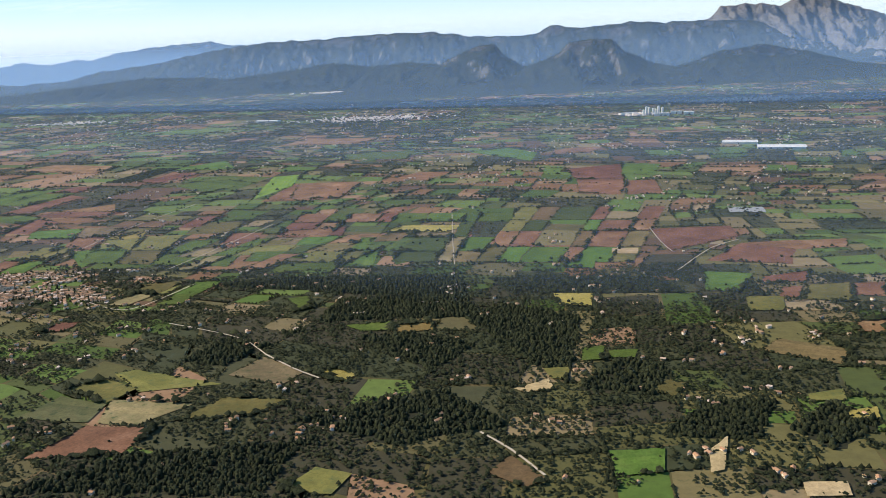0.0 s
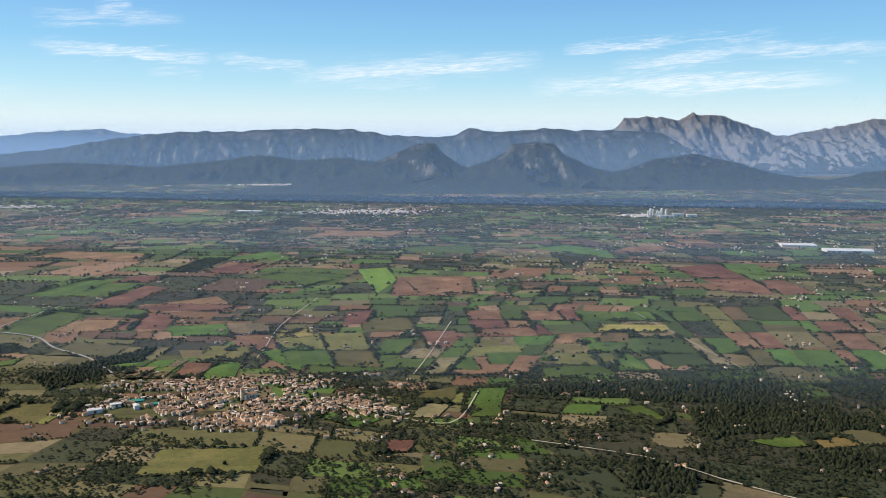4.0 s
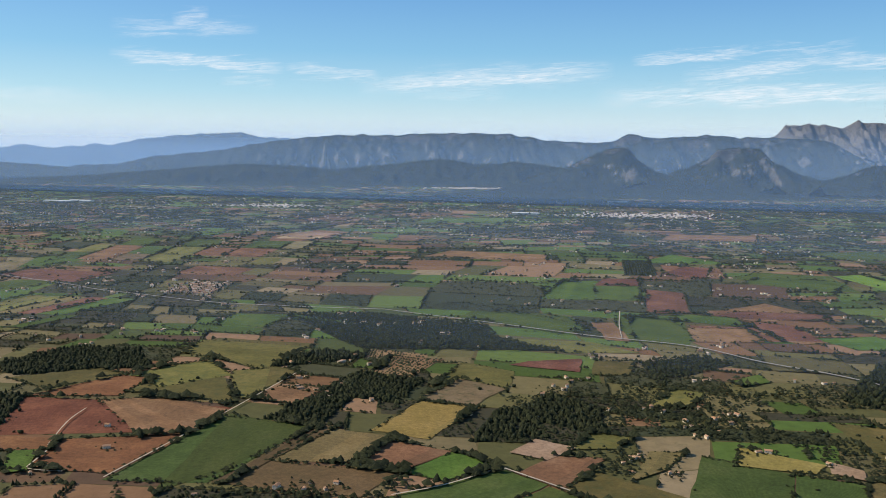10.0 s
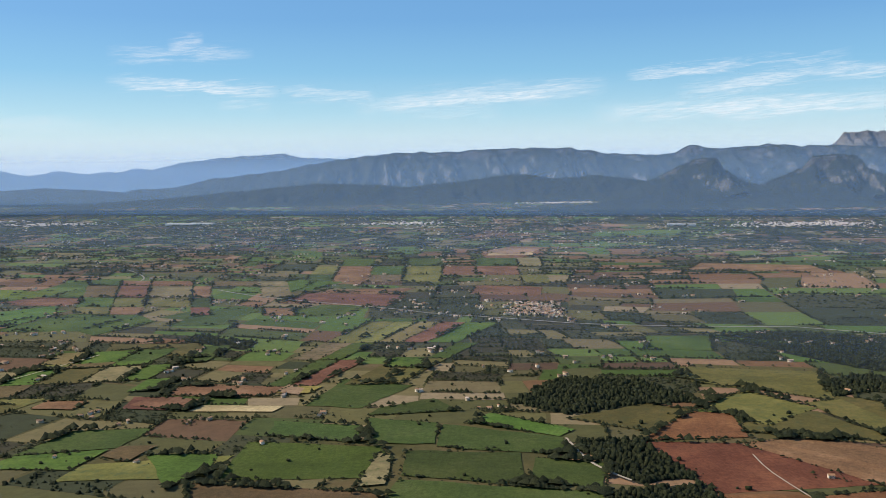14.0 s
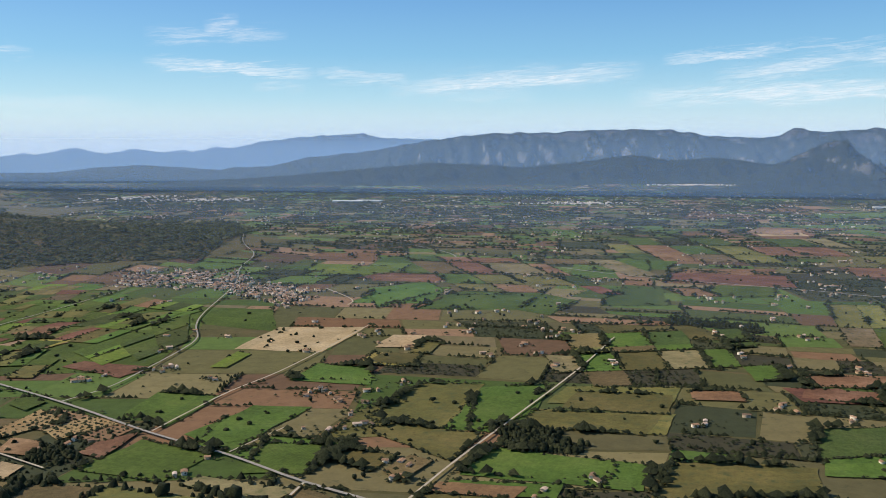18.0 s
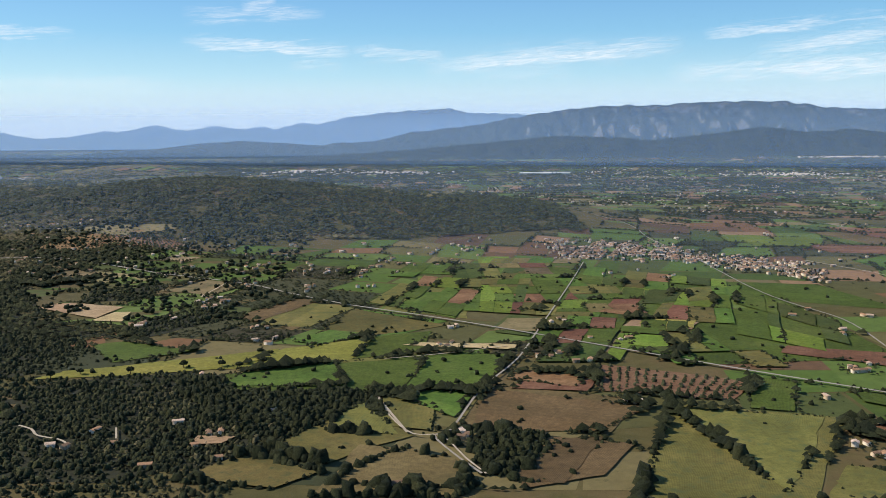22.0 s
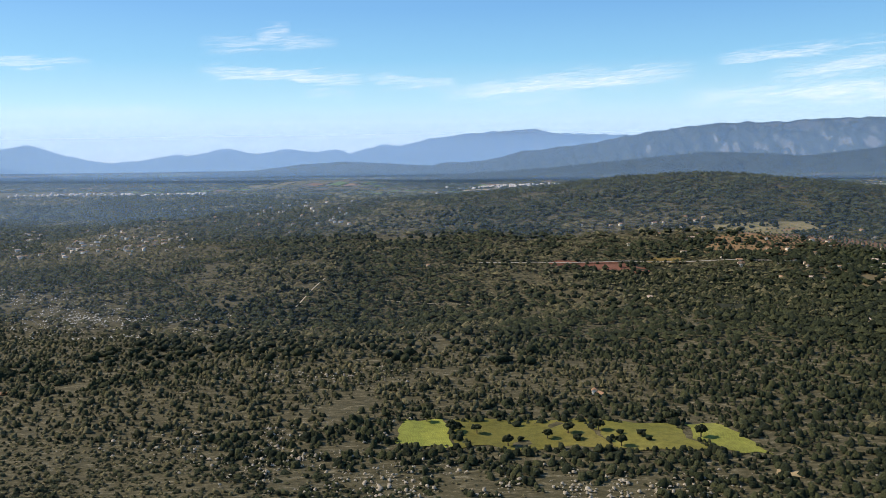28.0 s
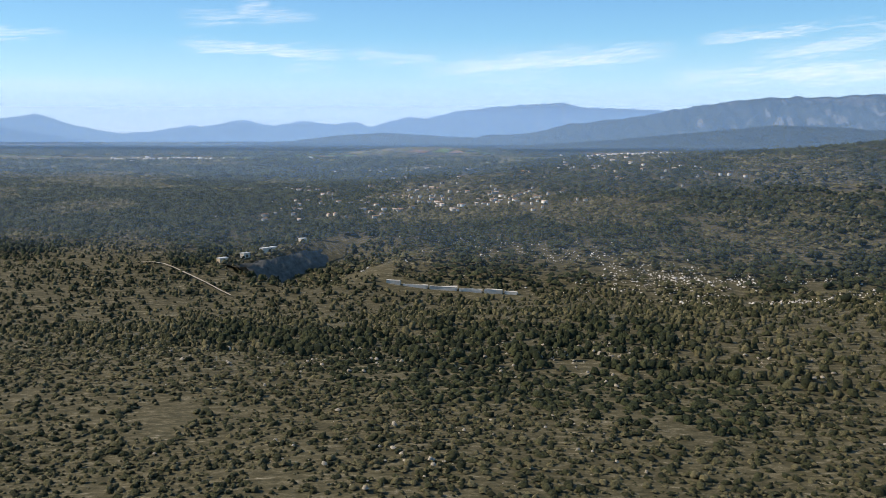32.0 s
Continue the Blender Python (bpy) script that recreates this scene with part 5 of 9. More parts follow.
field("g", -24.0, 316.1, -11.7, 317.4, -22.6, 297.4, -33.6, 298.5)
field("r", -101.0, 363.3, -89.5, 367.5, -95.3, 343.6, -104.2, 342.5)
field("r", -20.7, 367.5, -8.8, 368.8, -20.7, 346.6, -32.1, 342.8)
field("r", -58.2, 327.3, -39.6, 329.9, -42.0, 317.7, -60.7, 319.4)
field("y", -15.1, 329.5, 9.6, 325.5, 1.4, 313.8, -20.9, 318.2)
field("g", -52.2, 275.3, -34.5, 276.4, -33.0, 267.8, -54.4, 264.8)
field("g", -74.4, 258.0, -65.5, 258.5, -70.6, 245.6, -79.4, 244.4)
field("o", -90.2, 257.8, -77.4, 260.7, -82.6, 246.9, -90.3, 249.8)
field("q", -89.3, 247.6, -82.8, 245.6, -87.8, 235.6, -93.9, 236.3)
field("g", -108.2, 246.7, -101.2, 242.8, -102.1, 236.1, -110.7, 236.3)
field("r", -101.0, 221.7, -94.3, 221.6, -96.9, 214.6, -103.4, 214.5)
field("o", -147.5, 224.0, -123.7, 222.7, -127.3, 207.8, -150.6, 210.1)
field("o", -189.9, 248.7, -185.1, 263.4, -174.1, 259.7, -177.2, 245.5)
field("r", -343.4, 599.0, -344.6, 645.9, -308.0, 662.9, -308.9, 622.2)
field("r", -113.7, 624.3, -94.3, 660.0, -41.1, 651.6, -56.6, 616.3)
field("r", -23.0, 450.9, -10.4, 468.3, 7.6, 463.6, -6.5, 441.4)
field("r", 58.8, 518.4, 78.5, 543.1, 99.2, 542.3, 88.2, 517.1)
field("o", -338.5, 337.5, -335.3, 352.1, -305.4, 343.2, -315.1, 319.4)
field("o", -317.7, 293.4, -322.7, 317.6, -313.7, 319.2, -313.5, 293.3)
field("b", -338.0, 296.5, -340.4, 325.5, -327.8, 326.8, -318.3, 289.2)
field("r", -346.4, 294.1, -335.6, 296.1, -318.5, 286.4, -327.4, 261.3)
field("G", -323.8, 242.2, -317.8, 283.1, -300.8, 273.7, -315.5, 251.2)
field("b", -307.9, 255.9, -299.2, 274.3, -285.8, 267.3, -294.0, 254.1)
field("b", -313.8, 245.8, -307.9, 255.9, -285.5, 248.8, -292.7, 239.5)
field("r", -292.5, 253.9, -287.2, 265.7, -276.2, 258.8, -285.7, 250.2)
field("g", -285.6, 249.4, -276.2, 258.8, -269.3, 251.0, -279.4, 244.8)
field("G", -287.8, 239.3, -268.7, 249.5, -262.9, 242.8, -277.6, 229.7)
field("G", -294.4, 234.6, -287.8, 239.3, -278.3, 228.3, -290.8, 229.4)
field("G", -277.5, 229.0, -263.0, 242.0, -256.8, 233.8, -261.5, 225.8)
field("r", -267.2, 247.9, -259.2, 255.7, -250.0, 253.6, -261.1, 240.5)
field("o", -261.1, 239.9, -254.0, 248.2, -241.7, 235.0, -247.9, 226.0)
field("b", -249.6, 242.9, -241.8, 256.7, -235.6, 255.9, -242.1, 247.6)
field("G", -248.1, 224.1, -233.3, 254.0, -221.4, 245.0, -232.3, 222.1)
field("G", -232.1, 222.1, -221.2, 244.9, -211.6, 239.5, -222.7, 220.9)
field("y", -290.1, 271.3, -280.1, 290.8, -268.4, 284.9, -279.8, 265.8)
field("q", -280.2, 292.2, -269.4, 308.0, -260.2, 299.1, -269.6, 286.4)
field("o", -276.4, 301.2, -267.6, 323.8, -255.7, 314.5, -259.5, 300.5)
field("t", -266.4, 257.6, -260.5, 264.7, -254.3, 259.3, -260.8, 253.5)
field("o", -255.4, 258.4, -249.3, 267.9, -242.4, 264.5, -246.9, 258.3)
field("y", -229.2, 248.9, -224.9, 257.9, -213.7, 248.4, -217.5, 244.5)
field("t", -215.1, 244.2, -212.7, 249.8, -209.1, 244.9, -211.1, 240.8)
field("b", -215.2, 232.2, -210.2, 240.7, -200.1, 235.9, -204.9, 228.5)
field("g", -222.1, 221.3, -214.9, 231.7, -203.6, 227.1, -208.9, 219.2)
field("o", -204.0, 227.2, -198.7, 235.7, -188.7, 230.1, -194.7, 220.8)
field("y", -196.3, 218.1, -189.1, 229.4, -183.9, 225.9, -187.7, 216.6)
field("o", -189.3, 250.1, -184.1, 262.2, -170.0, 259.7, -175.0, 245.1)
field("h", -291.6, 328.2, -290.6, 339.9, -275.1, 332.5, -280.9, 309.5)
field("o", -200.7, 271.3, -185.0, 265.4, -194.6, 240.2, -202.9, 250.2)
field("o", -233.1, 283.9, -222.9, 296.8, -217.0, 293.5, -224.5, 282.8)
field("g", -207.8, 302.7, -197.5, 308.7, -198.4, 301.5, -206.1, 298.8)
field("r", -256.1, 320.5, -250.1, 324.1, -236.6, 326.1, -240.4, 312.6)
field("o", -238.5, 310.6, -233.9, 323.8, -223.6, 322.5, -229.5, 309.4)
field("o", -251.7, 350.9, -229.2, 346.4, -218.8, 331.9, -238.8, 333.1)
field("g", -264.6, 386.1, -240.2, 390.0, -223.9, 365.6, -234.6, 356.7)
field("g", -228.7, 416.9, -210.9, 459.9, -200.4, 452.1, -207.2, 414.0)
field("g", -209.3, 414.3, -201.2, 447.6, -183.2, 445.2, -193.9, 412.2)
field("g", -219.4, 348.2, -212.2, 381.1, -192.3, 373.5, -202.5, 340.6)
field("r", -198.9, 389.7, -183.7, 437.8, -171.3, 429.0, -184.7, 387.8)
field("r", -199.9, 344.1, -194.7, 364.4, -177.3, 362.1, -179.8, 343.8)
field("r", -182.4, 382.2, -166.0, 390.8, -137.6, 383.7, -149.1, 372.7)
field("r", -176.7, 355.8, -159.9, 359.8, -148.2, 345.3, -170.9, 340.3)
field("r", -201.2, 447.6, -191.6, 467.2, -177.7, 463.6, -183.2, 445.2)
field("g", -137.4, 454.7, -121.9, 469.8, -93.3, 453.6, -112.4, 428.0)
field("r", -164.7, 475.8, -145.5, 502.2, -133.7, 496.4, -149.0, 464.7)
field("R", -362.5, 298.0, -347.1, 314.8, -339.8, 312.3, -343.1, 297.1)
field("R", -362.5, 297.6, -317.8, 287.8, -323.9, 272.0, -358.9, 272.4)
field("R", -359.0, 271.6, -345.8, 269.2, -346.1, 263.3, -357.4, 263.6)
field("R", -345.5, 269.4, -324.4, 271.0, -332.2, 251.4, -346.6, 254.5)
field("o", -372.0, 313.2, -353.7, 321.3, -346.9, 315.6, -355.9, 299.8)
field("o", -344.7, 317.5, -329.8, 328.6, -321.9, 313.8, -336.5, 303.6)
field("o", -342.7, 300.8, -337.8, 312.0, -322.6, 311.7, -318.2, 290.5)
field("o", -321.2, 316.0, -313.0, 321.7, -306.6, 315.9, -315.6, 294.7)
field("o", -340.3, 342.4, -331.5, 354.5, -303.9, 346.4, -317.1, 319.0)
field("G", -318.9, 281.8, -301.0, 274.2, -316.7, 246.3, -332.9, 248.5)
field("b", -299.9, 274.0, -295.6, 275.4, -313.7, 245.9, -316.1, 246.2)
field("h", -284.8, 330.1, -271.3, 327.7, -281.0, 310.8, -290.2, 314.2)
field("r", -310.9, 302.8, -300.3, 301.1, -305.9, 289.7, -315.1, 292.8)
field("g", -336.4, 373.9, -331.4, 391.2, -313.1, 387.7, -320.5, 368.7)
field("G", -422.4, 329.2, -414.4, 351.0, -399.1, 342.8, -410.6, 325.9)
field("G", -409.8, 320.1, -407.0, 325.3, -395.6, 330.5, -391.5, 321.5)
field("G", -427.8, 309.4, -427.0, 319.0, -410.9, 313.3, -410.9, 303.3)
field("G", -409.3, 303.0, -409.5, 318.3, -396.6, 313.0, -398.7, 300.4)
field("G", -398.6, 299.3, -396.0, 312.2, -375.3, 302.1, -376.2, 292.0)
field("g", -391.1, 313.0, -385.6, 318.8, -371.9, 305.3, -375.8, 302.2)
field("G", -405.1, 285.7, -403.5, 297.7, -384.2, 294.2, -386.7, 279.5)
field("G", -385.8, 280.2, -382.2, 291.3, -371.1, 286.6, -375.0, 276.0)
field("g", -433.3, 287.0, -430.6, 306.3, -406.9, 300.6, -407.3, 284.6)
field("q", -411.6, 281.2, -408.3, 296.8, -406.0, 294.9, -407.3, 281.9)
field("g", -440.2, 284.0, -446.8, 301.0, -434.7, 300.1, -435.1, 292.4)
field("b", -433.7, 267.3, -437.5, 286.3, -408.0, 278.6, -410.8, 263.7)
field("G", -410.7, 263.3, -405.4, 284.4, -375.1, 274.7, -377.3, 262.2)
field("o", -392.4, 256.5, -391.7, 262.1, -377.4, 260.8, -366.3, 253.0)
field("o", -417.5, 259.9, -415.8, 263.4, -405.4, 260.0, -400.5, 257.6)
field("g", -352.5, 262.9, -347.3, 263.5, -346.1, 253.3, -349.2, 252.2)
field("t", -429.2, 341.0, -426.7, 346.9, -423.2, 342.6, -424.0, 337.1)
field("r", -452.0, 341.2, -449.7, 351.4, -434.4, 347.1, -434.3, 336.8)
field("r", -458.5, 331.3, -458.6, 340.8, -448.3, 339.1, -447.2, 328.6)
field("g", -404.8, 361.6, -402.9, 372.7, -394.7, 371.2, -394.8, 359.2)
field("o", -477.5, 386.1, -479.6, 402.0, -455.1, 399.1, -450.1, 381.2)
field("r", -369.1, 481.4, -363.5, 505.0, -338.7, 495.8, -343.6, 472.6)
field("r", -261.8, 541.3, -245.6, 566.9, -198.5, 549.0, -204.9, 519.9)
field("r", -437.8, 474.1, -431.3, 495.0, -393.1, 483.6, -401.3, 457.0)
field("t", -341.9, 625.6, -332.0, 663.9, -309.2, 657.1, -316.9, 624.9)
field("r", -536.0, 479.1, -535.6, 491.8, -510.7, 491.9, -513.8, 473.7)
field("g", -533.8, 428.2, -536.9, 463.7, -517.7, 476.1, -513.0, 458.5)
field("g", -515.9, 447.6, -494.9, 470.4, -475.3, 437.4, -488.0, 414.9)
field("l", -553.6, 492.9, -553.8, 512.8, -528.4, 511.8, -530.6, 492.1)
field("g", -526.9, 495.0, -520.7, 525.1, -498.6, 511.4, -500.7, 489.6)
field("g", -457.4, 497.9, -446.3, 530.9, -426.0, 540.9, -436.5, 498.3)
field("G", -471.3, 427.8, -463.9, 447.6, -444.1, 458.7, -451.7, 427.6)
field("r", -440.8, 470.8, -426.7, 495.5, -393.5, 491.3, -407.2, 458.6)
field("g", -440.4, 442.2, -424.2, 464.6, -407.2, 458.6, -416.9, 439.0)
field("g", -606.7, 424.1, -602.9, 437.2, -562.1, 428.3, -557.4, 398.2)
field("g", -548.5, 351.4, -545.0, 364.1, -533.9, 361.3, -533.5, 347.6)
field("g", -558.9, 313.1, -556.6, 329.4, -544.6, 330.8, -549.8, 318.4)
field("g", -549.9, 302.9, -548.8, 315.5, -538.8, 313.8, -540.9, 302.0)
field("o", -534.9, 366.4, -531.4, 374.5, -523.6, 371.5, -524.6, 361.1)
field("g", -517.8, 318.3, -515.2, 337.2, -500.9, 340.7, -506.6, 328.0)
field("o", -539.6, 316.6, -535.3, 332.3, -515.6, 341.0, -517.9, 318.9)
field("r", -477.4, 333.6, -476.0, 340.0, -467.2, 338.6, -468.4, 332.2)
field("o", -508.9, 320.1, -506.6, 329.7, -483.3, 325.7, -488.0, 315.1)
field("o", -500.8, 331.3, -496.7, 340.6, -480.1, 337.4, -484.3, 325.7)
field("G", -469.7, 303.9, -463.9, 317.3, -449.1, 316.9, -453.1, 305.4)
field("g", -472.0, 297.0, -469.0, 303.4, -454.2, 304.7, -457.7, 294.4)
field("r", -453.8, 342.7, -450.4, 349.1, -437.3, 347.4, -440.8, 339.1)
field("r", -440.8, 339.1, -436.1, 347.4, -426.9, 345.0, -430.5, 337.7)
field("y", -428.9, 340.0, -426.3, 345.0, -419.0, 344.8, -422.1, 338.3)
field("t", -444.9, 327.4, -442.9, 331.6, -426.3, 329.3, -428.2, 325.2)
field("r", -457.8, 333.8, -454.7, 339.5, -442.2, 336.4, -445.7, 328.1)
field("g", -521.1, 300.9, -516.0, 311.0, -493.9, 302.8, -497.3, 293.2)
field("o", -497.3, 290.8, -490.5, 304.1, -471.3, 300.4, -475.8, 290.1)
field("g", -523.7, 294.5, -522.2, 298.7, -507.3, 296.0, -509.1, 291.2)
field("o", -458.6, 289.5, -456.0, 296.9, -432.0, 299.1, -435.2, 288.7)
field("b", -454.6, 301.0, -452.5, 305.9, -446.0, 305.7, -449.3, 297.4)
field("t", -343.4, 642.2, -326.3, 669.4, -304.1, 659.7, -323.0, 627.5)
field("g", -614.7, 358.1, -602.7, 394.7, -576.7, 408.6, -577.8, 361.2)
field("g", -647.3, 402.0, -641.7, 437.4, -597.4, 438.0, -599.4, 397.4)
field("l", -619.3, 370.9, -618.4, 379.3, -610.5, 376.0, -611.1, 367.8)
field("l", -643.2, 404.8, -641.5, 411.3, -631.7, 410.4, -629.9, 400.4)
field("l", -606.8, 422.6, -605.6, 432.0, -597.8, 430.5, -599.2, 420.3)
field("l", -642.3, 439.1, -640.0, 469.4, -633.1, 469.4, -629.7, 440.6)
field("l", -559.6, 501.2, -557.4, 516.9, -541.0, 514.8, -544.0, 497.3)
field("r", -595.7, 365.1, -593.2, 369.5, -578.0, 363.4, -581.4, 355.2)
field("g", -618.9, 380.9, -617.9, 385.6, -611.4, 383.9, -612.2, 378.2)
field("g", -573.7, 331.7, -571.3, 344.7, -559.6, 341.2, -564.9, 323.2)
field("g", -561.5, 319.6, -553.2, 334.7, -543.1, 333.8, -553.0, 311.6)
field("g", -552.3, 310.4, -547.5, 318.4, -535.4, 315.0, -541.8, 301.3)
field("g", -572.5, 305.6, -567.2, 318.2, -555.4, 310.7, -559.4, 299.8)
field("r", -574.7, 312.2, -573.6, 316.8, -568.2, 321.4, -570.7, 309.6)
field("h", -587.6, 325.6, -586.4, 335.8, -569.2, 324.1, -572.8, 316.7)
field("r", -593.7, 311.4, -590.9, 319.4, -586.4, 313.1, -589.6, 308.5)
field("r", -601.1, 324.0, -600.1, 329.4, -591.5, 325.9, -595.2, 320.5)
field("r", -586.8, 313.1, -586.9, 319.8, -580.9, 317.3, -581.5, 311.6)
field("t", -584.7, 304.5, -583.8, 309.1, -579.9, 307.2, -580.7, 302.3)
field("g", -611.0, 336.3, -606.1, 351.4, -600.3, 348.3, -605.9, 334.4)
field("g", -595.1, 338.2, -594.2, 342.4, -588.8, 339.3, -590.6, 334.0)
field("o", -617.3, 309.0, -622.2, 337.3, -603.2, 332.6, -610.3, 319.7)
field("o", -611.7, 294.2, -611.1, 311.7, -595.2, 311.5, -600.2, 301.9)
field("b", -596.7, 300.7, -593.7, 311.4, -583.4, 309.1, -589.6, 298.4)
field("b", -581.2, 286.9, -576.3, 301.0, -567.7, 298.5, -570.7, 286.2)
field("b", -593.6, 289.8, -588.9, 301.0, -577.9, 302.1, -581.6, 292.0)
field("b", -545.7, 284.4, -541.4, 297.5, -530.2, 288.3, -527.6, 283.1)
field("o", -570.7, 286.2, -566.4, 299.4, -545.3, 291.0, -546.9, 284.5)
field("q", -557.3, 299.6, -555.1, 302.3, -541.6, 296.6, -545.3, 291.0)
field("o", -533.8, 326.9, -524.0, 348.1, -512.0, 347.0, -522.0, 320.3)
field("g", -522.0, 320.3, -512.8, 344.4, -500.0, 346.0, -515.0, 318.4)
field("o", -534.1, 321.3, -528.8, 323.6, -515.8, 317.2, -521.7, 305.9)
field("o", -539.4, 308.3, -535.7, 311.4, -529.0, 308.6, -532.4, 302.5)
field("b", -531.0, 302.4, -527.1, 308.5, -524.0, 306.0, -528.5, 298.4)
field("g", -520.6, 301.6, -514.8, 312.1, -498.1, 304.1, -501.7, 296.4)
field("o", -527.9, 290.5, -525.6, 294.5, -505.4, 289.7, -508.7, 283.8)
field("r", -525.4, 294.9, -523.7, 298.0, -512.0, 295.3, -514.4, 291.7)
field("r", -520.1, 286.1, -517.6, 287.4, -507.9, 285.2, -509.7, 281.9)
field("o", -510.2, 322.1, -505.1, 330.6, -485.5, 325.9, -491.3, 315.2)
field("o", -502.9, 333.7, -497.8, 343.9, -476.6, 342.0, -482.1, 331.9)
field("g", -549.1, 352.3, -544.8, 365.0, -534.1, 361.7, -532.7, 350.9)
field("t", -533.2, 379.2, -529.2, 392.4, -521.6, 391.7, -524.8, 378.4)
field("o", -525.6, 373.1, -522.9, 383.9, -518.2, 383.4, -521.4, 371.7)
field("y", -537.0, 364.3, -533.2, 374.9, -523.1, 371.8, -526.5, 361.0)
field("t", -563.9, 379.4, -557.5, 403.2, -535.9, 402.3, -545.0, 375.0)
field("l", -565.9, 362.3, -562.7, 376.6, -559.2, 373.7, -562.6, 362.0)
field("r", -542.9, 484.9, -532.4, 497.0, -505.9, 491.4, -514.1, 476.7)
field("g", -541.2, 437.1, -531.7, 466.6, -510.8, 464.7, -519.4, 434.9)
field("g", -523.9, 426.5, -512.1, 448.6, -483.0, 450.7, -495.7, 423.5)
field("G", -476.5, 444.8, -466.3, 459.9, -444.4, 457.4, -455.2, 432.6)
field("r", -441.2, 475.4, -423.1, 501.7, -388.3, 502.0, -408.7, 465.1)
field("g", -454.4, 505.3, -438.8, 538.1, -415.2, 529.7, -428.9, 502.4)
field("r", -347.4, 639.7, -319.4, 678.5, -297.6, 666.6, -318.8, 628.2)
field("g", -684.2, 349.2, -682.8, 356.8, -669.0, 363.4, -666.4, 348.8)
field("o", -687.0, 358.0, -672.0, 373.7, -652.6, 381.8, -661.1, 363.0)
field("o", -686.4, 390.0, -685.1, 414.1, -669.3, 407.1, -676.2, 387.9)
field("g", -674.0, 380.5, -667.4, 404.0, -649.7, 391.8, -659.8, 379.8)
field("o", -663.6, 403.8, -660.7, 430.1, -643.6, 425.7, -646.5, 394.3)
field("b", -648.7, 328.9, -645.6, 346.3, -624.1, 337.4, -633.8, 327.4)
field("b", -644.6, 310.7, -639.6, 325.9, -629.1, 323.3, -635.3, 313.8)
field("o", -633.8, 305.6, -620.8, 339.5, -600.7, 331.8, -615.4, 306.5)
field("r", -642.2, 351.6, -639.0, 355.8, -629.6, 353.3, -632.8, 346.4)
field("h", -630.1, 344.8, -628.0, 359.6, -605.6, 348.3, -612.5, 339.7)
field("r", -602.6, 325.6, -600.1, 330.8, -590.5, 325.1, -591.7, 319.8)
field("o", -614.8, 306.1, -607.8, 315.6, -594.7, 311.5, -597.1, 305.2)
field("r", -593.3, 314.1, -590.6, 318.8, -585.4, 313.8, -588.2, 309.6)
field("h", -591.5, 321.9, -588.2, 334.6, -581.7, 328.2, -588.9, 319.7)
field("h", -584.0, 323.7, -578.6, 330.5, -573.0, 325.5, -579.6, 318.4)
field("l", -619.1, 371.1, -617.8, 379.1, -611.4, 377.4, -613.1, 368.7)
field("l", -656.5, 429.9, -656.7, 441.1, -650.5, 438.6, -652.1, 428.3)
field("l", -642.6, 448.7, -637.7, 469.5, -631.1, 469.7, -633.7, 452.6)
field("g", -643.9, 402.8, -639.2, 422.0, -629.7, 421.5, -634.1, 402.3)
field("q", -641.9, 383.7, -638.3, 393.9, -631.3, 393.5, -633.0, 381.8)
field("b", -665.9, 309.8, -661.9, 324.5, -649.7, 319.0, -650.6, 309.3)
field("o", -659.5, 331.2, -660.5, 343.1, -653.4, 341.4, -653.5, 328.7)
field("o", -666.5, 329.2, -665.5, 337.8, -661.8, 341.7, -657.8, 327.7)
field("r", -619.5, 398.6, -617.6, 401.4, -613.4, 400.0, -614.9, 395.5)
field("y", -614.1, 387.3, -611.5, 392.5, -602.6, 389.3, -604.4, 383.3)
field("g", -685.9, 355.6, -653.8, 367.5, -657.6, 346.0, -681.6, 345.5)
field("g", -653.5, 367.8, -639.9, 366.2, -646.7, 345.7, -657.4, 346.0)
field("m", -686.4, 359.1, -678.5, 371.0, -663.8, 379.2, -666.7, 363.4)
field("g", -663.8, 379.2, -653.3, 383.7, -654.8, 369.2, -666.3, 363.8)
field("m", -714.1, 353.9, -711.1, 358.5, -679.4, 371.0, -679.8, 359.3)
field("g", -712.8, 375.5, -707.6, 377.5, -693.0, 370.6, -705.3, 363.5)
field("g", -677.9, 376.7, -672.1, 385.2, -663.6, 381.2, -672.9, 373.8)
field("o", -674.2, 383.0, -669.5, 404.8, -649.9, 388.2, -663.7, 380.4)
field("b", -689.5, 398.7, -682.9, 416.7, -670.5, 407.5, -679.0, 385.0)
field("G", -667.9, 410.4, -660.9, 432.7, -658.2, 423.0, -660.5, 405.2)
field("g", -660.5, 405.2, -657.0, 423.1, -642.6, 420.7, -648.6, 394.3)
field("g", -663.5, 446.5, -653.7, 458.5, -645.0, 458.0, -648.6, 444.2)
field("r", -657.4, 429.6, -655.1, 442.2, -651.3, 440.3, -653.7, 428.5)
field("l", -652.5, 427.9, -649.9, 440.4, -644.1, 438.7, -647.2, 425.6)
field("g", -643.0, 444.6, -637.1, 468.3, -628.1, 467.9, -635.4, 441.5)
field("G", -634.5, 449.1, -631.1, 461.0, -625.7, 461.6, -630.0, 447.2)
field("g", -629.4, 438.4, -619.2, 466.5, -609.7, 467.7, -618.9, 437.7)
field("l", -676.7, 445.4, -674.5, 456.3, -672.1, 455.1, -673.9, 445.6)
field("g", -632.1, 391.1, -621.3, 421.8, -604.8, 419.5, -618.1, 387.1)
field("g", -644.0, 405.9, -640.2, 417.7, -625.7, 415.4, -630.1, 401.1)
field("G", -641.9, 381.9, -637.6, 395.7, -631.3, 393.5, -635.9, 378.8)
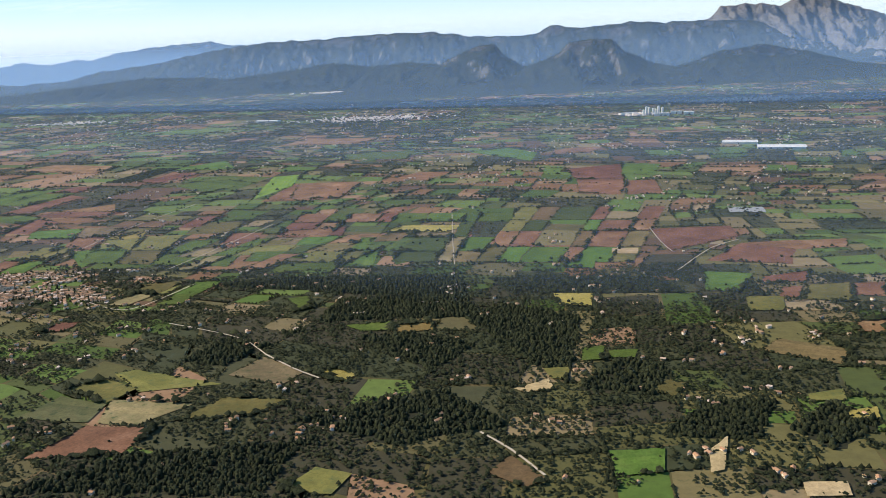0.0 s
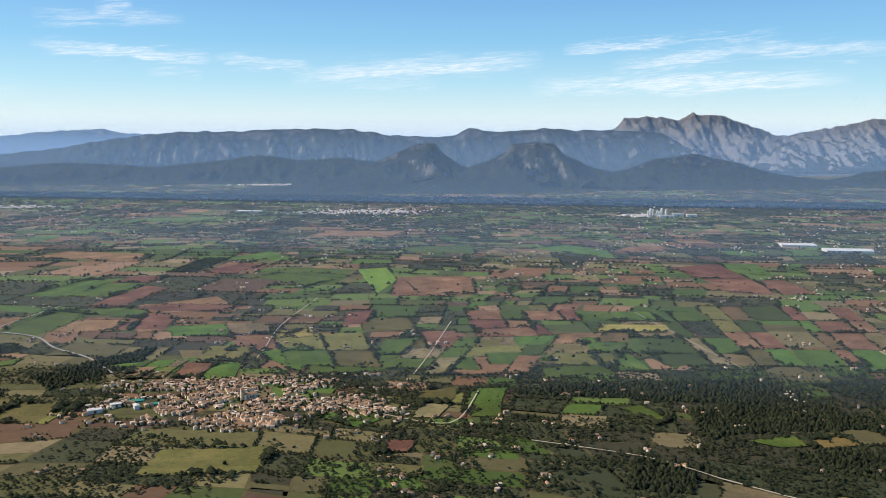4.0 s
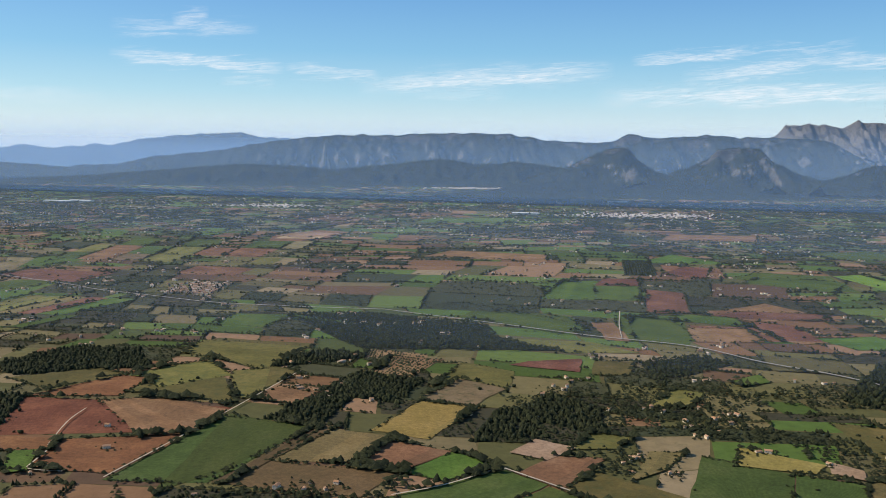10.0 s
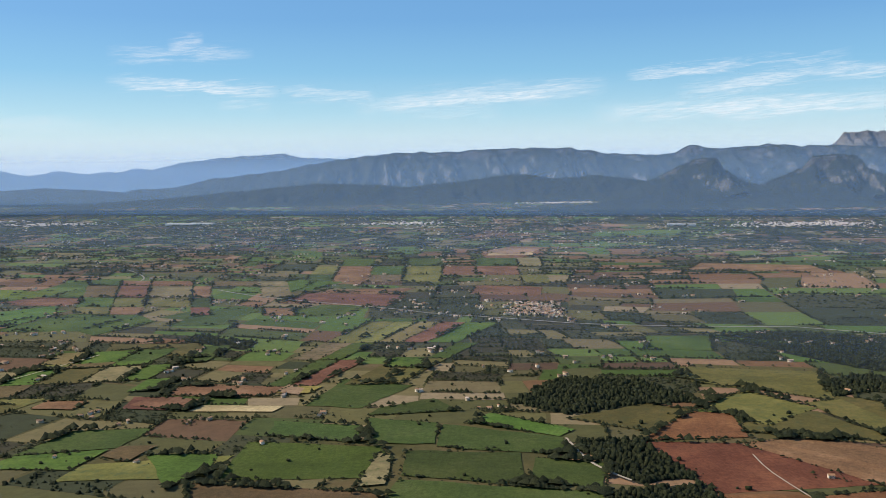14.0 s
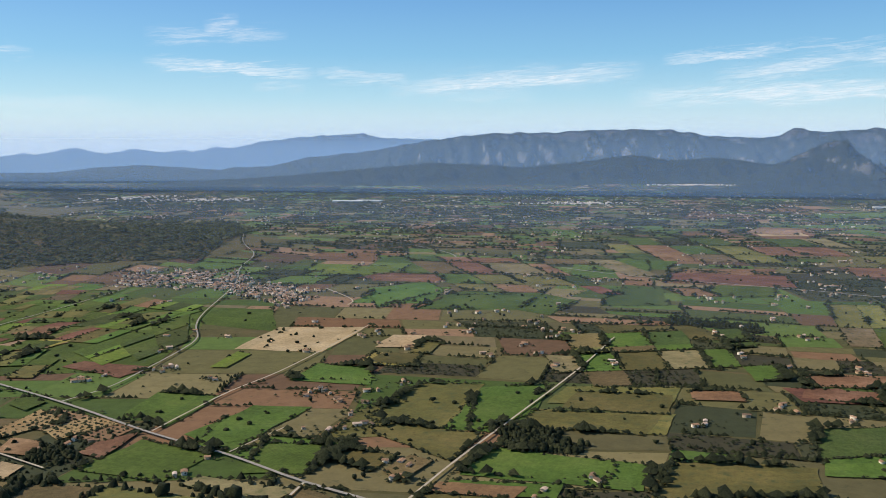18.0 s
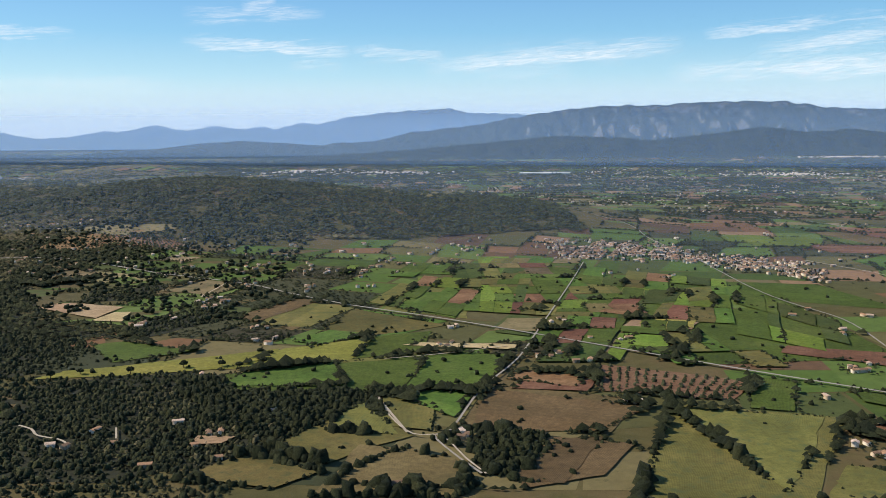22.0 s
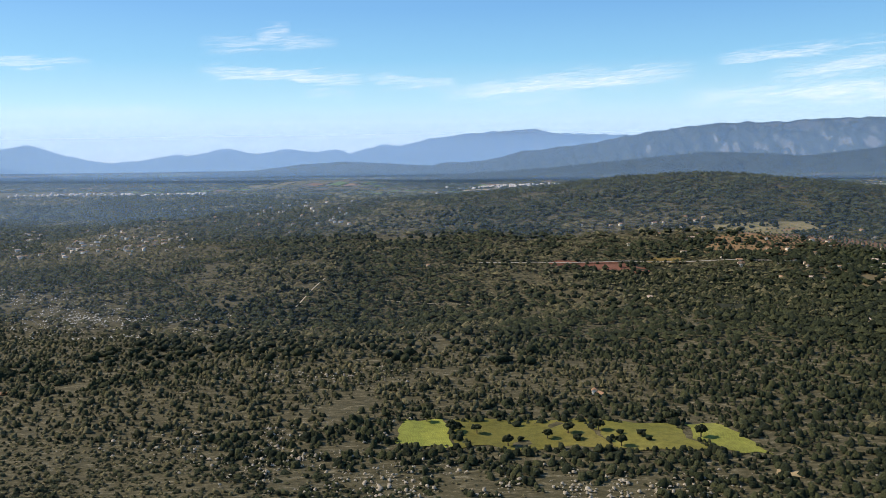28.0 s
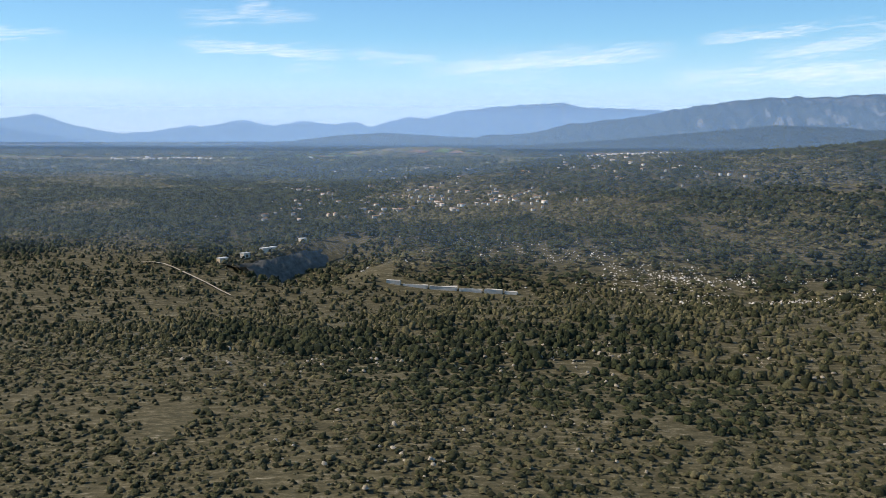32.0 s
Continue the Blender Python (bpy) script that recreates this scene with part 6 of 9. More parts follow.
field("g", -616.2, 391.7, -602.3, 419.6, -586.2, 417.3, -598.1, 392.4)
field("g", -621.9, 370.9, -616.6, 378.6, -606.0, 377.0, -614.3, 360.9)
field("t", -617.9, 384.9, -613.6, 392.8, -602.4, 387.6, -605.1, 382.3)
field("r", -642.3, 346.3, -637.1, 354.4, -628.1, 351.8, -631.7, 344.5)
field("b", -650.8, 329.0, -644.9, 348.3, -624.8, 340.7, -631.8, 327.1)
field("b", -645.3, 313.5, -638.5, 324.8, -632.5, 325.7, -639.7, 311.8)
field("b", -665.2, 313.3, -656.3, 323.7, -648.7, 312.2, -654.5, 310.9)
field("o", -672.8, 323.5, -663.2, 340.0, -655.9, 327.1, -665.9, 318.2)
field("o", -681.0, 314.5, -674.8, 321.9, -665.8, 316.0, -670.4, 311.5)
field("g", -658.8, 343.5, -653.8, 346.1, -647.3, 344.9, -650.7, 333.8)
field("g", -730.5, 341.2, -729.6, 345.2, -720.5, 346.6, -708.5, 336.5)
field("g", -746.6, 377.8, -744.3, 385.2, -738.9, 385.4, -736.3, 374.0)
field("t", -735.9, 407.0, -733.8, 411.8, -729.1, 411.3, -727.9, 402.1)
field("t", -727.4, 402.1, -728.0, 411.3, -718.2, 408.4, -720.4, 397.6)
field("t", -720.4, 395.3, -718.2, 402.7, -714.9, 402.8, -713.9, 394.1)
field("r", -708.1, 315.6, -707.6, 317.7, -703.8, 317.1, -703.4, 314.0)
field("t", -729.0, 326.6, -727.2, 327.8, -721.4, 318.2, -723.0, 316.9)
field("t", -723.0, 317.1, -721.4, 318.2, -718.2, 311.3, -719.5, 311.3)
field("b", -725.1, 311.1, -729.1, 325.8, -721.8, 314.2, -720.4, 311.0)
field("q", -751.5, 438.1, -750.2, 456.3, -720.7, 442.5, -724.8, 435.9)
field("q", -715.4, 426.3, -709.6, 440.1, -697.2, 433.8, -702.4, 420.9)
field("h", -753.7, 479.2, -751.9, 490.5, -730.1, 487.5, -723.8, 479.0)
field("t", -658.2, 372.7, -655.1, 374.3, -638.5, 372.2, -639.6, 368.6)
field("g", -745.3, 375.2, -743.6, 385.8, -735.7, 383.9, -737.4, 372.6)
field("t", -741.3, 363.8, -740.1, 372.0, -737.3, 370.7, -738.2, 363.2)
field("r", -806.1, 478.0, -800.8, 480.6, -784.0, 472.2, -783.1, 458.9)
field("y", -782.6, 472.0, -781.6, 476.3, -774.4, 474.1, -774.1, 470.1)
field("q", -766.8, 499.2, -730.6, 503.4, -732.9, 496.6, -747.1, 488.1)
field("q", -754.1, 437.9, -746.1, 453.9, -735.7, 444.2, -746.1, 433.2)
field("b", -693.1, 396.6, -684.1, 415.9, -676.8, 414.2, -687.5, 392.7)
field("o", -729.1, 342.9, -725.1, 345.3, -713.6, 340.1, -715.9, 335.4)
field("t", -741.4, 350.5, -740.4, 354.5, -737.4, 354.1, -738.2, 349.4)
field("m", -832.4, 365.0, -832.7, 371.3, -827.7, 372.3, -826.3, 364.4)
field("m", -826.7, 372.4, -813.0, 370.4, -811.2, 361.9, -825.2, 363.9)
field("m", -811.9, 369.4, -804.1, 368.9, -802.4, 360.8, -811.1, 361.4)
field("m", -803.2, 369.0, -799.7, 369.6, -797.8, 359.0, -802.2, 361.0)
field("t", -799.0, 354.4, -798.3, 355.4, -796.1, 354.5, -797.0, 352.9)
field("h", -769.4, 478.0, -764.2, 489.5, -737.9, 498.0, -752.4, 469.9)
field("q", -753.1, 456.1, -747.6, 458.6, -733.8, 444.8, -745.8, 432.0)
field("R", -891.9, 354.3, -891.2, 356.1, -885.6, 354.0, -885.9, 351.5)
field("R", -889.1, 372.4, -889.4, 376.7, -887.6, 376.8, -887.4, 372.0)
field("r", -891.3, 393.2, -889.0, 394.2, -888.7, 388.9, -890.7, 387.8)
field("r", -893.5, 385.9, -892.1, 386.3, -892.2, 384.2, -893.6, 384.2)
field("r", -889.3, 377.1, -886.8, 376.9, -887.2, 373.6, -889.4, 372.9)
field("p", -180.7, 474.4, -166.5, 527.1, -152.4, 525.1, -166.8, 472.5)
field("t", -682.2, 327.6, -677.5, 327.1, -678.7, 324.8, -682.4, 324.6)
field("R", -751.6, 320.9, -746.3, 323.3, -744.5, 319.8, -751.0, 318.7)
field("r", -732.7, 358.2, -725.0, 358.4, -723.0, 353.8, -730.5, 352.0)
field("R", -891.9, 393.5, -889.9, 394.0, -889.7, 395.9, -891.6, 395.7)
field("R", -890.2, 388.5, -888.0, 389.0, -887.8, 391.1, -889.9, 390.8)
field("R", -887.3, 393.0, -884.6, 393.4, -884.3, 394.8, -886.8, 394.6)
field("R", -886.4, 386.5, -884.8, 387.1, -884.6, 389.5, -886.1, 389.2)
field("R", -894.0, 384.5, -892.0, 384.9, -891.8, 386.5, -893.7, 386.3)
field("R", -888.9, 380.5, -885.7, 381.0, -885.3, 382.9, -888.4, 382.6)
field("R", -889.5, 374.7, -886.5, 375.2, -886.1, 377.1, -889.0, 376.8)
field("R", -883.4, 383.7, -880.7, 384.0, -880.4, 385.5, -882.9, 385.3)
lay_fields()
road("asphalt", 1.5, (-284.7, 395.9), (-250.1, 370.6), (-227.2, 353.2), (-203.0, 338.6), (-191.8, 320.4), (-178.9, 305.8), (-168.8, 287.1))
road("asphalt", 1.4, (-353.6, 416.8), (-340.2, 409.4), (-312.6, 401.5), (-284.7, 395.9))
road("track", 0.6, (-269.2, 250.1), (-261.1, 240.5), (-254.2, 232.3), (-248.0, 224.9))
road("track", 0.6, (-287.8, 239.3), (-278.8, 243.2), (-269.2, 250.1))
road("track", 0.5, (-294.0, 235.0), (-294.0, 237.3), (-291.6, 238.1))
road("track", 0.5, (-219.4, 348.2), (-214.7, 367.1), (-207.5, 390.9))
road("track", 0.5, (-110.6, 394.9), (-121.8, 354.7), (-126.0, 334.4), (-128.6, 313.4), (-130.7, 298.4))
road("asphalt", 1.3, (-466.9, 507.0), (-444.5, 482.6), (-401.9, 450.8), (-387.9, 438.2), (-371.1, 427.9), (-353.6, 416.8))
road("asphalt", 1.0, (-599.5, 695.3), (-538.1, 609.1), (-508.3, 558.1), (-503.6, 536.7))
road("track", 0.5, (-306.6, 315.9), (-317.8, 286.4), (-326.3, 265.2), (-332.9, 249.2))
road("track", 0.8, (-375.1, 300.3), (-374.4, 288.6), (-372.4, 282.4), (-370.2, 278.2))
road("track", 0.5, (-346.0, 262.2), (-346.3, 256.9), (-345.9, 253.6), (-340.2, 252.1))
road("track", 0.4, (-346.9, 287.6), (-347.8, 278.8), (-346.8, 265.3))
road("asphalt", 1.1, (-670.6, 407.4), (-651.2, 393.3), (-633.1, 378.1), (-607.2, 355.5), (-585.8, 338.0), (-566.5, 320.5), (-553.1, 310.0), (-541.2, 298.8), (-529.0, 289.3), (-525.0, 284.9), (-518.4, 279.0))
road("asphalt", 0.7, (-610.4, 691.7), (-594.2, 575.9), (-583.2, 534.4), (-583.2, 502.8), (-579.5, 469.9), (-579.5, 423.9), (-577.8, 405.2), (-574.6, 391.9), (-574.8, 380.5), (-578.6, 359.1), (-581.4, 347.4), (-586.4, 338.8))
road("track", 0.6, (-478.2, 385.5), (-493.0, 355.7), (-510.0, 324.9), (-521.7, 303.8), (-528.9, 289.5))
road("track", 0.6, (-550.3, 462.7), (-541.1, 441.8), (-541.8, 432.7))
road("track", 0.5, (-566.5, 321.2), (-563.3, 330.8), (-558.6, 343.6), (-552.0, 356.7), (-545.0, 375.0), (-534.9, 404.3))
road("track", 0.4, (-552.9, 310.9), (-548.4, 318.5), (-545.8, 322.8))
road("track", 0.6, (-545.9, 285.0), (-543.0, 292.4), (-541.1, 298.4))
road("track", 0.6, (-589.7, 317.5), (-585.9, 312.6), (-589.2, 308.5), (-594.3, 311.0))
road("track", 0.6, (-585.9, 312.6), (-577.0, 305.9))
road("asphalt", 0.6, (-611.7, 461.1), (-618.7, 436.0), (-629.1, 399.1), (-634.5, 380.0), (-639.7, 362.0), (-646.5, 345.5), (-651.2, 328.6), (-653.3, 326.4), (-651.0, 320.0), (-648.3, 314.3))
road("track", 0.4, (-661.1, 363.0), (-650.0, 366.4), (-640.6, 370.9))
road("track", 0.6, (-660.9, 341.7), (-656.6, 327.6))
road("asphalt", 1.0, (-819.5, 482.4), (-766.8, 467.2), (-744.3, 460.7), (-721.4, 446.2), (-698.6, 433.5), (-682.9, 418.6), (-670.6, 407.4))
road("track", 0.4, (-660.9, 342.3), (-658.9, 333.7), (-655.9, 327.1), (-652.4, 326.3), (-649.9, 319.1), (-647.8, 314.2))
road("track", 0.4, (-719.8, 346.6), (-713.8, 341.1), (-708.5, 336.5))
road("track", 0.5, (-704.5, 417.8), (-701.6, 440.3))
road("track", 0.25, (-844.5, 461.5), (-832.7, 458.4), (-822.4, 453.8))
road("track", 0.4, (-857.2, 456.1), (-855.1, 465.9), (-853.4, 473.0))
road("track", 0.8, (-41.1, 190.4), (-33.2, 180.6), (-27.0, 174.4))
road("track", 0.8, (5.2, 145.0), (10.1, 137.5), (14.6, 128.1))
road("track", 0.6, (-115.4, 255.3), (-101.7, 241.6), (-90.3, 231.9), (-83.2, 233.4), (-74.1, 255.0))
road("track", 0.6, (-70.6, 216.9), (-50.3, 203.3), (-41.1, 190.4))
road("track", 0.35, (4.2, 347.2), (3.4, 288.3), (3.4, 265.4))
road("track", 0.5, (73.2, 305.8), (71.7, 283.7), (71.9, 270.2))
road("track", 0.5, (67.7, 247.8), (85.2, 273.1), (97.5, 283.0))
road("track", 0.5, (-705.9, 332.3), (-703.6, 330.7), (-701.9, 328.4), (-698.7, 326.8), (-697.2, 325.4))
road("track", 0.4, (-693.1, 330.7), (-691.7, 326.7))
road("track", 0.35, (-736.6, 332.7), (-728.9, 332.2))
road("track", 0.4, (-980.2, 456.3), (-976.8, 456.2), (-970.2, 449.8), (-963.5, 442.8))
road("track", 0.45, (-88.2, 273.5), (-80.2, 296.3), (-73.7, 316.8), (-65.9, 341.1))
suburb(95, -945.3, 739.8, -928.3, 787.6, -855.7, 590.9, -851.2, 539.6, -876.5, 532.7)
suburb(52, -940.8, 524.4, -961.4, 606.3, -907.2, 561.7, -894.3, 520.7, -911.5, 504.2)
suburb(44, -957.1, 617.0, -982.1, 744.7, -944.3, 786.9, -902.8, 573.1)
suburb(26, -943.1, 504.2, -993.0, 610.9, -971.4, 605.2, -936.7, 515.3)
suburb(24, -983.3, 506.4, -975.1, 560.7, -949.7, 545.2, -935.7, 506.8, -958.6, 495.5)
suburb(26, -941.9, 532.7, -929.9, 565.7, -904.1, 541.0, -910.1, 513.7)
town(-168.9, 250.2, -152.4, 277.4, -113.9, 270.9, -139.0, 239.4)
town(-139.0, 239.4, -113.9, 270.9, -106.4, 251.5, -127.1, 234.6)
town(-114.8, 250.3, -105.7, 253.6, -92.7, 243.0, -105.7, 236.5)
town(-163.7, 276.1, -126.7, 277.4, -119.5, 271.5, -153.0, 272.5)
town(-362.4, 432.9, -355.7, 456.6, -344.2, 450.1, -347.8, 427.6)
town(-615.7, 469.1, -613.2, 495.4, -582.4, 491.4, -578.9, 464.7)
town(-580.2, 459.8, -577.7, 475.0, -551.4, 457.6, -560.0, 434.5)
wood(-67.5, 252.1, -48.8, 259.2, 5.6, 251.7, 4.9, 228.5)
wood(-29.0, 233.5, 5.0, 231.1, 10.1, 212.7, -32.7, 214.0)
wood(4.4, 213.5, 16.4, 221.6, 33.6, 209.4, 23.2, 166.2)
wood(-72.6, 130.2, -58.6, 141.7, -23.9, 146.2, -31.1, 126.7)
wood(-29.1, 154.0, -1.6, 166.0, 10.5, 148.7, -9.6, 141.5)
wood(25.0, 163.1, 36.8, 177.4, 46.5, 172.9, 39.5, 158.7)
wood(37.2, 141.4, 48.5, 156.3, 61.2, 153.1, 51.6, 137.8)
wood(58.8, 141.5, 71.4, 152.5, 75.5, 142.2, 62.6, 132.5)
wood(-20.1, 199.4, -9.5, 202.1, 7.6, 191.9, -3.9, 175.6)
wood(12.2, 250.6, 60.2, 244.0, 64.5, 224.8, 17.3, 232.0)
wood(-60.0, 189.0, -53.1, 203.6, -41.1, 197.2, -48.7, 184.2)
wood(-314.7, 389.8, -294.2, 392.1, -255.9, 372.5, -252.0, 344.8)
wood(-313.9, 384.9, -251.8, 349.4, -238.7, 334.5, -293.7, 340.3)
wood(-222.9, 322.4, -203.9, 328.5, -198.8, 319.3, -225.2, 302.3)
wood(-301.5, 299.5, -293.3, 313.8, -278.0, 306.5, -285.3, 288.4)
wood(-272.8, 263.9, -264.8, 283.6, -255.2, 282.4, -260.4, 265.8)
wood(-262.4, 279.2, -252.0, 295.6, -243.3, 280.9, -247.2, 265.9)
wood(-189.6, 287.6, -161.0, 317.6, -163.3, 294.3, -181.5, 273.0)
wood(-381.0, 325.7, -366.2, 345.1, -348.0, 340.9, -370.8, 315.1)
wood(-370.8, 315.1, -349.3, 341.1, -342.1, 321.7, -353.8, 320.4)
wood(-374.9, 299.5, -362.4, 298.3, -359.2, 279.0, -369.5, 277.3)
wood(-375.5, 275.5, -360.2, 275.6, -357.5, 263.2, -377.0, 261.1)
wood(-377.4, 261.2, -357.5, 263.2, -349.5, 253.8, -362.6, 252.5)
wood(-294.6, 311.6, -277.4, 306.6, -283.4, 295.3, -302.5, 294.5)
wood(-313.5, 331.1, -300.0, 338.4, -286.0, 330.3, -314.5, 321.0)
wood(-302.5, 294.5, -292.5, 296.7, -299.9, 276.0, -312.0, 279.3)
wood(-460.8, 402.7, -456.6, 410.6, -439.1, 398.6, -441.1, 387.0)
wood(-342.7, 300.8, -337.3, 318.6, -336.7, 314.0, -340.6, 300.4)
wood(-513.8, 314.5, -511.7, 320.2, -503.3, 318.5, -507.2, 307.1)
wood(-525.1, 335.6, -523.2, 343.2, -519.4, 342.3, -520.0, 334.7)
wood(-524.6, 335.5, -520.8, 346.6, -517.7, 344.8, -521.3, 333.6)
wood(-518.8, 304.6, -515.0, 311.7, -511.4, 310.7, -514.4, 304.2)
wood(-513.7, 310.9, -510.2, 315.5, -500.2, 312.2, -503.2, 307.7)
wood(-581.2, 309.4, -580.7, 316.1, -573.3, 313.2, -573.5, 307.7)
wood(-568.8, 294.3, -566.4, 299.4, -560.8, 297.1, -563.4, 289.2)
wood(-691.1, 348.9, -688.6, 355.3, -676.8, 348.3, -672.8, 322.8)
wood(-681.5, 347.0, -655.6, 347.4, -654.9, 337.4, -670.3, 329.3)
wood(-650.0, 317.1, -645.2, 328.3, -639.8, 327.7, -645.1, 313.3)
wood(-642.5, 429.3, -642.0, 440.7, -634.6, 438.1, -635.4, 427.6)
wood(-715.5, 342.1, -705.2, 352.9, -684.7, 356.2, -683.1, 335.3)
wood(-726.6, 332.6, -712.3, 337.9, -683.1, 335.3, -674.7, 323.5)
wood(-683.1, 345.5, -672.4, 348.2, -670.8, 325.2, -683.2, 334.3)
wood(-722.4, 316.9, -726.2, 331.6, -674.6, 324.3, -686.5, 313.1)
wood(-649.5, 327.2, -637.7, 326.5, -645.3, 314.9, -648.7, 314.8)
wood(-669.8, 323.6, -659.6, 343.5, -657.4, 340.1, -663.9, 328.8)
wood(-743.7, 355.0, -720.7, 357.7, -715.7, 371.5, -739.2, 387.6)
wood(-759.3, 387.9, -799.1, 472.4, -731.9, 397.0, -706.0, 379.6)
wood(-802.3, 479.3, -780.0, 474.1, -748.3, 432.1, -769.4, 409.4)
wood(-681.6, 345.5, -663.2, 348.4, -663.3, 343.4, -674.7, 338.6)
pines(-714.9, 349.0, -702.2, 355.6, -690.5, 358.5, -683.9, 354.1, -682.9, 344.7, -689.8, 328.3, -706.3, 331.5, -708.3, 338.7)
pines(-685.6, 344.6, -674.4, 347.5, -659.5, 346.6, -667.9, 328.6, -679.5, 317.2, -693.2, 317.0)
pines(-721.7, 330.9, -707.3, 333.2, -689.8, 328.3, -693.2, 317.0, -719.4, 316.7)
pines(-734.9, 391.0, -715.3, 381.0, -709.5, 362.4, -719.4, 353.9, -731.6, 356.9, -737.6, 373.8)
pines(-765.4, 392.4, -746.4, 386.2, -743.0, 367.0, -747.6, 362.8, -740.8, 345.7, -745.7, 333.8)
pines(-740.7, 360.5, -733.3, 358.3, -729.9, 348.3, -729.8, 337.1, -734.4, 341.0)
pines(-784.3, 380.9, -760.0, 376.2, -746.5, 346.2, -739.1, 331.9, -758.3, 328.3)
pines(-758.3, 328.3, -738.9, 331.1, -733.9, 327.4, -732.4, 316.4, -752.5, 316.6)
pines(-730.8, 335.3, -714.6, 334.6, -716.8, 328.0, -725.9, 327.4)
pines(-801.6, 469.7, -758.4, 459.1, -749.1, 431.5, -737.9, 412.5, -736.8, 391.1, -770.7, 393.3)
pines(-733.0, 429.6, -716.1, 434.6, -715.3, 416.7, -729.0, 412.2)
pines(-714.5, 391.6, -700.6, 408.9, -691.1, 398.8, -706.3, 379.7)
# ---- trees and hedges ----
def icosa():
    p = (1 + 5**0.5) / 2
    v = np.array([(-1, p, 0), (1, p, 0), (-1, -p, 0), (1, -p, 0), (0, -1, p), (0, 1, p), (0, -1, -p), (0, 1, -p), (p, 0, -1), (p, 0, 1), (-p, 0, -1), (-p, 0, 1)], float)
    f = [(0, 11, 5), (0, 5, 1), (0, 1, 7), (0, 7, 10), (0, 10, 11), (1, 5, 9), (5, 11, 4), (11, 10, 2), (10, 7, 6), (7, 1, 8),
         (3, 9, 4), (3, 4, 2), (3, 2, 6), (3, 6, 8), (3, 8, 9), (4, 9, 5), (2, 4, 11), (6, 2, 10), (8, 6, 7), (9, 8, 1)]
    return v / np.linalg.norm(v[0]), np.array(f)


ICO_V, ICO_F = icosa()
OCT_V = np.array([(1, 0, 0), (0, 1, 0), (-1, 0, 0), (0, -1, 0), (0, 0, 1), (0, 0, -0.6)], float)
OCT_F = np.array([(0, 1, 4), (1, 2, 4), (2, 3, 4), (3, 0, 4), (1, 0, 5), (2, 1, 5), (3, 2, 5), (0, 3, 5)])
PENT_V = np.array([(math.cos(k * 1.2566), math.sin(k * 1.2566), -0.6) for k in range(5)] + [(0.62 * math.cos(k * 2.094 + 0.4), 0.62 * math.sin(k * 2.094 + 0.4), 0.75) for k in range(3)], float)
PENT_F = np.array([(0, 1, 5), (1, 2, 6), (1, 6, 5), (2, 3, 6), (3, 7, 6), (3, 4, 7), (4, 0, 7), (0, 5, 7), (5, 6, 7)])


def clumps(name, x, y, r, h, mat, label, category="trees", coarse=False, lift=0.0):
    """Many uneven leaf clumps standing on the land, joined into one object."""
    n = len(x)
    if not n:
        return None
    tv, tf = (OCT_V, OCT_F[:4]) if coarse == "far" else (PENT_V, PENT_F) if coarse else (ICO_V, ICO_F)
    a = rng.uniform(0, 2 * math.pi, n)
    jit = rng.uniform(0.5, 1.35, (n, len(tv), 1))
    v = tv[None] * jit
    v = np.stack([v[..., 0] * np.cos(a)[:, None] - v[..., 1] * np.sin(a)[:, None], v[..., 0] * np.sin(a)[:, None] + v[..., 1] * np.cos(a)[:, None], v[..., 2]], -1)
    v = v * np.stack([r * rng.uniform(0.8, 1.25, n), r * rng.uniform(0.8, 1.25, n), h * 0.55], -1)[:, None]
    v = v + np.stack([x, y, terrain(x, y) + h * 0.48 + lift], -1)[:, None]
    f = tf[None] + (np.arange(n) * len(tv))[:, None, None]
    ob = mesh_ob(name, v.reshape(-1, 3), f.reshape(-1, 3), mat, False)
    return tagged(ob, label, category, kind="stuff")


def depth_of(x, y):
    return 0.32 * x + 0.947 * y


def lumped(x, y, r, h, extra):
    """Adds side lumps to each crown, so that outlines are uneven."""
    xs, ys, rs, hs = [x], [y], [r], [h]
    for _ in range(extra):
        a, d = rng.uniform(0, 6.28, len(x)), r * rng.uniform(0.5, 0.9, len(x))
        xs.append(x + d * np.cos(a)), ys.append(y + d * np.sin(a)), rs.append(r * rng.uniform(0.5, 0.75, len(x))), hs.append(h * rng.uniform(0.5, 0.95, len(x)))
    return np.concatenate(xs), np.concatenate(ys), np.concatenate(rs), np.concatenate(hs)


def scatter(x0, x1, y0, y1, dens):
    n = int((x1 - x0) * (y1 - y0) * dens)
    return rng.uniform(x0, x1, n), rng.uniform(y0, y1, n)


def in_poly(x, y, poly):
    inside = np.zeros(np.shape(x), bool)
    for k in range(len(poly)):
        (ax, ay), (bx, by) = poly[k], poly[(k + 1) % len(poly)]
        if ay != by:
            inside ^= ((ay > y) != (by > y)) & (x < (bx - ax) * (y - ay) / (by - ay) + ax)
    return inside


FOREST_A = [(-677, 300), (-671, 325), (-673, 339), (-683, 345), (-704, 353), (-720, 356), (-713, 376), (-706, 383), (-735, 405), (-745, 420), (-753, 442), (-787, 484), (-807, 489), (-850, 510), (-1350, 560), (-1350, 200), (-677, 200)]
FOREST_B = [(-860, 545), (-773, 538), (-729, 508), (-709, 486), (-659, 493), (-605, 520), (-630, 560), (-660, 640), (-700, 720), (-900, 740), (-1350, 760), (-1350, 520), (-900, 500)]

mark([(-967, 456), (-962, 455), (-945, 479), (-949, 482)], 4)
mark([(-943, 447), (-921, 440), (-920, 444), (-942, 452)], 4)
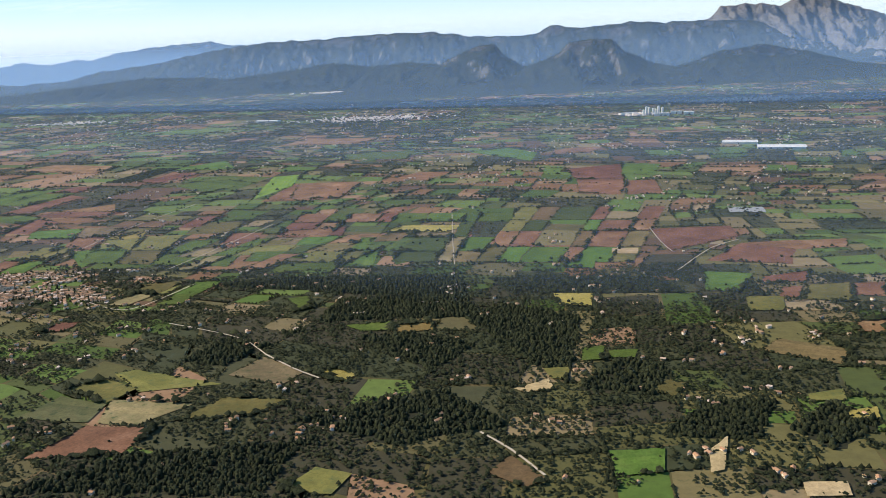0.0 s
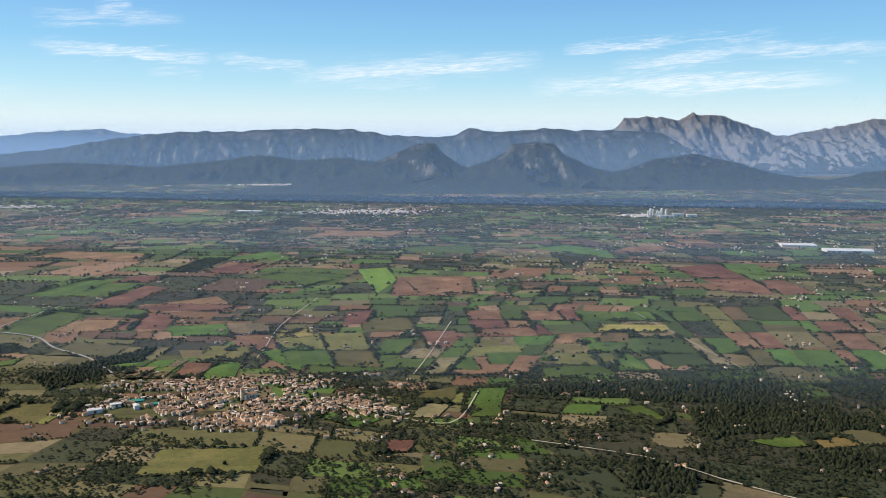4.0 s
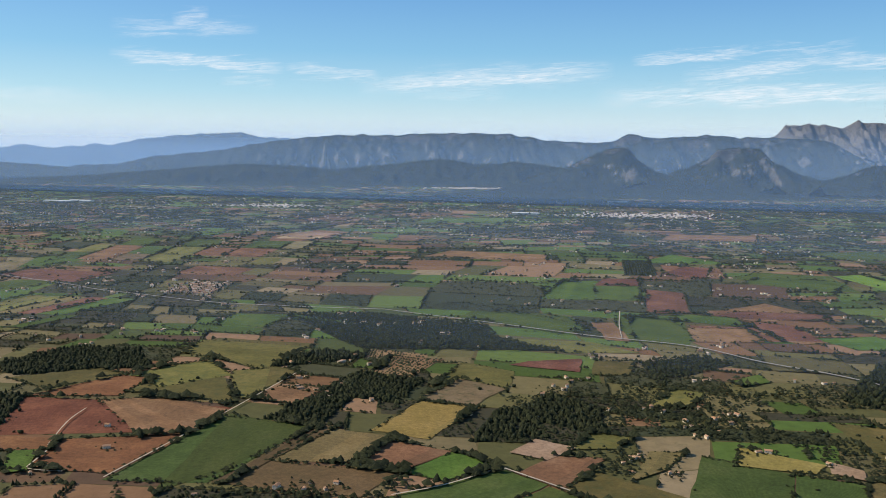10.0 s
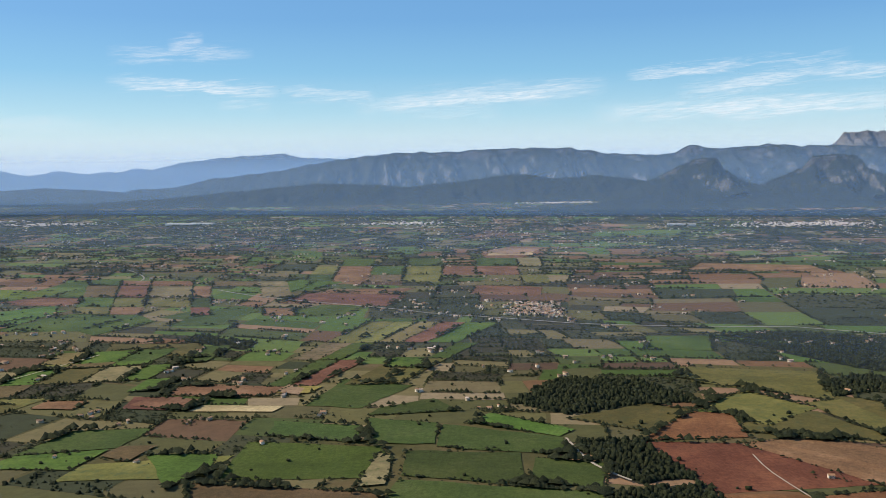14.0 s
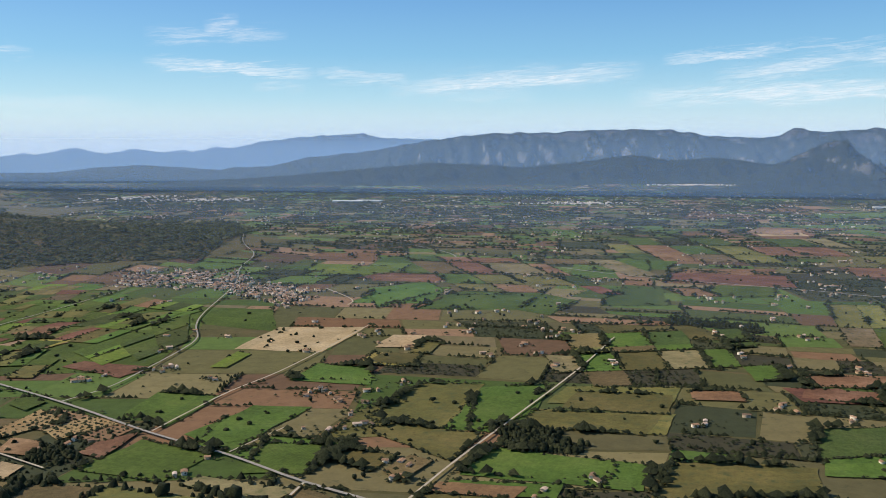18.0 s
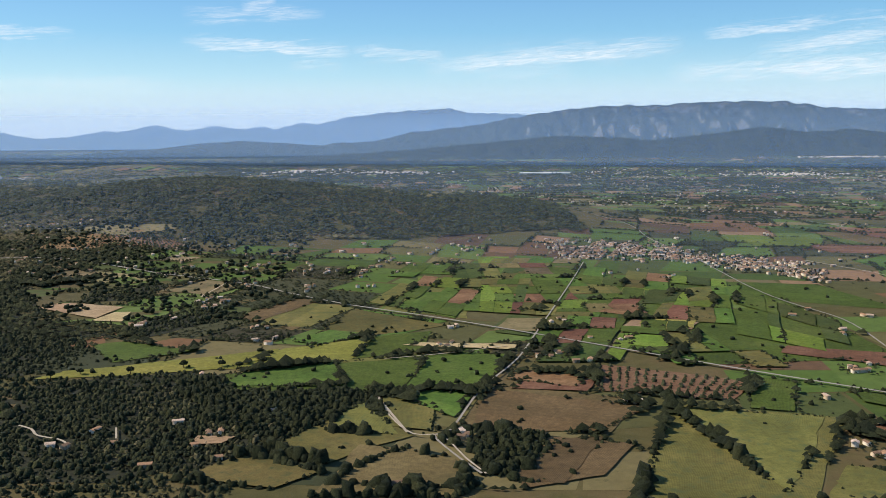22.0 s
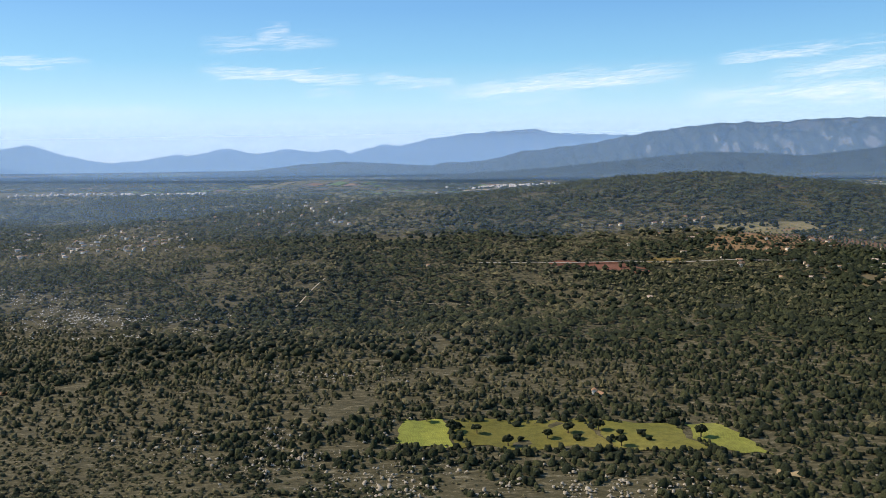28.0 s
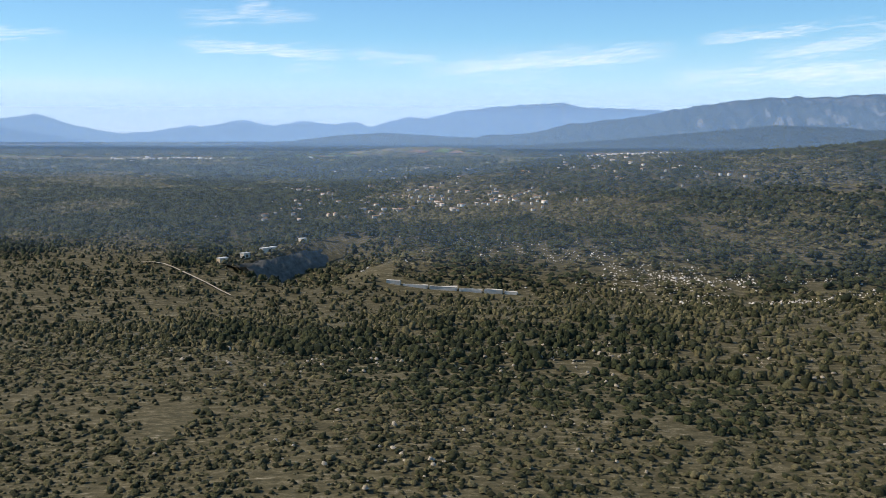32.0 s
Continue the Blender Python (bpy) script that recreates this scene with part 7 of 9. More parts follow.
for x, y, reach in ((-894, 447, 8), (-886, 434, 7), (-900, 452, 8), (-914, 461, 9), (-878, 444, 6), (-839, 357, 6), (-827, 353, 6), (-816, 351, 5)):
    for k in range(34):
        px, py, s = x + rng.normal(0, reach), y + rng.normal(0, reach * 0.5), rng.uniform(0.5, 1.4)
        mark([(px - s, py - s), (px + s, py - s), (px + s, py + s), (px - s, py + s)], 4, False)

FOREST_C = [(-840, 700), (-790, 790), (-830, 900), (-1000, 960), (-1300, 930), (-1900, 900), (-1900, 560), (-1350, 500), (-900, 690)]

FOREST_E = [(-605, 512), (-588, 545), (-585, 640), (-640, 740), (-710, 725), (-660, 640), (-630, 560)]

FOREST_D = [(-1350, 470), (-850, 480), (-790, 470), (-750, 430), (-735, 470), (-715, 492), (-770, 545), (-860, 570), (-1350, 580)]

# Woodland and maquis towards the hills: denser and finer where the path passes near.
for lo, hi, dens, rad, extra in ((25, 46, 5.2, 0.2, 0), (46, 70, 4.4, 0.22, 0), (70, 130, 2.2, 0.28, 0), (130, 220, 1.7, 0.42, 0), (220, 330, 1.0, 0.6, 0), (330, 460, 0.5, 0.9, 0), (460, 700, 0.2, 1.4, 0)):
    x, y = scatter(-1300 - 0.5 * lo, -600, 200, 800 + 0.3 * lo, dens)
    d = depth_of(x, y)
    keep = (d >= lo) & (d < hi) & (in_poly(x, y, FOREST_A) | in_poly(x, y, FOREST_B) | in_poly(x, y, FOREST_C) | in_poly(x, y, FOREST_D) | in_poly(x, y, FOREST_E))
    keep &= x > -985 - 0.56 * d
    x, y = x[keep], y[keep]
    c = at_cell(x, y)
    thick = fbm(x / 30, y / 30, 61, 4) + 0.07 * sm((y - 400) / 60) + 0.17 * sm((x + 850) / 60) * sm((y - 490) / 40) + 0.22 * np.exp(-(((x + 864) / 20) ** 2) - ((y - 350) / 30) ** 2) + 0.17 * sm((x + 850) / 30) * sm((430 - y) / 30)
    bare = fbm(x / 9, y / 9, 77, 4)
    keep = (c != 1) & (c != 2) & (c != 4) & (rng.uniform(0, 1, len(x)) < np.clip((0.66 if lo < 90 else 0.85) + (thick - 0.4) * 2.6, 0.55, 1)) & (bare < 0.74)
    x, y, thick = x[keep], y[keep], thick[keep]
    pine = thick > 0.54
    r = rad * (0.55 + 1.25 * rng.uniform(0, 1, len(x)) ** 2.5) * np.where(pine, 1.1, 0.95)
    h = r * rng.uniform(1.1, 1.8, len(x)) * (0.6 if lo < 70 else 1.0 if lo < 220 else 0.75)
    for sel, mat, nm, lab in ((pine, PINE, "pine_wood", "dense dark green pine and holm oak woodland on the slopes"), (~pine, MAQUIS, "maquis", "olive-green maquis bushes on stony ground")):
        clumps(nm, *lumped(x[sel], y[sel], r[sel], h[sel], extra), mat, lab, "woodland" if nm == "pine_wood" else "bushes", "far" if lo >= 130 else True)

# Tall dense stands of pine and holm oak round the meadows.
for q in pine_stands:
    x, y = scatter(q[:, 0].min(), q[:, 0].max(), q[:, 1].min(), q[:, 1].max(), 1.9)
    c = at_cell(x, y)
    thick = fbm(x / 12, y / 12, 63, 4)
    keep = in_poly(x + 5 * (fbm(x / 6, y / 6, 9, 3) - 0.5), y + 5 * (fbm(x / 6, y / 6, 19, 3) - 0.5), q) & (c != 1) & (c != 2) & (c != 4) & (rng.uniform(0, 1, len(x)) < 0.7 + 1.2 * (thick - 0.35))
    x, y = x[keep], y[keep]
    r = rng.uniform(0.2, 0.42, len(x))
    clumps("pine_wood", *lumped(x, y, r, r * rng.uniform(1.1, 1.7, len(x)), 0), PINE, "tall dense pines and holm oaks round the meadows", "woodland", True)

# Low understorey between the near bushes.
x, y = scatter(-1060, -670, 240, 480, 1.6)
d = depth_of(x, y)
c = at_cell(x, y)
keep = (d > 25) & (d < 90) & in_poly(x, y, FOREST_A) & (c != 1) & (c != 2) & (rng.uniform(0, 1, len(x)) < np.where(d < 60, 1.0, 0.35)) & (fbm(x / 9, y / 9, 77, 4) < 0.66)
x, y = x[keep], y[keep]
r = rng.uniform(0.12, 0.28, len(x))
clumps("maquis", x, y, r, r * rng.uniform(0.8, 1.3, len(x)), MAQUIS, "low olive-green maquis between the bushes", "bushes", "far")

# Woods marked on the plan of the plain.
for q in woods:
    if q[:, 0].mean() < -690:
        continue
    x, y = scatter(q[:, 0].min(), q[:, 0].max(), q[:, 1].min(), q[:, 1].max(), 2.4 if depth_of(*q.mean(0)) < 230 else 1.6)
    keep = in_poly(x + 2.5 * (fbm(x / 6, y / 6, 9, 3) - 0.5), y + 2.5 * (fbm(x / 6, y / 6, 19, 3) - 0.5), q) & (at_cell(x, y) != 2) & (at_cell(x, y) != 1)
    x, y = x[keep], y[keep]
    r = rng.uniform(0.3, 0.62, len(x))
    clumps("copse", x, y, r, r * rng.uniform(1.3, 2.2, len(x)), LEAF, "dense dark evergreen copse among the fields", "woodland", "far" if depth_of(*q.mean(0)) > 230 else True)


def open_strips(x, y):
    """The open strip fields round the village at the foot of the hill: no hedges there."""
    return (x > -672) & (x < -556) & (y > 352 - 0.25 * (x + 560)) & (y < 476) & (y < 440 - 0.9 * (x + 560))


def hedge_points(ax, ay, bx, by, gap):
    n = max(1, int(math.hypot(bx - ax, by - ay) / gap))
    t = (np.arange(n) + rng.uniform(0, 1, n)) / n
    w = fbm(ax + t * 9, by + t * 9, 4, 2) - 0.5
    return ax + (bx - ax) * t + rng.normal(0, 0.22, n) + w, ay + (by - ay) * t + rng.normal(0, 0.22, n)


hx, hy = [], []
for ax, ay, bx, by, size in edges:
    if rng.uniform() < 0.82 and not (open_strips((ax + bx) / 2, (ay + by) / 2) and rng.uniform() < 0.85):
        x, y = hedge_points(ax, ay, bx, by, rng.choice([0.24, 0.3, 0.5, 0.9]) * (1 if depth_of(ax, ay) < 220 else 1.8))
        hx.append(x), hy.append(y)
for fine, width in track_lines:
    for k in range(len(fine) - 1):
        if rng.uniform() < 0.6:
            o = (width / 2 + 0.8) * rng.choice([-1, 1])
            d = fine[k + 1] - fine[k]
            nrm = np.array([-d[1], d[0]]) / (np.linalg.norm(d) + 1e-9) * o
            x, y = hedge_points(*(fine[k] + nrm), *(fine[k + 1] + nrm), 0.9)
            hx.append(x), hy.append(y)
x, y = np.concatenate(hx), np.concatenate(hy)
gaps = fbm(x / 8, y / 8, 83, 3)
keep = (at_cell(x, y) != 2) & (at_cell(x, y) != 4) & on_rim(x, y) & (gaps > rng.uniform(0.24, 0.48, len(x)))
x, y, gaps = x[keep], y[keep], gaps[keep]
d = depth_of(x, y)
near = d < 105
r = (0.17 + 0.36 * rng.uniform(0, 1, len(x)) ** 2.2) * (0.8 + 1.2 * sm((gaps - 0.46) / 0.2)) * np.where(d < 220, 1.15, 1.0)
clumps("hedgerow", x[near], y[near], r[near], r[near] * rng.uniform(1.1, 1.7, near.sum()), LEAF, "dark evergreen hedgerow bushes along field edges", "hedge", True)
clumps("hedgerow", x[~near], y[~near], r[~near] * 1.1, r[~near] * 1.5, LEAF, "dark evergreen hedgerow bushes along field edges", "hedge", "far")

# Patchwork of small plots between the plotted fields, with hedges, groves and lone trees.
PATCH = [
    mosaic_material("far_green_plots", ((0.06, 0.09, 0.018), (0.08, 0.125, 0.024), (0.095, 0.14, 0.03), (0.07, 0.085, 0.025), (0.11, 0.15, 0.035))),
    mosaic_material("far_red_plots", ((0.13, 0.075, 0.04), (0.20, 0.11, 0.055), (0.10, 0.06, 0.035), (0.26, 0.155, 0.085), (0.17, 0.09, 0.042))),
    mosaic_material("far_olive_plots", ((0.09, 0.085, 0.03), (0.125, 0.11, 0.04), (0.105, 0.09, 0.038), (0.16, 0.13, 0.055))),
    mosaic_material("far_straw_plots", ((0.19, 0.155, 0.065), (0.22, 0.165, 0.085), (0.16, 0.125, 0.06), (0.26, 0.195, 0.11))),
    mosaic_material("far_scrub_plots", ((0.045, 0.05, 0.022), (0.06, 0.06, 0.027), (0.05, 0.045, 0.024))),
]
quads, tones, px, py, runs, groves = [], [], [], [], [], []
CS, SN = math.cos(radians(-12)), math.sin(radians(-12))


def plain_warp(p):
    """Bends the plan of the plots a little, so that districts lie at unlike angles."""
    x, y = p[..., 0], p[..., 1]
    return p + np.stack([fbm(x / 170, y / 170, 101, 2) - 0.5, fbm(x / 170, y / 170, 111, 2) - 0.5], -1) * 70.0 + np.stack([fbm(x / 38, y / 38, 151, 2) - 0.5, fbm(x / 38, y / 38, 161, 2) - 0.5], -1) * 13.0


leaves = []


def split(x0, y0, x1, y1, level):
    w, h = x1 - x0, y1 - y0
    goal = 7.6 + 0.014 * max(0, (y0 + y1) / 2 - 330) + 0.03 * max(0, (y0 + y1) / 2 - 1000)
    if (w < goal * rng.uniform(0.7, 1.9) and h < goal * rng.uniform(0.6, 1.5)) or level > 15:
        leaves.append(((x0, y0), (x1, y0), (x1, y1), (x0, y1)))
        return
    f = rng.uniform(0.32, 0.68)
    if w * 0.8 > h:
        split(x0, y0, x0 + w * f, y1, level + 1), split(x0 + w * f, y0, x1, y1, level + 1)
    else:
        split(x0, y0, x1, y0 + h * f, level + 1), split(x0, y0 + h * f, x1, y1, level + 1)


split(-1900, -120, 1300, 1760, 0)
lv = np.array(leaves)
lv = plain_warp(np.stack([lv[..., 0] * CS - lv[..., 1] * SN, lv[..., 0] * SN + lv[..., 1] * CS], -1)) + rng.normal(0, 0.35, lv.shape)
wx, wy = lv[..., 0].mean(1), lv[..., 1].mean(1)
wd = depth_of(wx, wy)
keep = (wd > 90) & (wd < 1430) & (terrain(wx, wy) < 3.5) & (wx > -1000 - 0.56 * wd) & (wx < 100 + 0.62 * wd)
for f in (FOREST_A, FOREST_B, FOREST_C):
    keep &= ~in_poly(wx, wy, f)
keep &= ~(at_cell(lv[..., 0], lv[..., 1]) == 1).all(1) & ((wx > -745) | (wd > 620))
lv, wx, wy, wd = lv[keep], wx[keep], wy[keep], wd[keep]
# Districts of green crops, of red tilth and of trees.
green, red, tree = (fbm(wx / k, wy / k, n, 3) for k, n in ((85, 121), (70, 131), (48, 141)))
tree = tree + 0.05 * sm((wd - 330) / 200)
west_green = sm((-380 - wx) / 80)
start_wood = sm((265 - wd) / 12) * sm((wx + 120) / 40)
for c, gr, re_, tr, wg, sw in zip(lv, green, red, tree, west_green, start_wood):
    wts = np.array([max(0.03, 0.34 + 0.25 * wg + 2.6 * (gr - 0.5)), max(0.03, 0.25 - 0.13 * wg + 2.4 * (re_ - 0.52)), 0.24, 0.065, max(0.06, 0.27 + 3.2 * (tr - 0.52)) + 0.8 * sw])
    m = c.mean(0)
    if open_strips(*m):
        wts = np.array([0.6, 0.1, 0.2, 0.1, 0.0])
    tone = int(rng.choice(5, p=wts / wts.sum()))
    quads.append(m + (c - m) * 0.975)
    tones.append(tone)
    for k in range(4):
        if not open_strips(*m) and rng.uniform() < 0.46 + 1.2 * (tr - 0.5):
            runs.append((*c[k], *c[(k + 1) % 4]))
    if tone == 4 and rng.uniform() < 0.75:
        groves.append(c)
    elif not open_strips(*m) and rng.uniform() < 0.3:
        k = int(rng.integers(2, 11))
        t = rng.uniform(0, 1, (k, 2))
        p = c[0] + (c[1] - c[0]) * t[:, :1] + (c[3] - c[0]) * t[:, 1:]
        px.append(p[:, 0]), py.append(p[:, 1])
q, tones = np.array(quads), np.array(tones, np.int32)
patchwork = mesh_ob("farmland_patchwork", np.concatenate([q, terrain(q[..., 0], q[..., 1])[..., None] + 0.022], -1).reshape(-1, 3), np.arange(len(q) * 4).reshape(-1, 4), PATCH[0])
for m in PATCH[1:]:
    patchwork.data.materials.append(m)
patchwork.data.polygons.foreach_set("material_index", tones)
tagged(patchwork, "patchwork of small green, olive and red-brown plots", "fields", kind="stuff")


def hedge_lines(name, seg, wide, high, label):
    """Hedges as broken runs of long low thickets: each piece lies along its plot's edge."""
    ax, ay, bx, by = (np.concatenate(v) for v in zip(*seg))
    ok = (fbm(ax / 6, ay / 6, 85, 2) > 0.42) & (at_cell(ax, ay) == 0)
    ax, ay, bx, by = ax[ok], ay[ok], bx[ok], by[ok]
    n = len(ax)
    dx, dy = bx - ax, by - ay
    half = np.hypot(dx, dy) / 2 * rng.uniform(0.75, 1.15, n)
    a = np.arctan2(dy, dx)
    v = OCT_V[None] * rng.uniform(0.6, 1.3, (n, 6, 1)) * np.stack([half * 1.25, wide * rng.uniform(0.6, 1.5, n), high * rng.uniform(0.5, 1.6, n)], -1)[:, None]
    cx_, cy_ = (ax + bx) / 2 + rng.normal(0, wide * 0.5, n), (ay + by) / 2 + rng.normal(0, wide * 0.5, n)
    v = np.stack([v[..., 0] * np.cos(a)[:, None] - v[..., 1] * np.sin(a)[:, None] + cx_[:, None],
                  v[..., 0] * np.sin(a)[:, None] + v[..., 1] * np.cos(a)[:, None] + cy_[:, None], v[..., 2] + (terrain(cx_, cy_) + high * 0.45)[:, None]], -1)
    tagged(mesh_ob(name, v.reshape(-1, 3), (OCT_F[None, :4] + (np.arange(n) * 6)[:, None, None]).reshape(-1, 3), LEAF), label, "hedge", kind="stuff")


for lo, hi, long, wide, high in ((0, 330, 1.0, 0.3, 0.5), (330, 600, 2.0, 0.55, 0.75), (600, 1300, 4.2, 0.7, 0.85)):
    seg = []
    for ax, ay, bx, by in runs:
        if lo <= depth_of((ax + bx) / 2, (ay + by) / 2) < hi:
            n = max(1, int(math.hypot(bx - ax, by - ay) / long))
            t = np.arange(n + 1) / n
            x, y = ax + (bx - ax) * t, ay + (by - ay) * t
            seg.append((x[:-1], y[:-1], x[1:], y[1:]))
    hedge_lines("hedgerow", seg, wide, high, "dark evergreen hedgerows between the small plots")

for c in groves:
    d = depth_of(*c.mean(0))
    area = abs(np.cross(c[2] - c[0], c[3] - c[1])) / 2
    k = int(area * (1.25 if d < 265 else 0.7 if d < 330 else 0.34 if d < 600 else 0.12) * rng.uniform(0.35, 1.0))
    t = rng.uniform(0, 1, (k, 2))
    u, v = t[:, :1], t[:, 1:]
    p = c[0] * (1 - u) * (1 - v) + c[1] * u * (1 - v) + c[2] * u * v + c[3] * (1 - u) * v
    px.append(p[:, 0]), py.append(p[:, 1])
x, y = np.concatenate(px), np.concatenate(py)
keep = at_cell(x, y) == 0
x, y = x[keep], y[keep]
d = depth_of(x, y)
r = 0.16 + 0.42 * rng.uniform(0, 1, len(x)) ** 2
for lo, hi, k, coarse in ((0, 130, 0.9, True), (130, 330, 1.0, "far"), (330, 600, 1.45, "far"), (600, 2000, 2.5, "far")):
    g = (d >= lo) & (d < hi)
    clumps("field_trees", x[g], y[g], r[g] * k, r[g] * k * rng.uniform(1.0, 1.6, g.sum()), LEAF, "dark almond, carob and oak trees of the plain", "trees", coarse)

# Scattered trees: thick around the farms at the start, thin over the pastures.
x, y = scatter(-330, 190, 120, 300, 0.95)
d = depth_of(x, y)
c = at_cell(x, y)
keep = (c == 0) & (d > 80) & (d < 262 + 20 * (fbm(x / 20, y / 20, 31, 3) - 0.5)) & (fbm(x / 16, y / 16, 41, 4) > 0.505 - 0.075 * sm((x + 110) / 50))
x, y = x[keep], y[keep]
r = rng.uniform(0.24, 0.6, len(x))
clumps("field_trees", x, y, r, r * rng.uniform(1.2, 1.9, len(x)), LEAF, "dark evergreen trees thick around farms", "trees", "far")
x, y = scatter(-740, 250, 130, 480, 0.007)
keep = (at_cell(x, y) <= 1) & (depth_of(x, y) > 60) & (fbm(x / 25, y / 25, 51, 3) > 0.5)
x, y = x[keep], y[keep]
r = rng.uniform(0.25, 0.55, len(x))
clumps("field_trees", x, y, r, r * rng.uniform(1.2, 1.8, len(x)), LEAF, "lone dark trees on pasture", "trees")
x, y = scatter(-880, -690, 395, 545, 0.22)
keep = (at_cell(x, y) != 2) & (at_cell(x, y) != 4) & (fbm(x / 10, y / 10, 71, 3) > 0.47)
x, y = x[keep], y[keep]
r = rng.uniform(0.35, 0.8, len(x))
clumps("field_trees", x, y, r, r * rng.uniform(1.1, 1.6, len(x)), LEAF, "dark trees over dry scrubland", "trees")

x, y = scatter(-880, -480, 300, 480, 0.02)
keep = (at_cell(x, y) == 1) & (fbm(x / 12, y / 12, 53, 3) > 0.5) & (depth_of(x, y) > 60)
x, y = x[keep], y[keep]
r = rng.uniform(0.28, 0.5, len(x))
clumps("field_trees", *lumped(x, y, r, r * rng.uniform(1.2, 1.7, len(x)), 1), LEAF, "lone dark trees on meadows beside the woods", "trees")

for q, kind in orchards:
    a, b, dd = q[0], q[1], q[3]
    nu, nv = int(np.linalg.norm(b - a) / 1.6) + 2, int(np.linalg.norm(dd - a) / 1.3) + 2
    u, v = np.meshgrid(np.linspace(0.04, 0.96, nu), np.linspace(0.05, 0.95, nv))
    p = (q[0] * ((1 - u) * (1 - v))[..., None] + q[1] * (u * (1 - v))[..., None] + q[2] * (u * v)[..., None] + q[3] * ((1 - u) * v)[..., None]).reshape(-1, 2)
    p = p[rng.uniform(0, 1, len(p)) < 0.9] 
    p = p + rng.normal(0, 0.08, p.shape)
    r = rng.uniform(0.26, 0.42, len(p))
    if kind == "p":
        clumps("orchard_trees", p[:, 0], p[:, 1], r * 1.9, r * 2.2, LEAF, "close rows of dark plantation trees", "trees", True)
    else:
        clumps("orchard_trees", p[:, 0], p[:, 1], r, r * 1.4, ORCHARD, "rows of small grey-green orchard trees", "trees", depth_of(*q.mean(0)) > 120)

# ---- buildings ----
def part(name, bm, mat, parent, label=""):
    me = bpy.data.meshes.new(name)
    bm.to_mesh(me)
    bm.free()
    me.materials.append(mat)
    ob = new(name, me)
    ob.parent = parent
    return tagged(ob, label) if label else ob


def box(bm, x0, y0, z0, x1, y1, z1):
    m = Matrix.Translation(((x0 + x1) / 2, (y0 + y1) / 2, (z0 + z1) / 2)) @ Matrix.Diagonal((x1 - x0, y1 - y0, z1 - z0, 1))
    bmesh.ops.create_cube(bm, size=1, matrix=m)
    return bm


def gable_walls(w, d, h, rise):
    bm = bmesh.new()
    base = [(-w / 2, -d / 2), (w / 2, -d / 2), (w / 2, d / 2), (-w / 2, d / 2)]
    lo = [bm.verts.new((x, y, -0.25)) for x, y in base]
    hi = [bm.verts.new((x, y, h)) for x, y in base]
    ra, rb = bm.verts.new((-w / 2, 0, h + rise)), bm.verts.new((w / 2, 0, h + rise))
    bm.faces.new((lo[0], lo[1], hi[1], hi[0])), bm.faces.new((lo[2], lo[3], hi[3], hi[2]))
    bm.faces.new((lo[1], lo[2], hi[2], rb, hi[1])), bm.faces.new((lo[3], lo[0], hi[0], ra, hi[3]))
    bm.faces.new((hi[0], hi[1], rb, ra)), bm.faces.new((hi[2], hi[3], ra, rb)), bm.faces.new(lo[::-1])
    return bm


def gable_roof(w, d, h, rise, over=0.07, thick=0.05):
    bm = bmesh.new()
    for s in (-1, 1):
        y0, z0 = s * (d / 2 + over), h - over * rise / (d / 2)
        p = [(-w / 2 - over, y0, z0), (w / 2 + over, y0, z0), (w / 2 + over, 0, h + rise), (-w / 2 - over, 0, h + rise)]
        a = [bm.verts.new((x, y, z + 0.012)) for x, y, z in p]
        b = [bm.verts.new((x, y, z + thick)) for x, y, z in p]
        bm.faces.new(a[::-1]), bm.faces.new(b)
        for k in range(4):
            bm.faces.new((a[k], a[(k + 1) % 4], b[(k + 1) % 4], b[k]))
    bmesh.ops.recalc_face_normals(bm, faces=bm.faces)
    return bm


def house(w, d, h, rise, label, windows=3, wing=False):
    """A farmhouse or village house: rendered walls, tiled gable roof, door, windows, chimney."""
    root = tagged(new("house"), label, "house", "houses")
    part("wall", gable_walls(w, d, h, rise), WALL, root)
    part("roof", gable_roof(w, d, h, rise), ROOF, root)
    part("door", box(bmesh.new(), -0.09, -d / 2 - 0.02, 0, 0.09, -d / 2 + 0.02, 0.24), DOOR, root)
    for k in range(windows):
        x = (k + 0.5) / windows * w - w / 2 + (0.14 if windows % 2 else 0)
        part("window", box(bmesh.new(), x - 0.06, -d / 2 - 0.015, h * 0.55, x + 0.06, -d / 2 + 0.02, h * 0.55 + 0.15), GLASS, root)
    if wing:
        bm = gable_walls(w * 0.5, d * 0.8, h * 0.65, rise * 0.7)
        bmesh.ops.translate(bm, vec=(w * 0.7, 0.1, 0), verts=bm.verts)
        part("wing", bm, WALL, root)
        bm = gable_roof(w * 0.5, d * 0.8, h * 0.65, rise * 0.7)
        bmesh.ops.translate(bm, vec=(w * 0.7, 0.1, 0), verts=bm.verts)
        part("wing_roof", bm, ROOF, root)
        part("chimney", box(bmesh.new(), w * 0.25, 0.08, h, w * 0.25 + 0.1, 0.18, h + rise + 0.14), WALL, root)
    return root


HOUSES = [
    house(1.3, 0.95, 0.62, 0.24, "cream rendered village house with clay tile roof", 2),
    house(1.0, 0.9, 0.85, 0.22, "tall ochre village house with clay tile roof", 2),
    house(1.7, 1.0, 0.6, 0.25, "long pale stone house with clay tile roof", 3),
    house(1.4, 1.0, 0.55, 0.22, "cream farmhouse with low wing and tiled roofs", 2, True),
    house(0.8, 0.7, 0.42, 0.15, "small white farm hut with tiled roof", 1),
]
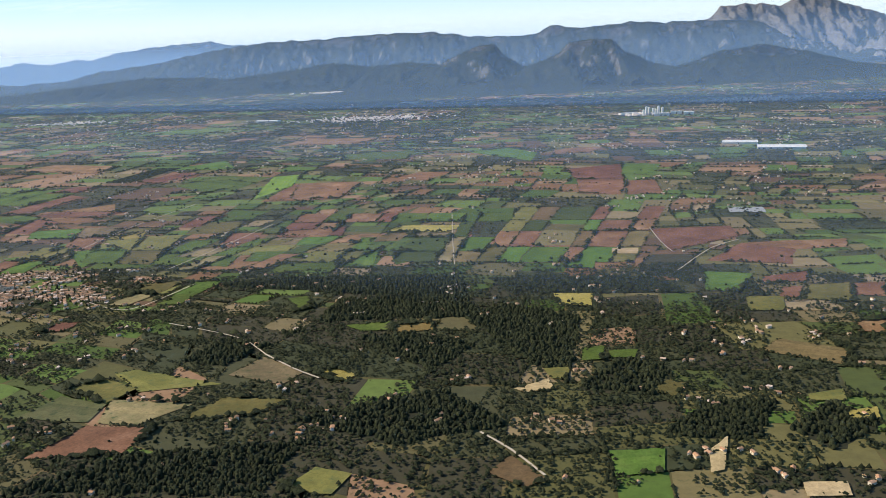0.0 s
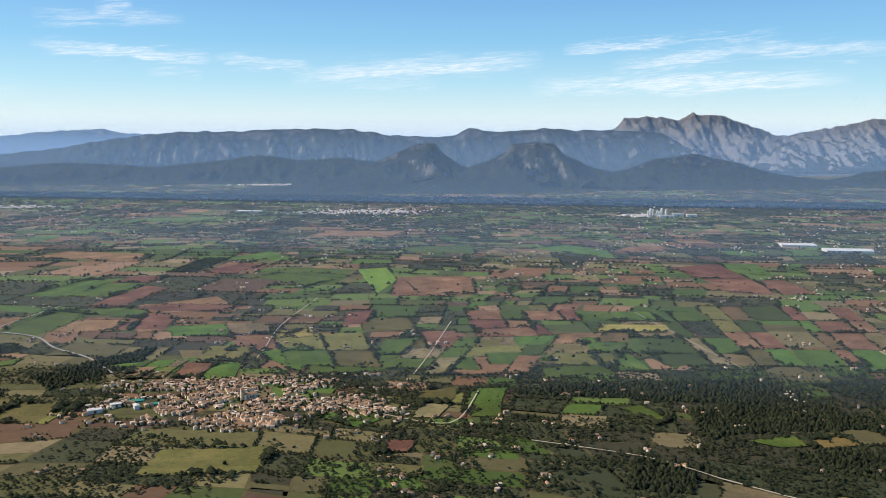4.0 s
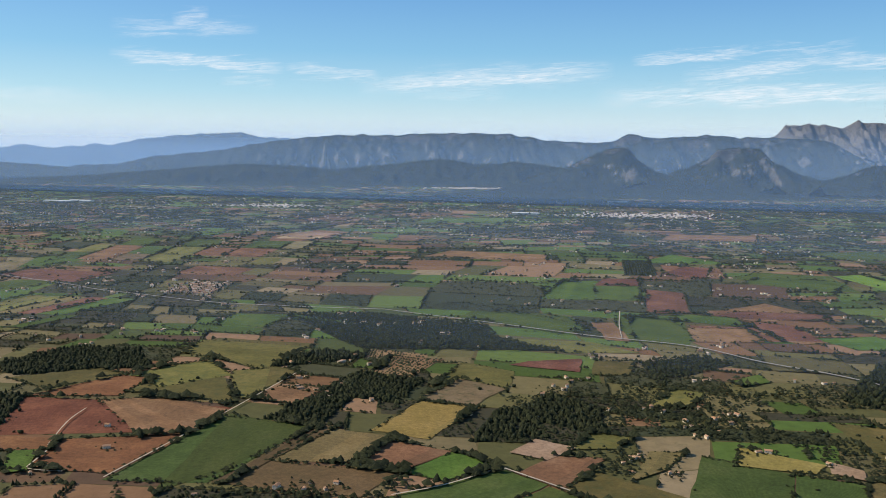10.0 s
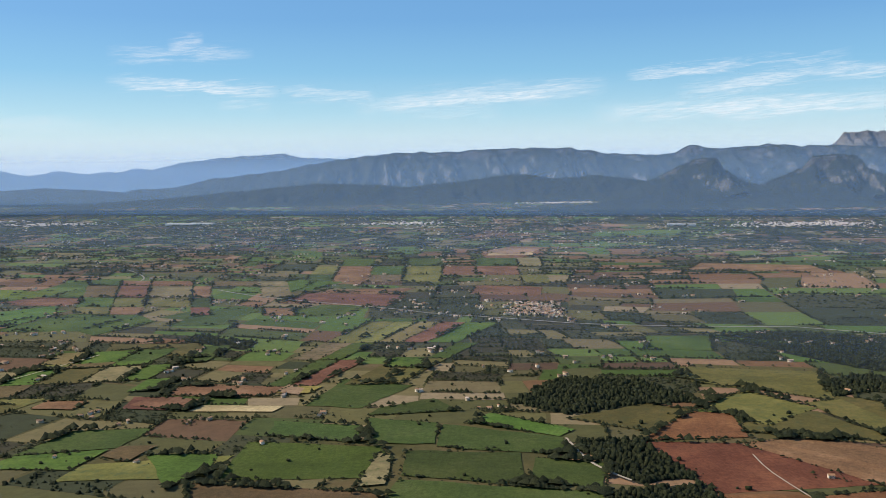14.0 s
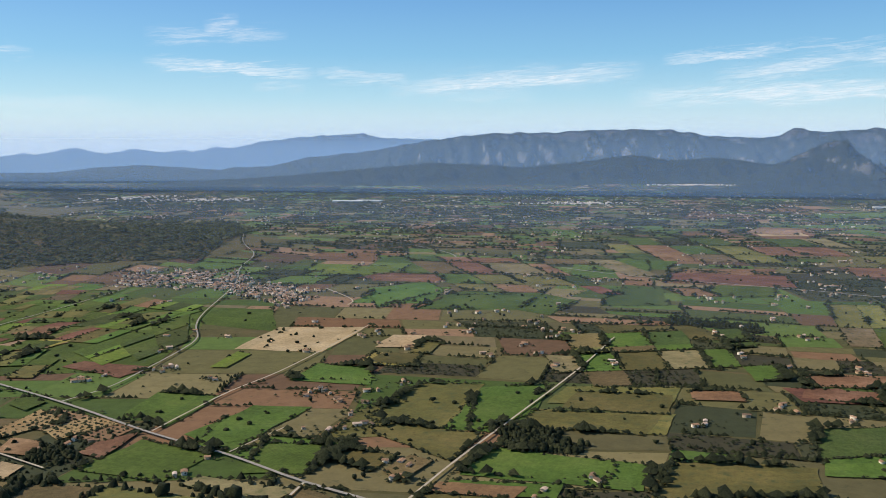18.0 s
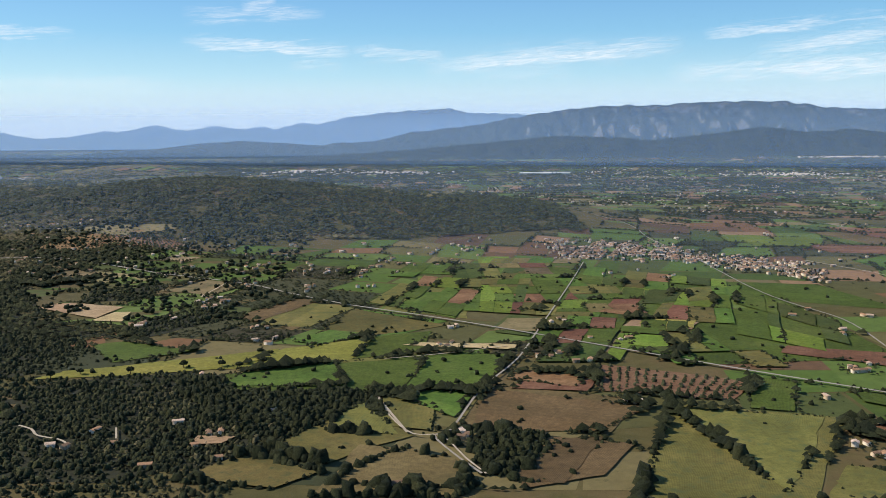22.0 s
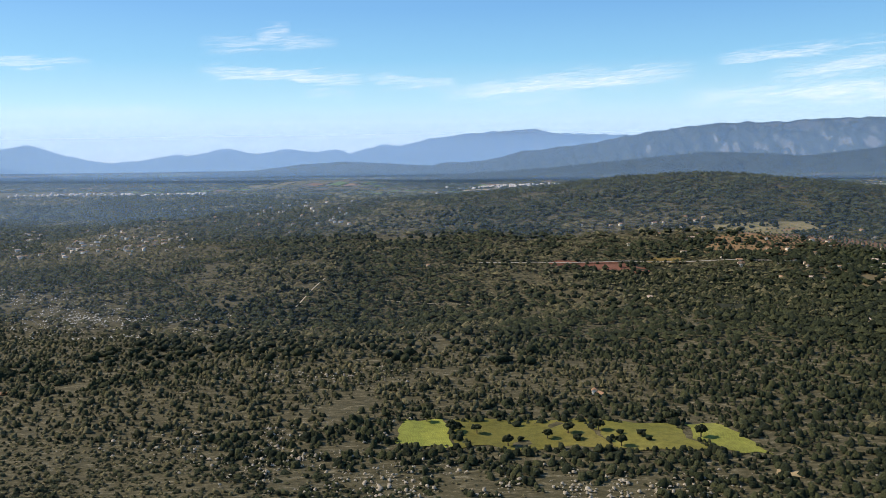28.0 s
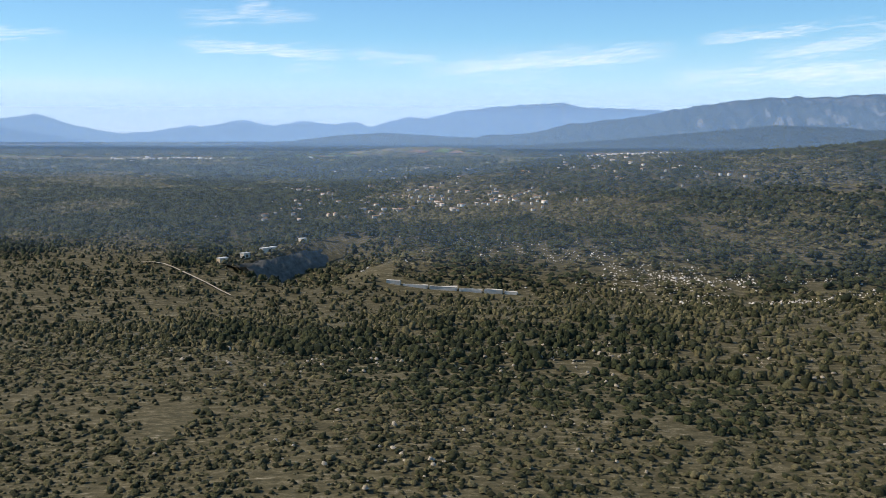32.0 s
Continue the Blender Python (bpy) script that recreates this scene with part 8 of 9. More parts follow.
for n, ob in enumerate(HOUSES):
    ob.matrix_basis = pose(-262 + 2.4 * n, 205.0, 0.15, 0, 0, 20)
house_count = len(HOUSES)


def put_house(k, x, y, turn, s=1.0):
    global house_count
    z = float(terrain(x, y)) + 0.12
    ob = copy_thing(HOUSES[k], pose(x, y, z, 0, 0, turn) @ Matrix.Diagonal((s, s, s, 1)))
    house_count += 1
    return ob


def joined_houses(name, rows, label):
    """Many gabled houses in one object: rows of x, y, turn, width, depth, wall height, roof rise."""
    r = np.array(rows, float)
    n = len(r)
    t = np.radians(r[:, 2])
    w, d, h, k = r[:, 3] / 2, r[:, 4] / 2, r[:, 5], r[:, 6]
    o = np.zeros(n)
    loc = [(-w, -d, o - 0.3), (w, -d, o - 0.3), (w, d, o - 0.3), (-w, d, o - 0.3), (-w, -d, h), (w, -d, h), (w, d, h), (-w, d, h), (-w, o, h + k), (w, o, h + k)]
    e = 0.08
    loc += [(-w - e, -d - e, h - e * k / d + 0.03), (w + e, -d - e, h - e * k / d + 0.03), (w + e, o, h + k + 0.03), (-w - e, o, h + k + 0.03),
            (-w - e, d + e, h - e * k / d + 0.03), (w + e, d + e, h - e * k / d + 0.03)]
    p = np.stack([np.stack(c, -1) for c in loc], 1)
    x = r[:, :1] + p[..., 0] * np.cos(t)[:, None] - p[..., 1] * np.sin(t)[:, None]
    y = r[:, 1:2] + p[..., 0] * np.sin(t)[:, None] + p[..., 1] * np.cos(t)[:, None]
    z = p[..., 2] + terrain(r[:, 0], r[:, 1])[:, None] + 0.1
    wall = [(0, 1, 5), (0, 5, 4), (2, 3, 7), (2, 7, 6), (1, 2, 6), (1, 6, 5), (5, 6, 9), (3, 0, 4), (3, 4, 7), (7, 4, 8)]
    roof = [(10, 11, 12), (10, 12, 13), (13, 12, 15), (13, 15, 14)]
    f = np.array(wall + roof)[None] + (np.arange(n) * 16)[:, None, None]
    ob = mesh_ob(name, np.stack([x, y, z], -1).reshape(-1, 3), f.reshape(-1, 3), WALLS_J)
    ob.data.materials.append(ROOFS_J)
    ob.data.polygons.foreach_set("material_index", np.tile(np.r_[np.zeros(10, np.int32), np.ones(4, np.int32)], n))
    return tagged(ob, label, "houses", kind="stuff")


# Villages: houses in rows along narrow streets, with gardens at the rim.
loose, yard_trees = [], []
ANGLES = [24, 24, 24, -10, 15, -20]
for n, q in enumerate(towns):
    c = q.mean(0)
    ang = ANGLES[n % 6]
    a, b = math.cos(radians(ang)), math.sin(radians(ang))
    span = np.abs(q - c).max() * 1.3
    count, rows = 0, []
    for i in np.arange(-span, span, 1.15):
        for j in np.arange(-span, span, 1.0):
            jj = j + (0.5 if int((i + 500) / 1.15) % 3 == 0 else 0)
            x, y = c[0] + a * i - b * jj, c[1] + b * i + a * jj
            if not in_poly(np.array([x]), np.array([y]), q)[0] or at_cell(np.array([x]), np.array([y]))[0] == 2:
                continue
            if int((j + 500) / 1.0) % 6 == 0 or int((i + 500) / 1.15) % 9 == 0 or rng.uniform() < 0.12 or fbm(np.array([x / 7]), np.array([y / 7]), 23, 3)[0] > 0.56:
                continue
            turn = ang + rng.choice([0, 90]) + rng.normal(0, 4)
            if depth_of(x, y) < 188 and count < 60:
                put_house(int(rng.integers(0, 3)), x, y, turn, rng.uniform(0.6, 0.9))
                count += 1
            else:
                rows.append((x + rng.normal(0, 0.1), y + rng.normal(0, 0.1), turn, rng.uniform(0.5, 1.5), rng.uniform(0.45, 0.85), rng.uniform(0.22, 0.62), rng.uniform(0.06, 0.16)))
    # Houses thinning out into gardens round the rim.
    for k in range(len(rows) // 3 + count // 2):
        e = int(rng.integers(0, len(q)))
        p = q[e] + (q[(e + 1) % len(q)] - q[e]) * rng.uniform()
        p = p + (p - c) * abs(rng.normal(0, 0.16)) + rng.normal(0, 0.9, 2)
        if at_cell(p[:1], p[1:])[0] in (0, 1, 4):
            rows.append((p[0], p[1], ang + rng.choice([0, 90]) + rng.normal(0, 8), rng.uniform(0.5, 1.2), rng.uniform(0.5, 0.85), rng.uniform(0.3, 0.6), rng.uniform(0.1, 0.2)))
    if rows:
        joined_houses("village_houses", rows, "dense village of cream and ochre houses with clay roofs")
        k = max(40, int(len(rows) * 0.9))
        pick = rng.integers(0, len(rows), k)
        tx, ty = np.array([rows[i][0] for i in pick]) + rng.normal(0, 1, k), np.array([rows[i][1] for i in pick]) + rng.normal(0, 1, k)
        rr = rng.uniform(0.2, 0.5, k)
        clumps("village_trees", tx, ty, rr, rr * 1.9, LEAF, "dark garden trees between village houses", "trees", True)


def farms(*spots):
    """Farmsteads: a few buildings each, of their own where the path passes near."""
    for x, y, n in spots:
        for k in range(n):
            a, dd = rng.uniform(0, 6.28), (0 if k == 0 else rng.uniform(1.2, 1.2 + 0.7 * n))
            hx_, hy_ = x + dd * math.cos(a), y + dd * math.sin(a)
            if at_cell(np.array([hx_]), np.array([hy_]))[0] == 2:
                continue
            turn = rng.choice([15, 105, -20, 70]) + rng.normal(0, 6)
            if depth_of(hx_, hy_) < 215 and house_count < 295:
                yard_trees.append((hx_, hy_))
                put_house(int(rng.choice([0, 2, 3, 4, 4])), hx_, hy_, turn, rng.uniform(0.5, 0.78))
            else:
                loose.append((hx_, hy_, turn, rng.uniform(0.6, 1.5), rng.uniform(0.5, 0.8), rng.uniform(0.3, 0.5), rng.uniform(0.1, 0.2)))
            yard_trees.append((hx_, hy_))


farms((1.9, 233.2, 3), (-7.6, 210.6, 2), (-19.5, 191.4, 1), (-48.4, 207.2, 2), (-42.2, 220.1, 2), (-44.5, 197.7, 2), (-48.5, 168.2, 1), (-27.2, 147.7, 4))
farms((-25.6, 151.1, 3), (-21.8, 154.5, 3), (-11.6, 161.4, 2), (-11.1, 152.1, 2), (0.7, 170.3, 2), (14.7, 149.5, 2), (19.6, 147.8, 2), (45.1, 228.8, 2))
farms((61.9, 196.8, 4), (70.3, 202.1, 2), (81.3, 186.2, 2), (69.4, 168.6, 2), (57.1, 159.5, 1), (44.7, 134.2, 3), (47.6, 134.4, 2), (28.7, 125.1, 1))
farms((39.0, 133.7, 2), (73.6, 145.9, 2), (51.4, 124.9, 3), (63.1, 123.8, 3), (-58.0, 129.9, 2), (-47.9, 138.7, 2), (-46.1, 132.6, 1), (-101.3, 201.6, 5))
farms((-110.9, 229.7, 6), (-119.6, 238.7, 6), (-41.2, 151.5, 3), (-34.5, 154.5, 2), (-32.3, 148.2, 1), (-2.7, 185.7, 1), (51.3, 175.6, 2), (17.6, 127.0, 1))
farms((4.2, 171.4, 1), (66.0, 155.8, 1), (-80.2, 148.2, 2), (-82.6, 155.6, 1), (16.4, 221.6, 1), (37.5, 161.7, 1), (45.5, 160.8, 1), (84.4, 170.0, 2))
farms((-220.8, 255.1, 2), (-242.1, 281.7, 3), (-221.5, 274.9, 3), (-242.0, 305.8, 3), (-220.9, 292.3, 1), (-199.4, 249.8, 3), (-178.4, 243.8, 1), (-194.6, 261.0, 1))
farms((-175.0, 236.5, 2), (-161.5, 214.4, 3), (-167.4, 215.1, 2), (-215.8, 303.2, 1), (-143.8, 339.1, 3), (-158.7, 358.2, 2), (-136.0, 330.2, 2), (-175.1, 444.1, 1))
farms((-138.3, 475.6, 2), (-122.7, 317.5, 1), (-95.7, 315.0, 2), (-78.3, 309.7, 2), (-73.2, 309.3, 2), (-104.5, 308.6, 2), (-98.7, 250.7, 4), (-99.8, 262.1, 4))
farms((-34.6, 386.1, 2), (0.2, 389.7, 2), (37.8, 407.4, 1), (-45.2, 330.4, 2), (-54.4, 262.2, 2), (-99.5, 274.6, 2), (-75.7, 228.8, 4), (-92.5, 211.8, 2))
farms((-101.6, 211.4, 2), (-62.7, 227.3, 3), (-76.0, 212.7, 3), (-100.2, 358.2, 1), (-303.7, 235.1, 5), (-297.8, 242.5, 4), (-302.9, 242.0, 3), (-317.5, 241.4, 2))
farms((-309.3, 324.4, 2), (-302.1, 299.6, 1), (-227.1, 270.7, 5), (-218.3, 277.7, 3), (-228.6, 263.5, 2), (-253.4, 293.4, 2), (-233.5, 327.0, 3), (-246.5, 252.6, 4))
farms((-248.2, 246.9, 1), (-241.8, 246.1, 2), (-244.1, 255.4, 2), (-186.2, 299.9, 2), (-213.2, 248.4, 1), (-173.2, 271.9, 1), (-192.9, 339.3, 5), (-202.7, 333.3, 3))
farms((-142.9, 321.9, 4), (-127.4, 323.4, 2), (-211.3, 391.4, 3), (-234.9, 405.7, 2), (-351.3, 433.5, 5), (-334.4, 402.6, 2), (-374.2, 430.5, 3), (-143.9, 472.9, 3))
farms((-194.6, 255.7, 1), (-196.9, 247.9, 1), (-178.0, 272.5, 1), (-270.6, 280.3, 1), (-213.2, 303.4, 2), (-305.0, 324.4, 3), (-346.1, 262.2, 3), (-299.7, 297.4, 1))
farms((-305.6, 300.7, 2), (-336.5, 263.8, 1), (-347.8, 274.7, 1), (-339.7, 276.2, 1), (-422.7, 263.4, 4), (-342.6, 252.0, 3), (-428.1, 304.8, 1), (-387.5, 322.2, 2))
farms((-382.2, 321.3, 2), (-400.8, 383.4, 3), (-389.8, 377.6, 2), (-348.8, 363.0, 3), (-338.8, 361.2, 2), (-291.2, 463.9, 3), (-380.3, 430.9, 3), (-367.7, 422.8, 3))
farms((-344.4, 418.1, 4), (-337.2, 406.4, 4), (-435.3, 431.0, 2), (-257.0, 456.3, 2), (-233.4, 451.0, 2), (-475.7, 481.8, 4), (-488.9, 491.4, 3), (-443.4, 320.4, 2))
farms((-418.2, 322.7, 2), (-290.3, 290.8, 1), (-359.9, 280.5, 1), (-305.0, 311.1, 2), (-543.2, 343.7, 4), (-536.5, 328.9, 2), (-540.6, 341.7, 2), (-545.7, 322.1, 2))
farms((-563.0, 352.6, 2), (-527.4, 349.6, 3), (-534.2, 335.8, 1), (-502.7, 297.0, 2), (-517.5, 309.2, 1), (-462.0, 301.3, 1), (-482.1, 319.3, 3), (-484.4, 362.8, 3))
farms((-493.1, 395.9, 3), (-464.1, 328.6, 4), (-472.0, 323.8, 1), (-453.5, 388.4, 3), (-455.1, 321.7, 2), (-427.1, 336.8, 2), (-439.8, 321.2, 2), (-447.7, 297.3, 1))
farms((-528.4, 305.8, 3), (-574.6, 359.8, 3), (-498.7, 371.0, 2), (-496.4, 360.5, 2), (-456.0, 364.8, 3), (-432.0, 381.6, 4), (-403.6, 447.3, 4), (-398.5, 441.9, 2))
farms((-436.4, 437.1, 2), (-460.1, 477.1, 3), (-482.6, 490.2, 5), (-388.5, 458.5, 3), (-509.8, 392.7, 2), (-555.6, 309.1, 1), (-392.5, 380.8, 3), (-586.8, 353.7, 5))
farms((-589.4, 353.9, 2), (-539.2, 338.4, 2), (-532.1, 343.1, 2), (-537.0, 321.5, 3), (-534.0, 324.0, 2), (-577.5, 315.9, 4), (-601.2, 318.9, 6), (-597.2, 318.6, 5))
farms((-597.5, 329.2, 2), (-599.3, 340.2, 1), (-558.6, 302.5, 2), (-529.7, 299.4, 2), (-512.0, 291.8, 3), (-520.8, 287.6, 1), (-510.2, 371.6, 3), (-500.8, 378.9, 2))
farms((-493.1, 387.0, 2), (-479.4, 382.6, 3), (-549.0, 409.4, 1), (-642.2, 484.2, 4), (-625.7, 339.1, 2), (-595.4, 295.4, 2), (-579.4, 378.2, 3), (-598.4, 290.9, 1))
farms((-456.5, 477.1, 5), (-463.7, 477.9, 3), (-484.7, 359.5, 1), (-482.7, 430.9, 1), (-652.1, 372.7, 3), (-681.4, 378.6, 4), (-697.3, 431.6, 3), (-702.3, 412.1, 5))
farms((-698.4, 411.7, 3), (-627.7, 390.6, 3), (-631.6, 402.1, 1), (-634.0, 363.7, 3), (-628.0, 361.5, 2), (-568.3, 393.0, 2), (-572.5, 362.7, 2), (-598.9, 322.2, 2))
farms((-602.5, 322.3, 2), (-548.0, 375.6, 2), (-582.1, 393.7, 1), (-688.6, 355.3, 1), (-643.2, 477.7, 2), (-657.5, 312.0, 1), (-593.9, 331.1, 1), (-702.1, 417.8, 3))
farms((-698.7, 437.1, 2), (-704.2, 395.5, 2), (-709.0, 392.9, 2), (-687.0, 386.9, 3), (-648.6, 387.3, 2), (-641.4, 479.7, 3), (-681.6, 324.2, 1), (-695.5, 330.2, 1))
farms((-711.7, 324.1, 1), (-674.8, 337.6, 1), (-649.9, 328.1, 3), (-632.5, 367.0, 3), (-620.3, 374.6, 2), (-625.3, 376.4, 1), (-738.5, 365.7, 4), (-742.1, 370.4, 3))
farms((-725.3, 363.5, 1), (-764.7, 506.6, 3), (-685.7, 448.2, 3), (-694.0, 481.9, 2), (-673.1, 485.4, 2), (-726.1, 493.3, 1), (-756.7, 463.4, 3), (-685.5, 318.0, 1))
farms((-677.9, 320.3, 1), (-717.4, 314.1, 1), (-626.1, 406.7, 1), (-762.8, 412.4, 1), (-758.3, 412.7, 1), (-739.5, 349.2, 4), (-738.4, 351.9, 2), (-733.7, 346.1, 1))
farms((-702.5, 414.9, 2), (-709.0, 389.1, 3), (-698.9, 406.7, 3), (-773.4, 505.4, 2), (-830.8, 483.8, 2), (-789.4, 441.8, 1), (-726.5, 486.6, 2), (-731.6, 481.2, 1))
farms((-681.0, 430.4, 2), (-754.0, 364.5, 1), (-782.6, 356.0, 1), (-756.3, 449.4, 2), (-810.1, 380.9, 2), (-781.7, 507.4, 2), (-773.3, 478.3, 1), (-761.7, 450.6, 1))
farms((-725.7, 476.4, 4), (-723.4, 467.3, 3), (-765.0, 464.4, 3), (-736.3, 486.6, 2), (-752.6, 461.4, 2), (-914.9, 541.6, 3), (-908.2, 536.9, 3), (-954.9, 510.1, 2))
farms((-941.0, 520.4, 2), (-901.1, 569.7, 2), (-890.2, 551.2, 3), (-882.0, 565.2, 3), (-930.1, 779.6, 3), (-873.3, 570.6, 2), (-924.6, 588.9, 3), (-932.8, 571.5, 3))
farms((-939.3, 552.5, 3), (-963.4, 561.2, 3), (-968.7, 513.6, 2), (-950.1, 577.5, 2), (-905.7, 585.3, 3), (-864.9, 567.3, 2), (-897.4, 604.0, 3), (-958.2, 744.7, 3))
farms((-919.6, 610.2, 3), (-943.9, 591.4, 3), (-952.6, 553.0, 3), (-966.4, 526.7, 3), (-883.7, 551.0, 3), (-790.9, 511.4, 1))
farms((-744.4, 351.0, 3), (-741.4, 354.5, 4), (-739.8, 357.3, 4), (-736.6, 359.2, 3), (-738.0, 349.5, 5), (-739.5, 345.5, 4), (-741.3, 338.4, 3), (-748.0, 376.0, 2), (-742.5, 374.4, 3))
farms((-697.0, 324.5, 2), (-691.5, 325.5, 1), (-681.0, 328.4, 2), (-711.0, 327.0, 1), (-686.0, 333.0, 1), (-750.5, 324.5, 3), (-745.0, 326.0, 3))
# A loose hamlet in gardens at the foot of the wooded hill.
for k in range(95):
    t = rng.uniform(0, 1)
    x, y = -775 + 150 * t + rng.normal(0, 7), 492 - 62 * t * (1 - t) * 2.4 + rng.normal(0, 11)
    if at_cell(np.array([x]), np.array([y]))[0] != 2:
        loose.append((x, y, rng.uniform(0, 180), rng.uniform(0.6, 1.5), rng.uniform(0.5, 0.8), rng.uniform(0.3, 0.5), rng.uniform(0.08, 0.16)))
        yard_trees.append((x, y))
# Lesser farms over the far plain, in loose clusters.
fx, fy = rng.uniform(-1000, 420, 11000), rng.uniform(150, 1050, 11000)
fd = depth_of(fx, fy)
in_start = (fd < 262) & (fx > -105) & (fd > 95) & (fx < 115)
keep = ((fd > 180) | in_start) & (at_cell(fx, fy) % 3 == 0) & (terrain(fx, fy) < 2) & (fx > -650 - 0.2 * fd)
keep &= (fbm(fx / 34, fy / 34, 91, 3) + 0.16 * in_start) > rng.uniform(0.4, 0.62, len(fx))
for x, y in zip(fx[keep], fy[keep]):
    for k in range(int(rng.choice([1, 1, 2, 3]))):
        hx_, hy_ = x + rng.normal(0, 1.6) * (k > 0), y + rng.normal(0, 1.6) * (k > 0)
        loose.append((hx_, hy_, rng.uniform(0, 180), rng.uniform(0.5, 1.3), rng.uniform(0.45, 0.8), rng.uniform(0.3, 0.6), rng.uniform(0.08, 0.18)))
    yard_trees.append((x, y))
# Garden trees round the farmsteads.
yt = np.repeat(np.array(yard_trees), 5, 0) + rng.normal(0, 1.3, (5 * len(yard_trees), 2))
yt = yt[np.isin(at_cell(yt[:, 0], yt[:, 1]), (0, 1))]
rr = rng.uniform(0.18, 0.42, len(yt)) * (1 + 0.0009 * np.clip(depth_of(yt[:, 0], yt[:, 1]) - 250, 0, 800))
clumps("garden_trees", yt[:, 0], yt[:, 1], rr, rr * rng.uniform(1.2, 2.0, len(yt)), LEAF, "dark garden trees round the farmsteads", "trees", "far")
joined_houses("farmhouses", loose, "scattered cream farmhouses with clay roofs over the plain")


def far_town(name, x, y, w, d, n, label, s=1.0):
    """A distant town as one heap of small pale blocks with tilted roofs."""
    px_, py_ = x + w * rng.normal(0, 0.33, n), y + d * rng.normal(0, 0.33, n)
    v, f = [], []
    cube = np.array([(-1, -1, 0), (1, -1, 0), (1, 1, 0), (-1, 1, 0), (-1, -1, 1), (1, -1, 1), (1, 1, 1.25), (-1, 1, 1.25)], float)
    cf = np.array([(0, 1, 5, 4), (1, 2, 6, 5), (2, 3, 7, 6), (3, 0, 4, 7), (4, 5, 6, 7)])
    for k in range(n):
        a = rng.uniform(0, 1.57)
        b = cube * (rng.uniform(0.5, 1.3) * s, rng.uniform(0.4, 0.8) * s, rng.uniform(0.5, 1.0) * s)
        b = np.stack([b[:, 0] * math.cos(a) - b[:, 1] * math.sin(a), b[:, 0] * math.sin(a) + b[:, 1] * math.cos(a), b[:, 2]], -1)
        v.append(b + (px_[k], py_[k], float(terrain(px_[k], py_[k])) - 0.05))
        f.append(cf + 8 * k)
    return tagged(mesh_ob(name, np.concatenate(v), np.concatenate(f), TOWN_STONE), label, "town", "far towns", "stuff")


far_town("distant_town", -62, 818, 80, 40, 420, "distant pale town of small houses on the plain")
far_town("distant_town", 303, 850, 100, 34, 520, "distant pale town below a wooded hill", 1.2)
far_town("distant_town", -368, 910, 60, 26, 160, "distant pale town of small houses on the plain")
far_town("distant_town", -150, 1290, 60, 20, 180, "distant pale village at the foot of the mountains", 1.4)
far_town("distant_town", -700, 980, 80, 34, 260, "distant pale town of small houses on the plain")
rows = [(x, y, rng.uniform(0, 180), rng.uniform(0.5, 1.5), rng.uniform(0.4, 0.7), rng.uniform(0.28, 0.45), rng.uniform(0.06, 0.14)) for x, y in villas]
joined_houses("villas", rows, "loose hillside suburb of white villas among trees").data.materials[0] = VILLA
far_town("distant_town", -1020, 900, 190, 90, 160, "distant pale town of small houses on the plain", 1.1)
far_town("distant_factory", 168, 742, 26, 12, 60, "distant white factory with silos", 1.8)


def shed(x, y, w, d, h, turn, label):
    root = tagged(new("greenhouse"), label, "greenhouse", "greenhouses")
    root.matrix_basis = pose(x, y, float(terrain(x, y)), 0, 0, turn)
    bm = gable_walls(w, d, h, h * 0.35)
    part("wall", bm, PALE, root)
    part("roof", gable_roof(w, d, h, h * 0.35, 0.1, 0.08), PALE, root)
    return root


for x, y, w, d in ((195, 503, 26, 13), (181, 532, 20, 12), (-566, 946, 26, 9), (-548, 952, 22, 8), (-157, 830, 22, 8), (-30, 1000, 20, 8)):
    shed(x, y, w, d, 1.2, -18, "long white greenhouse sheds on the plain")

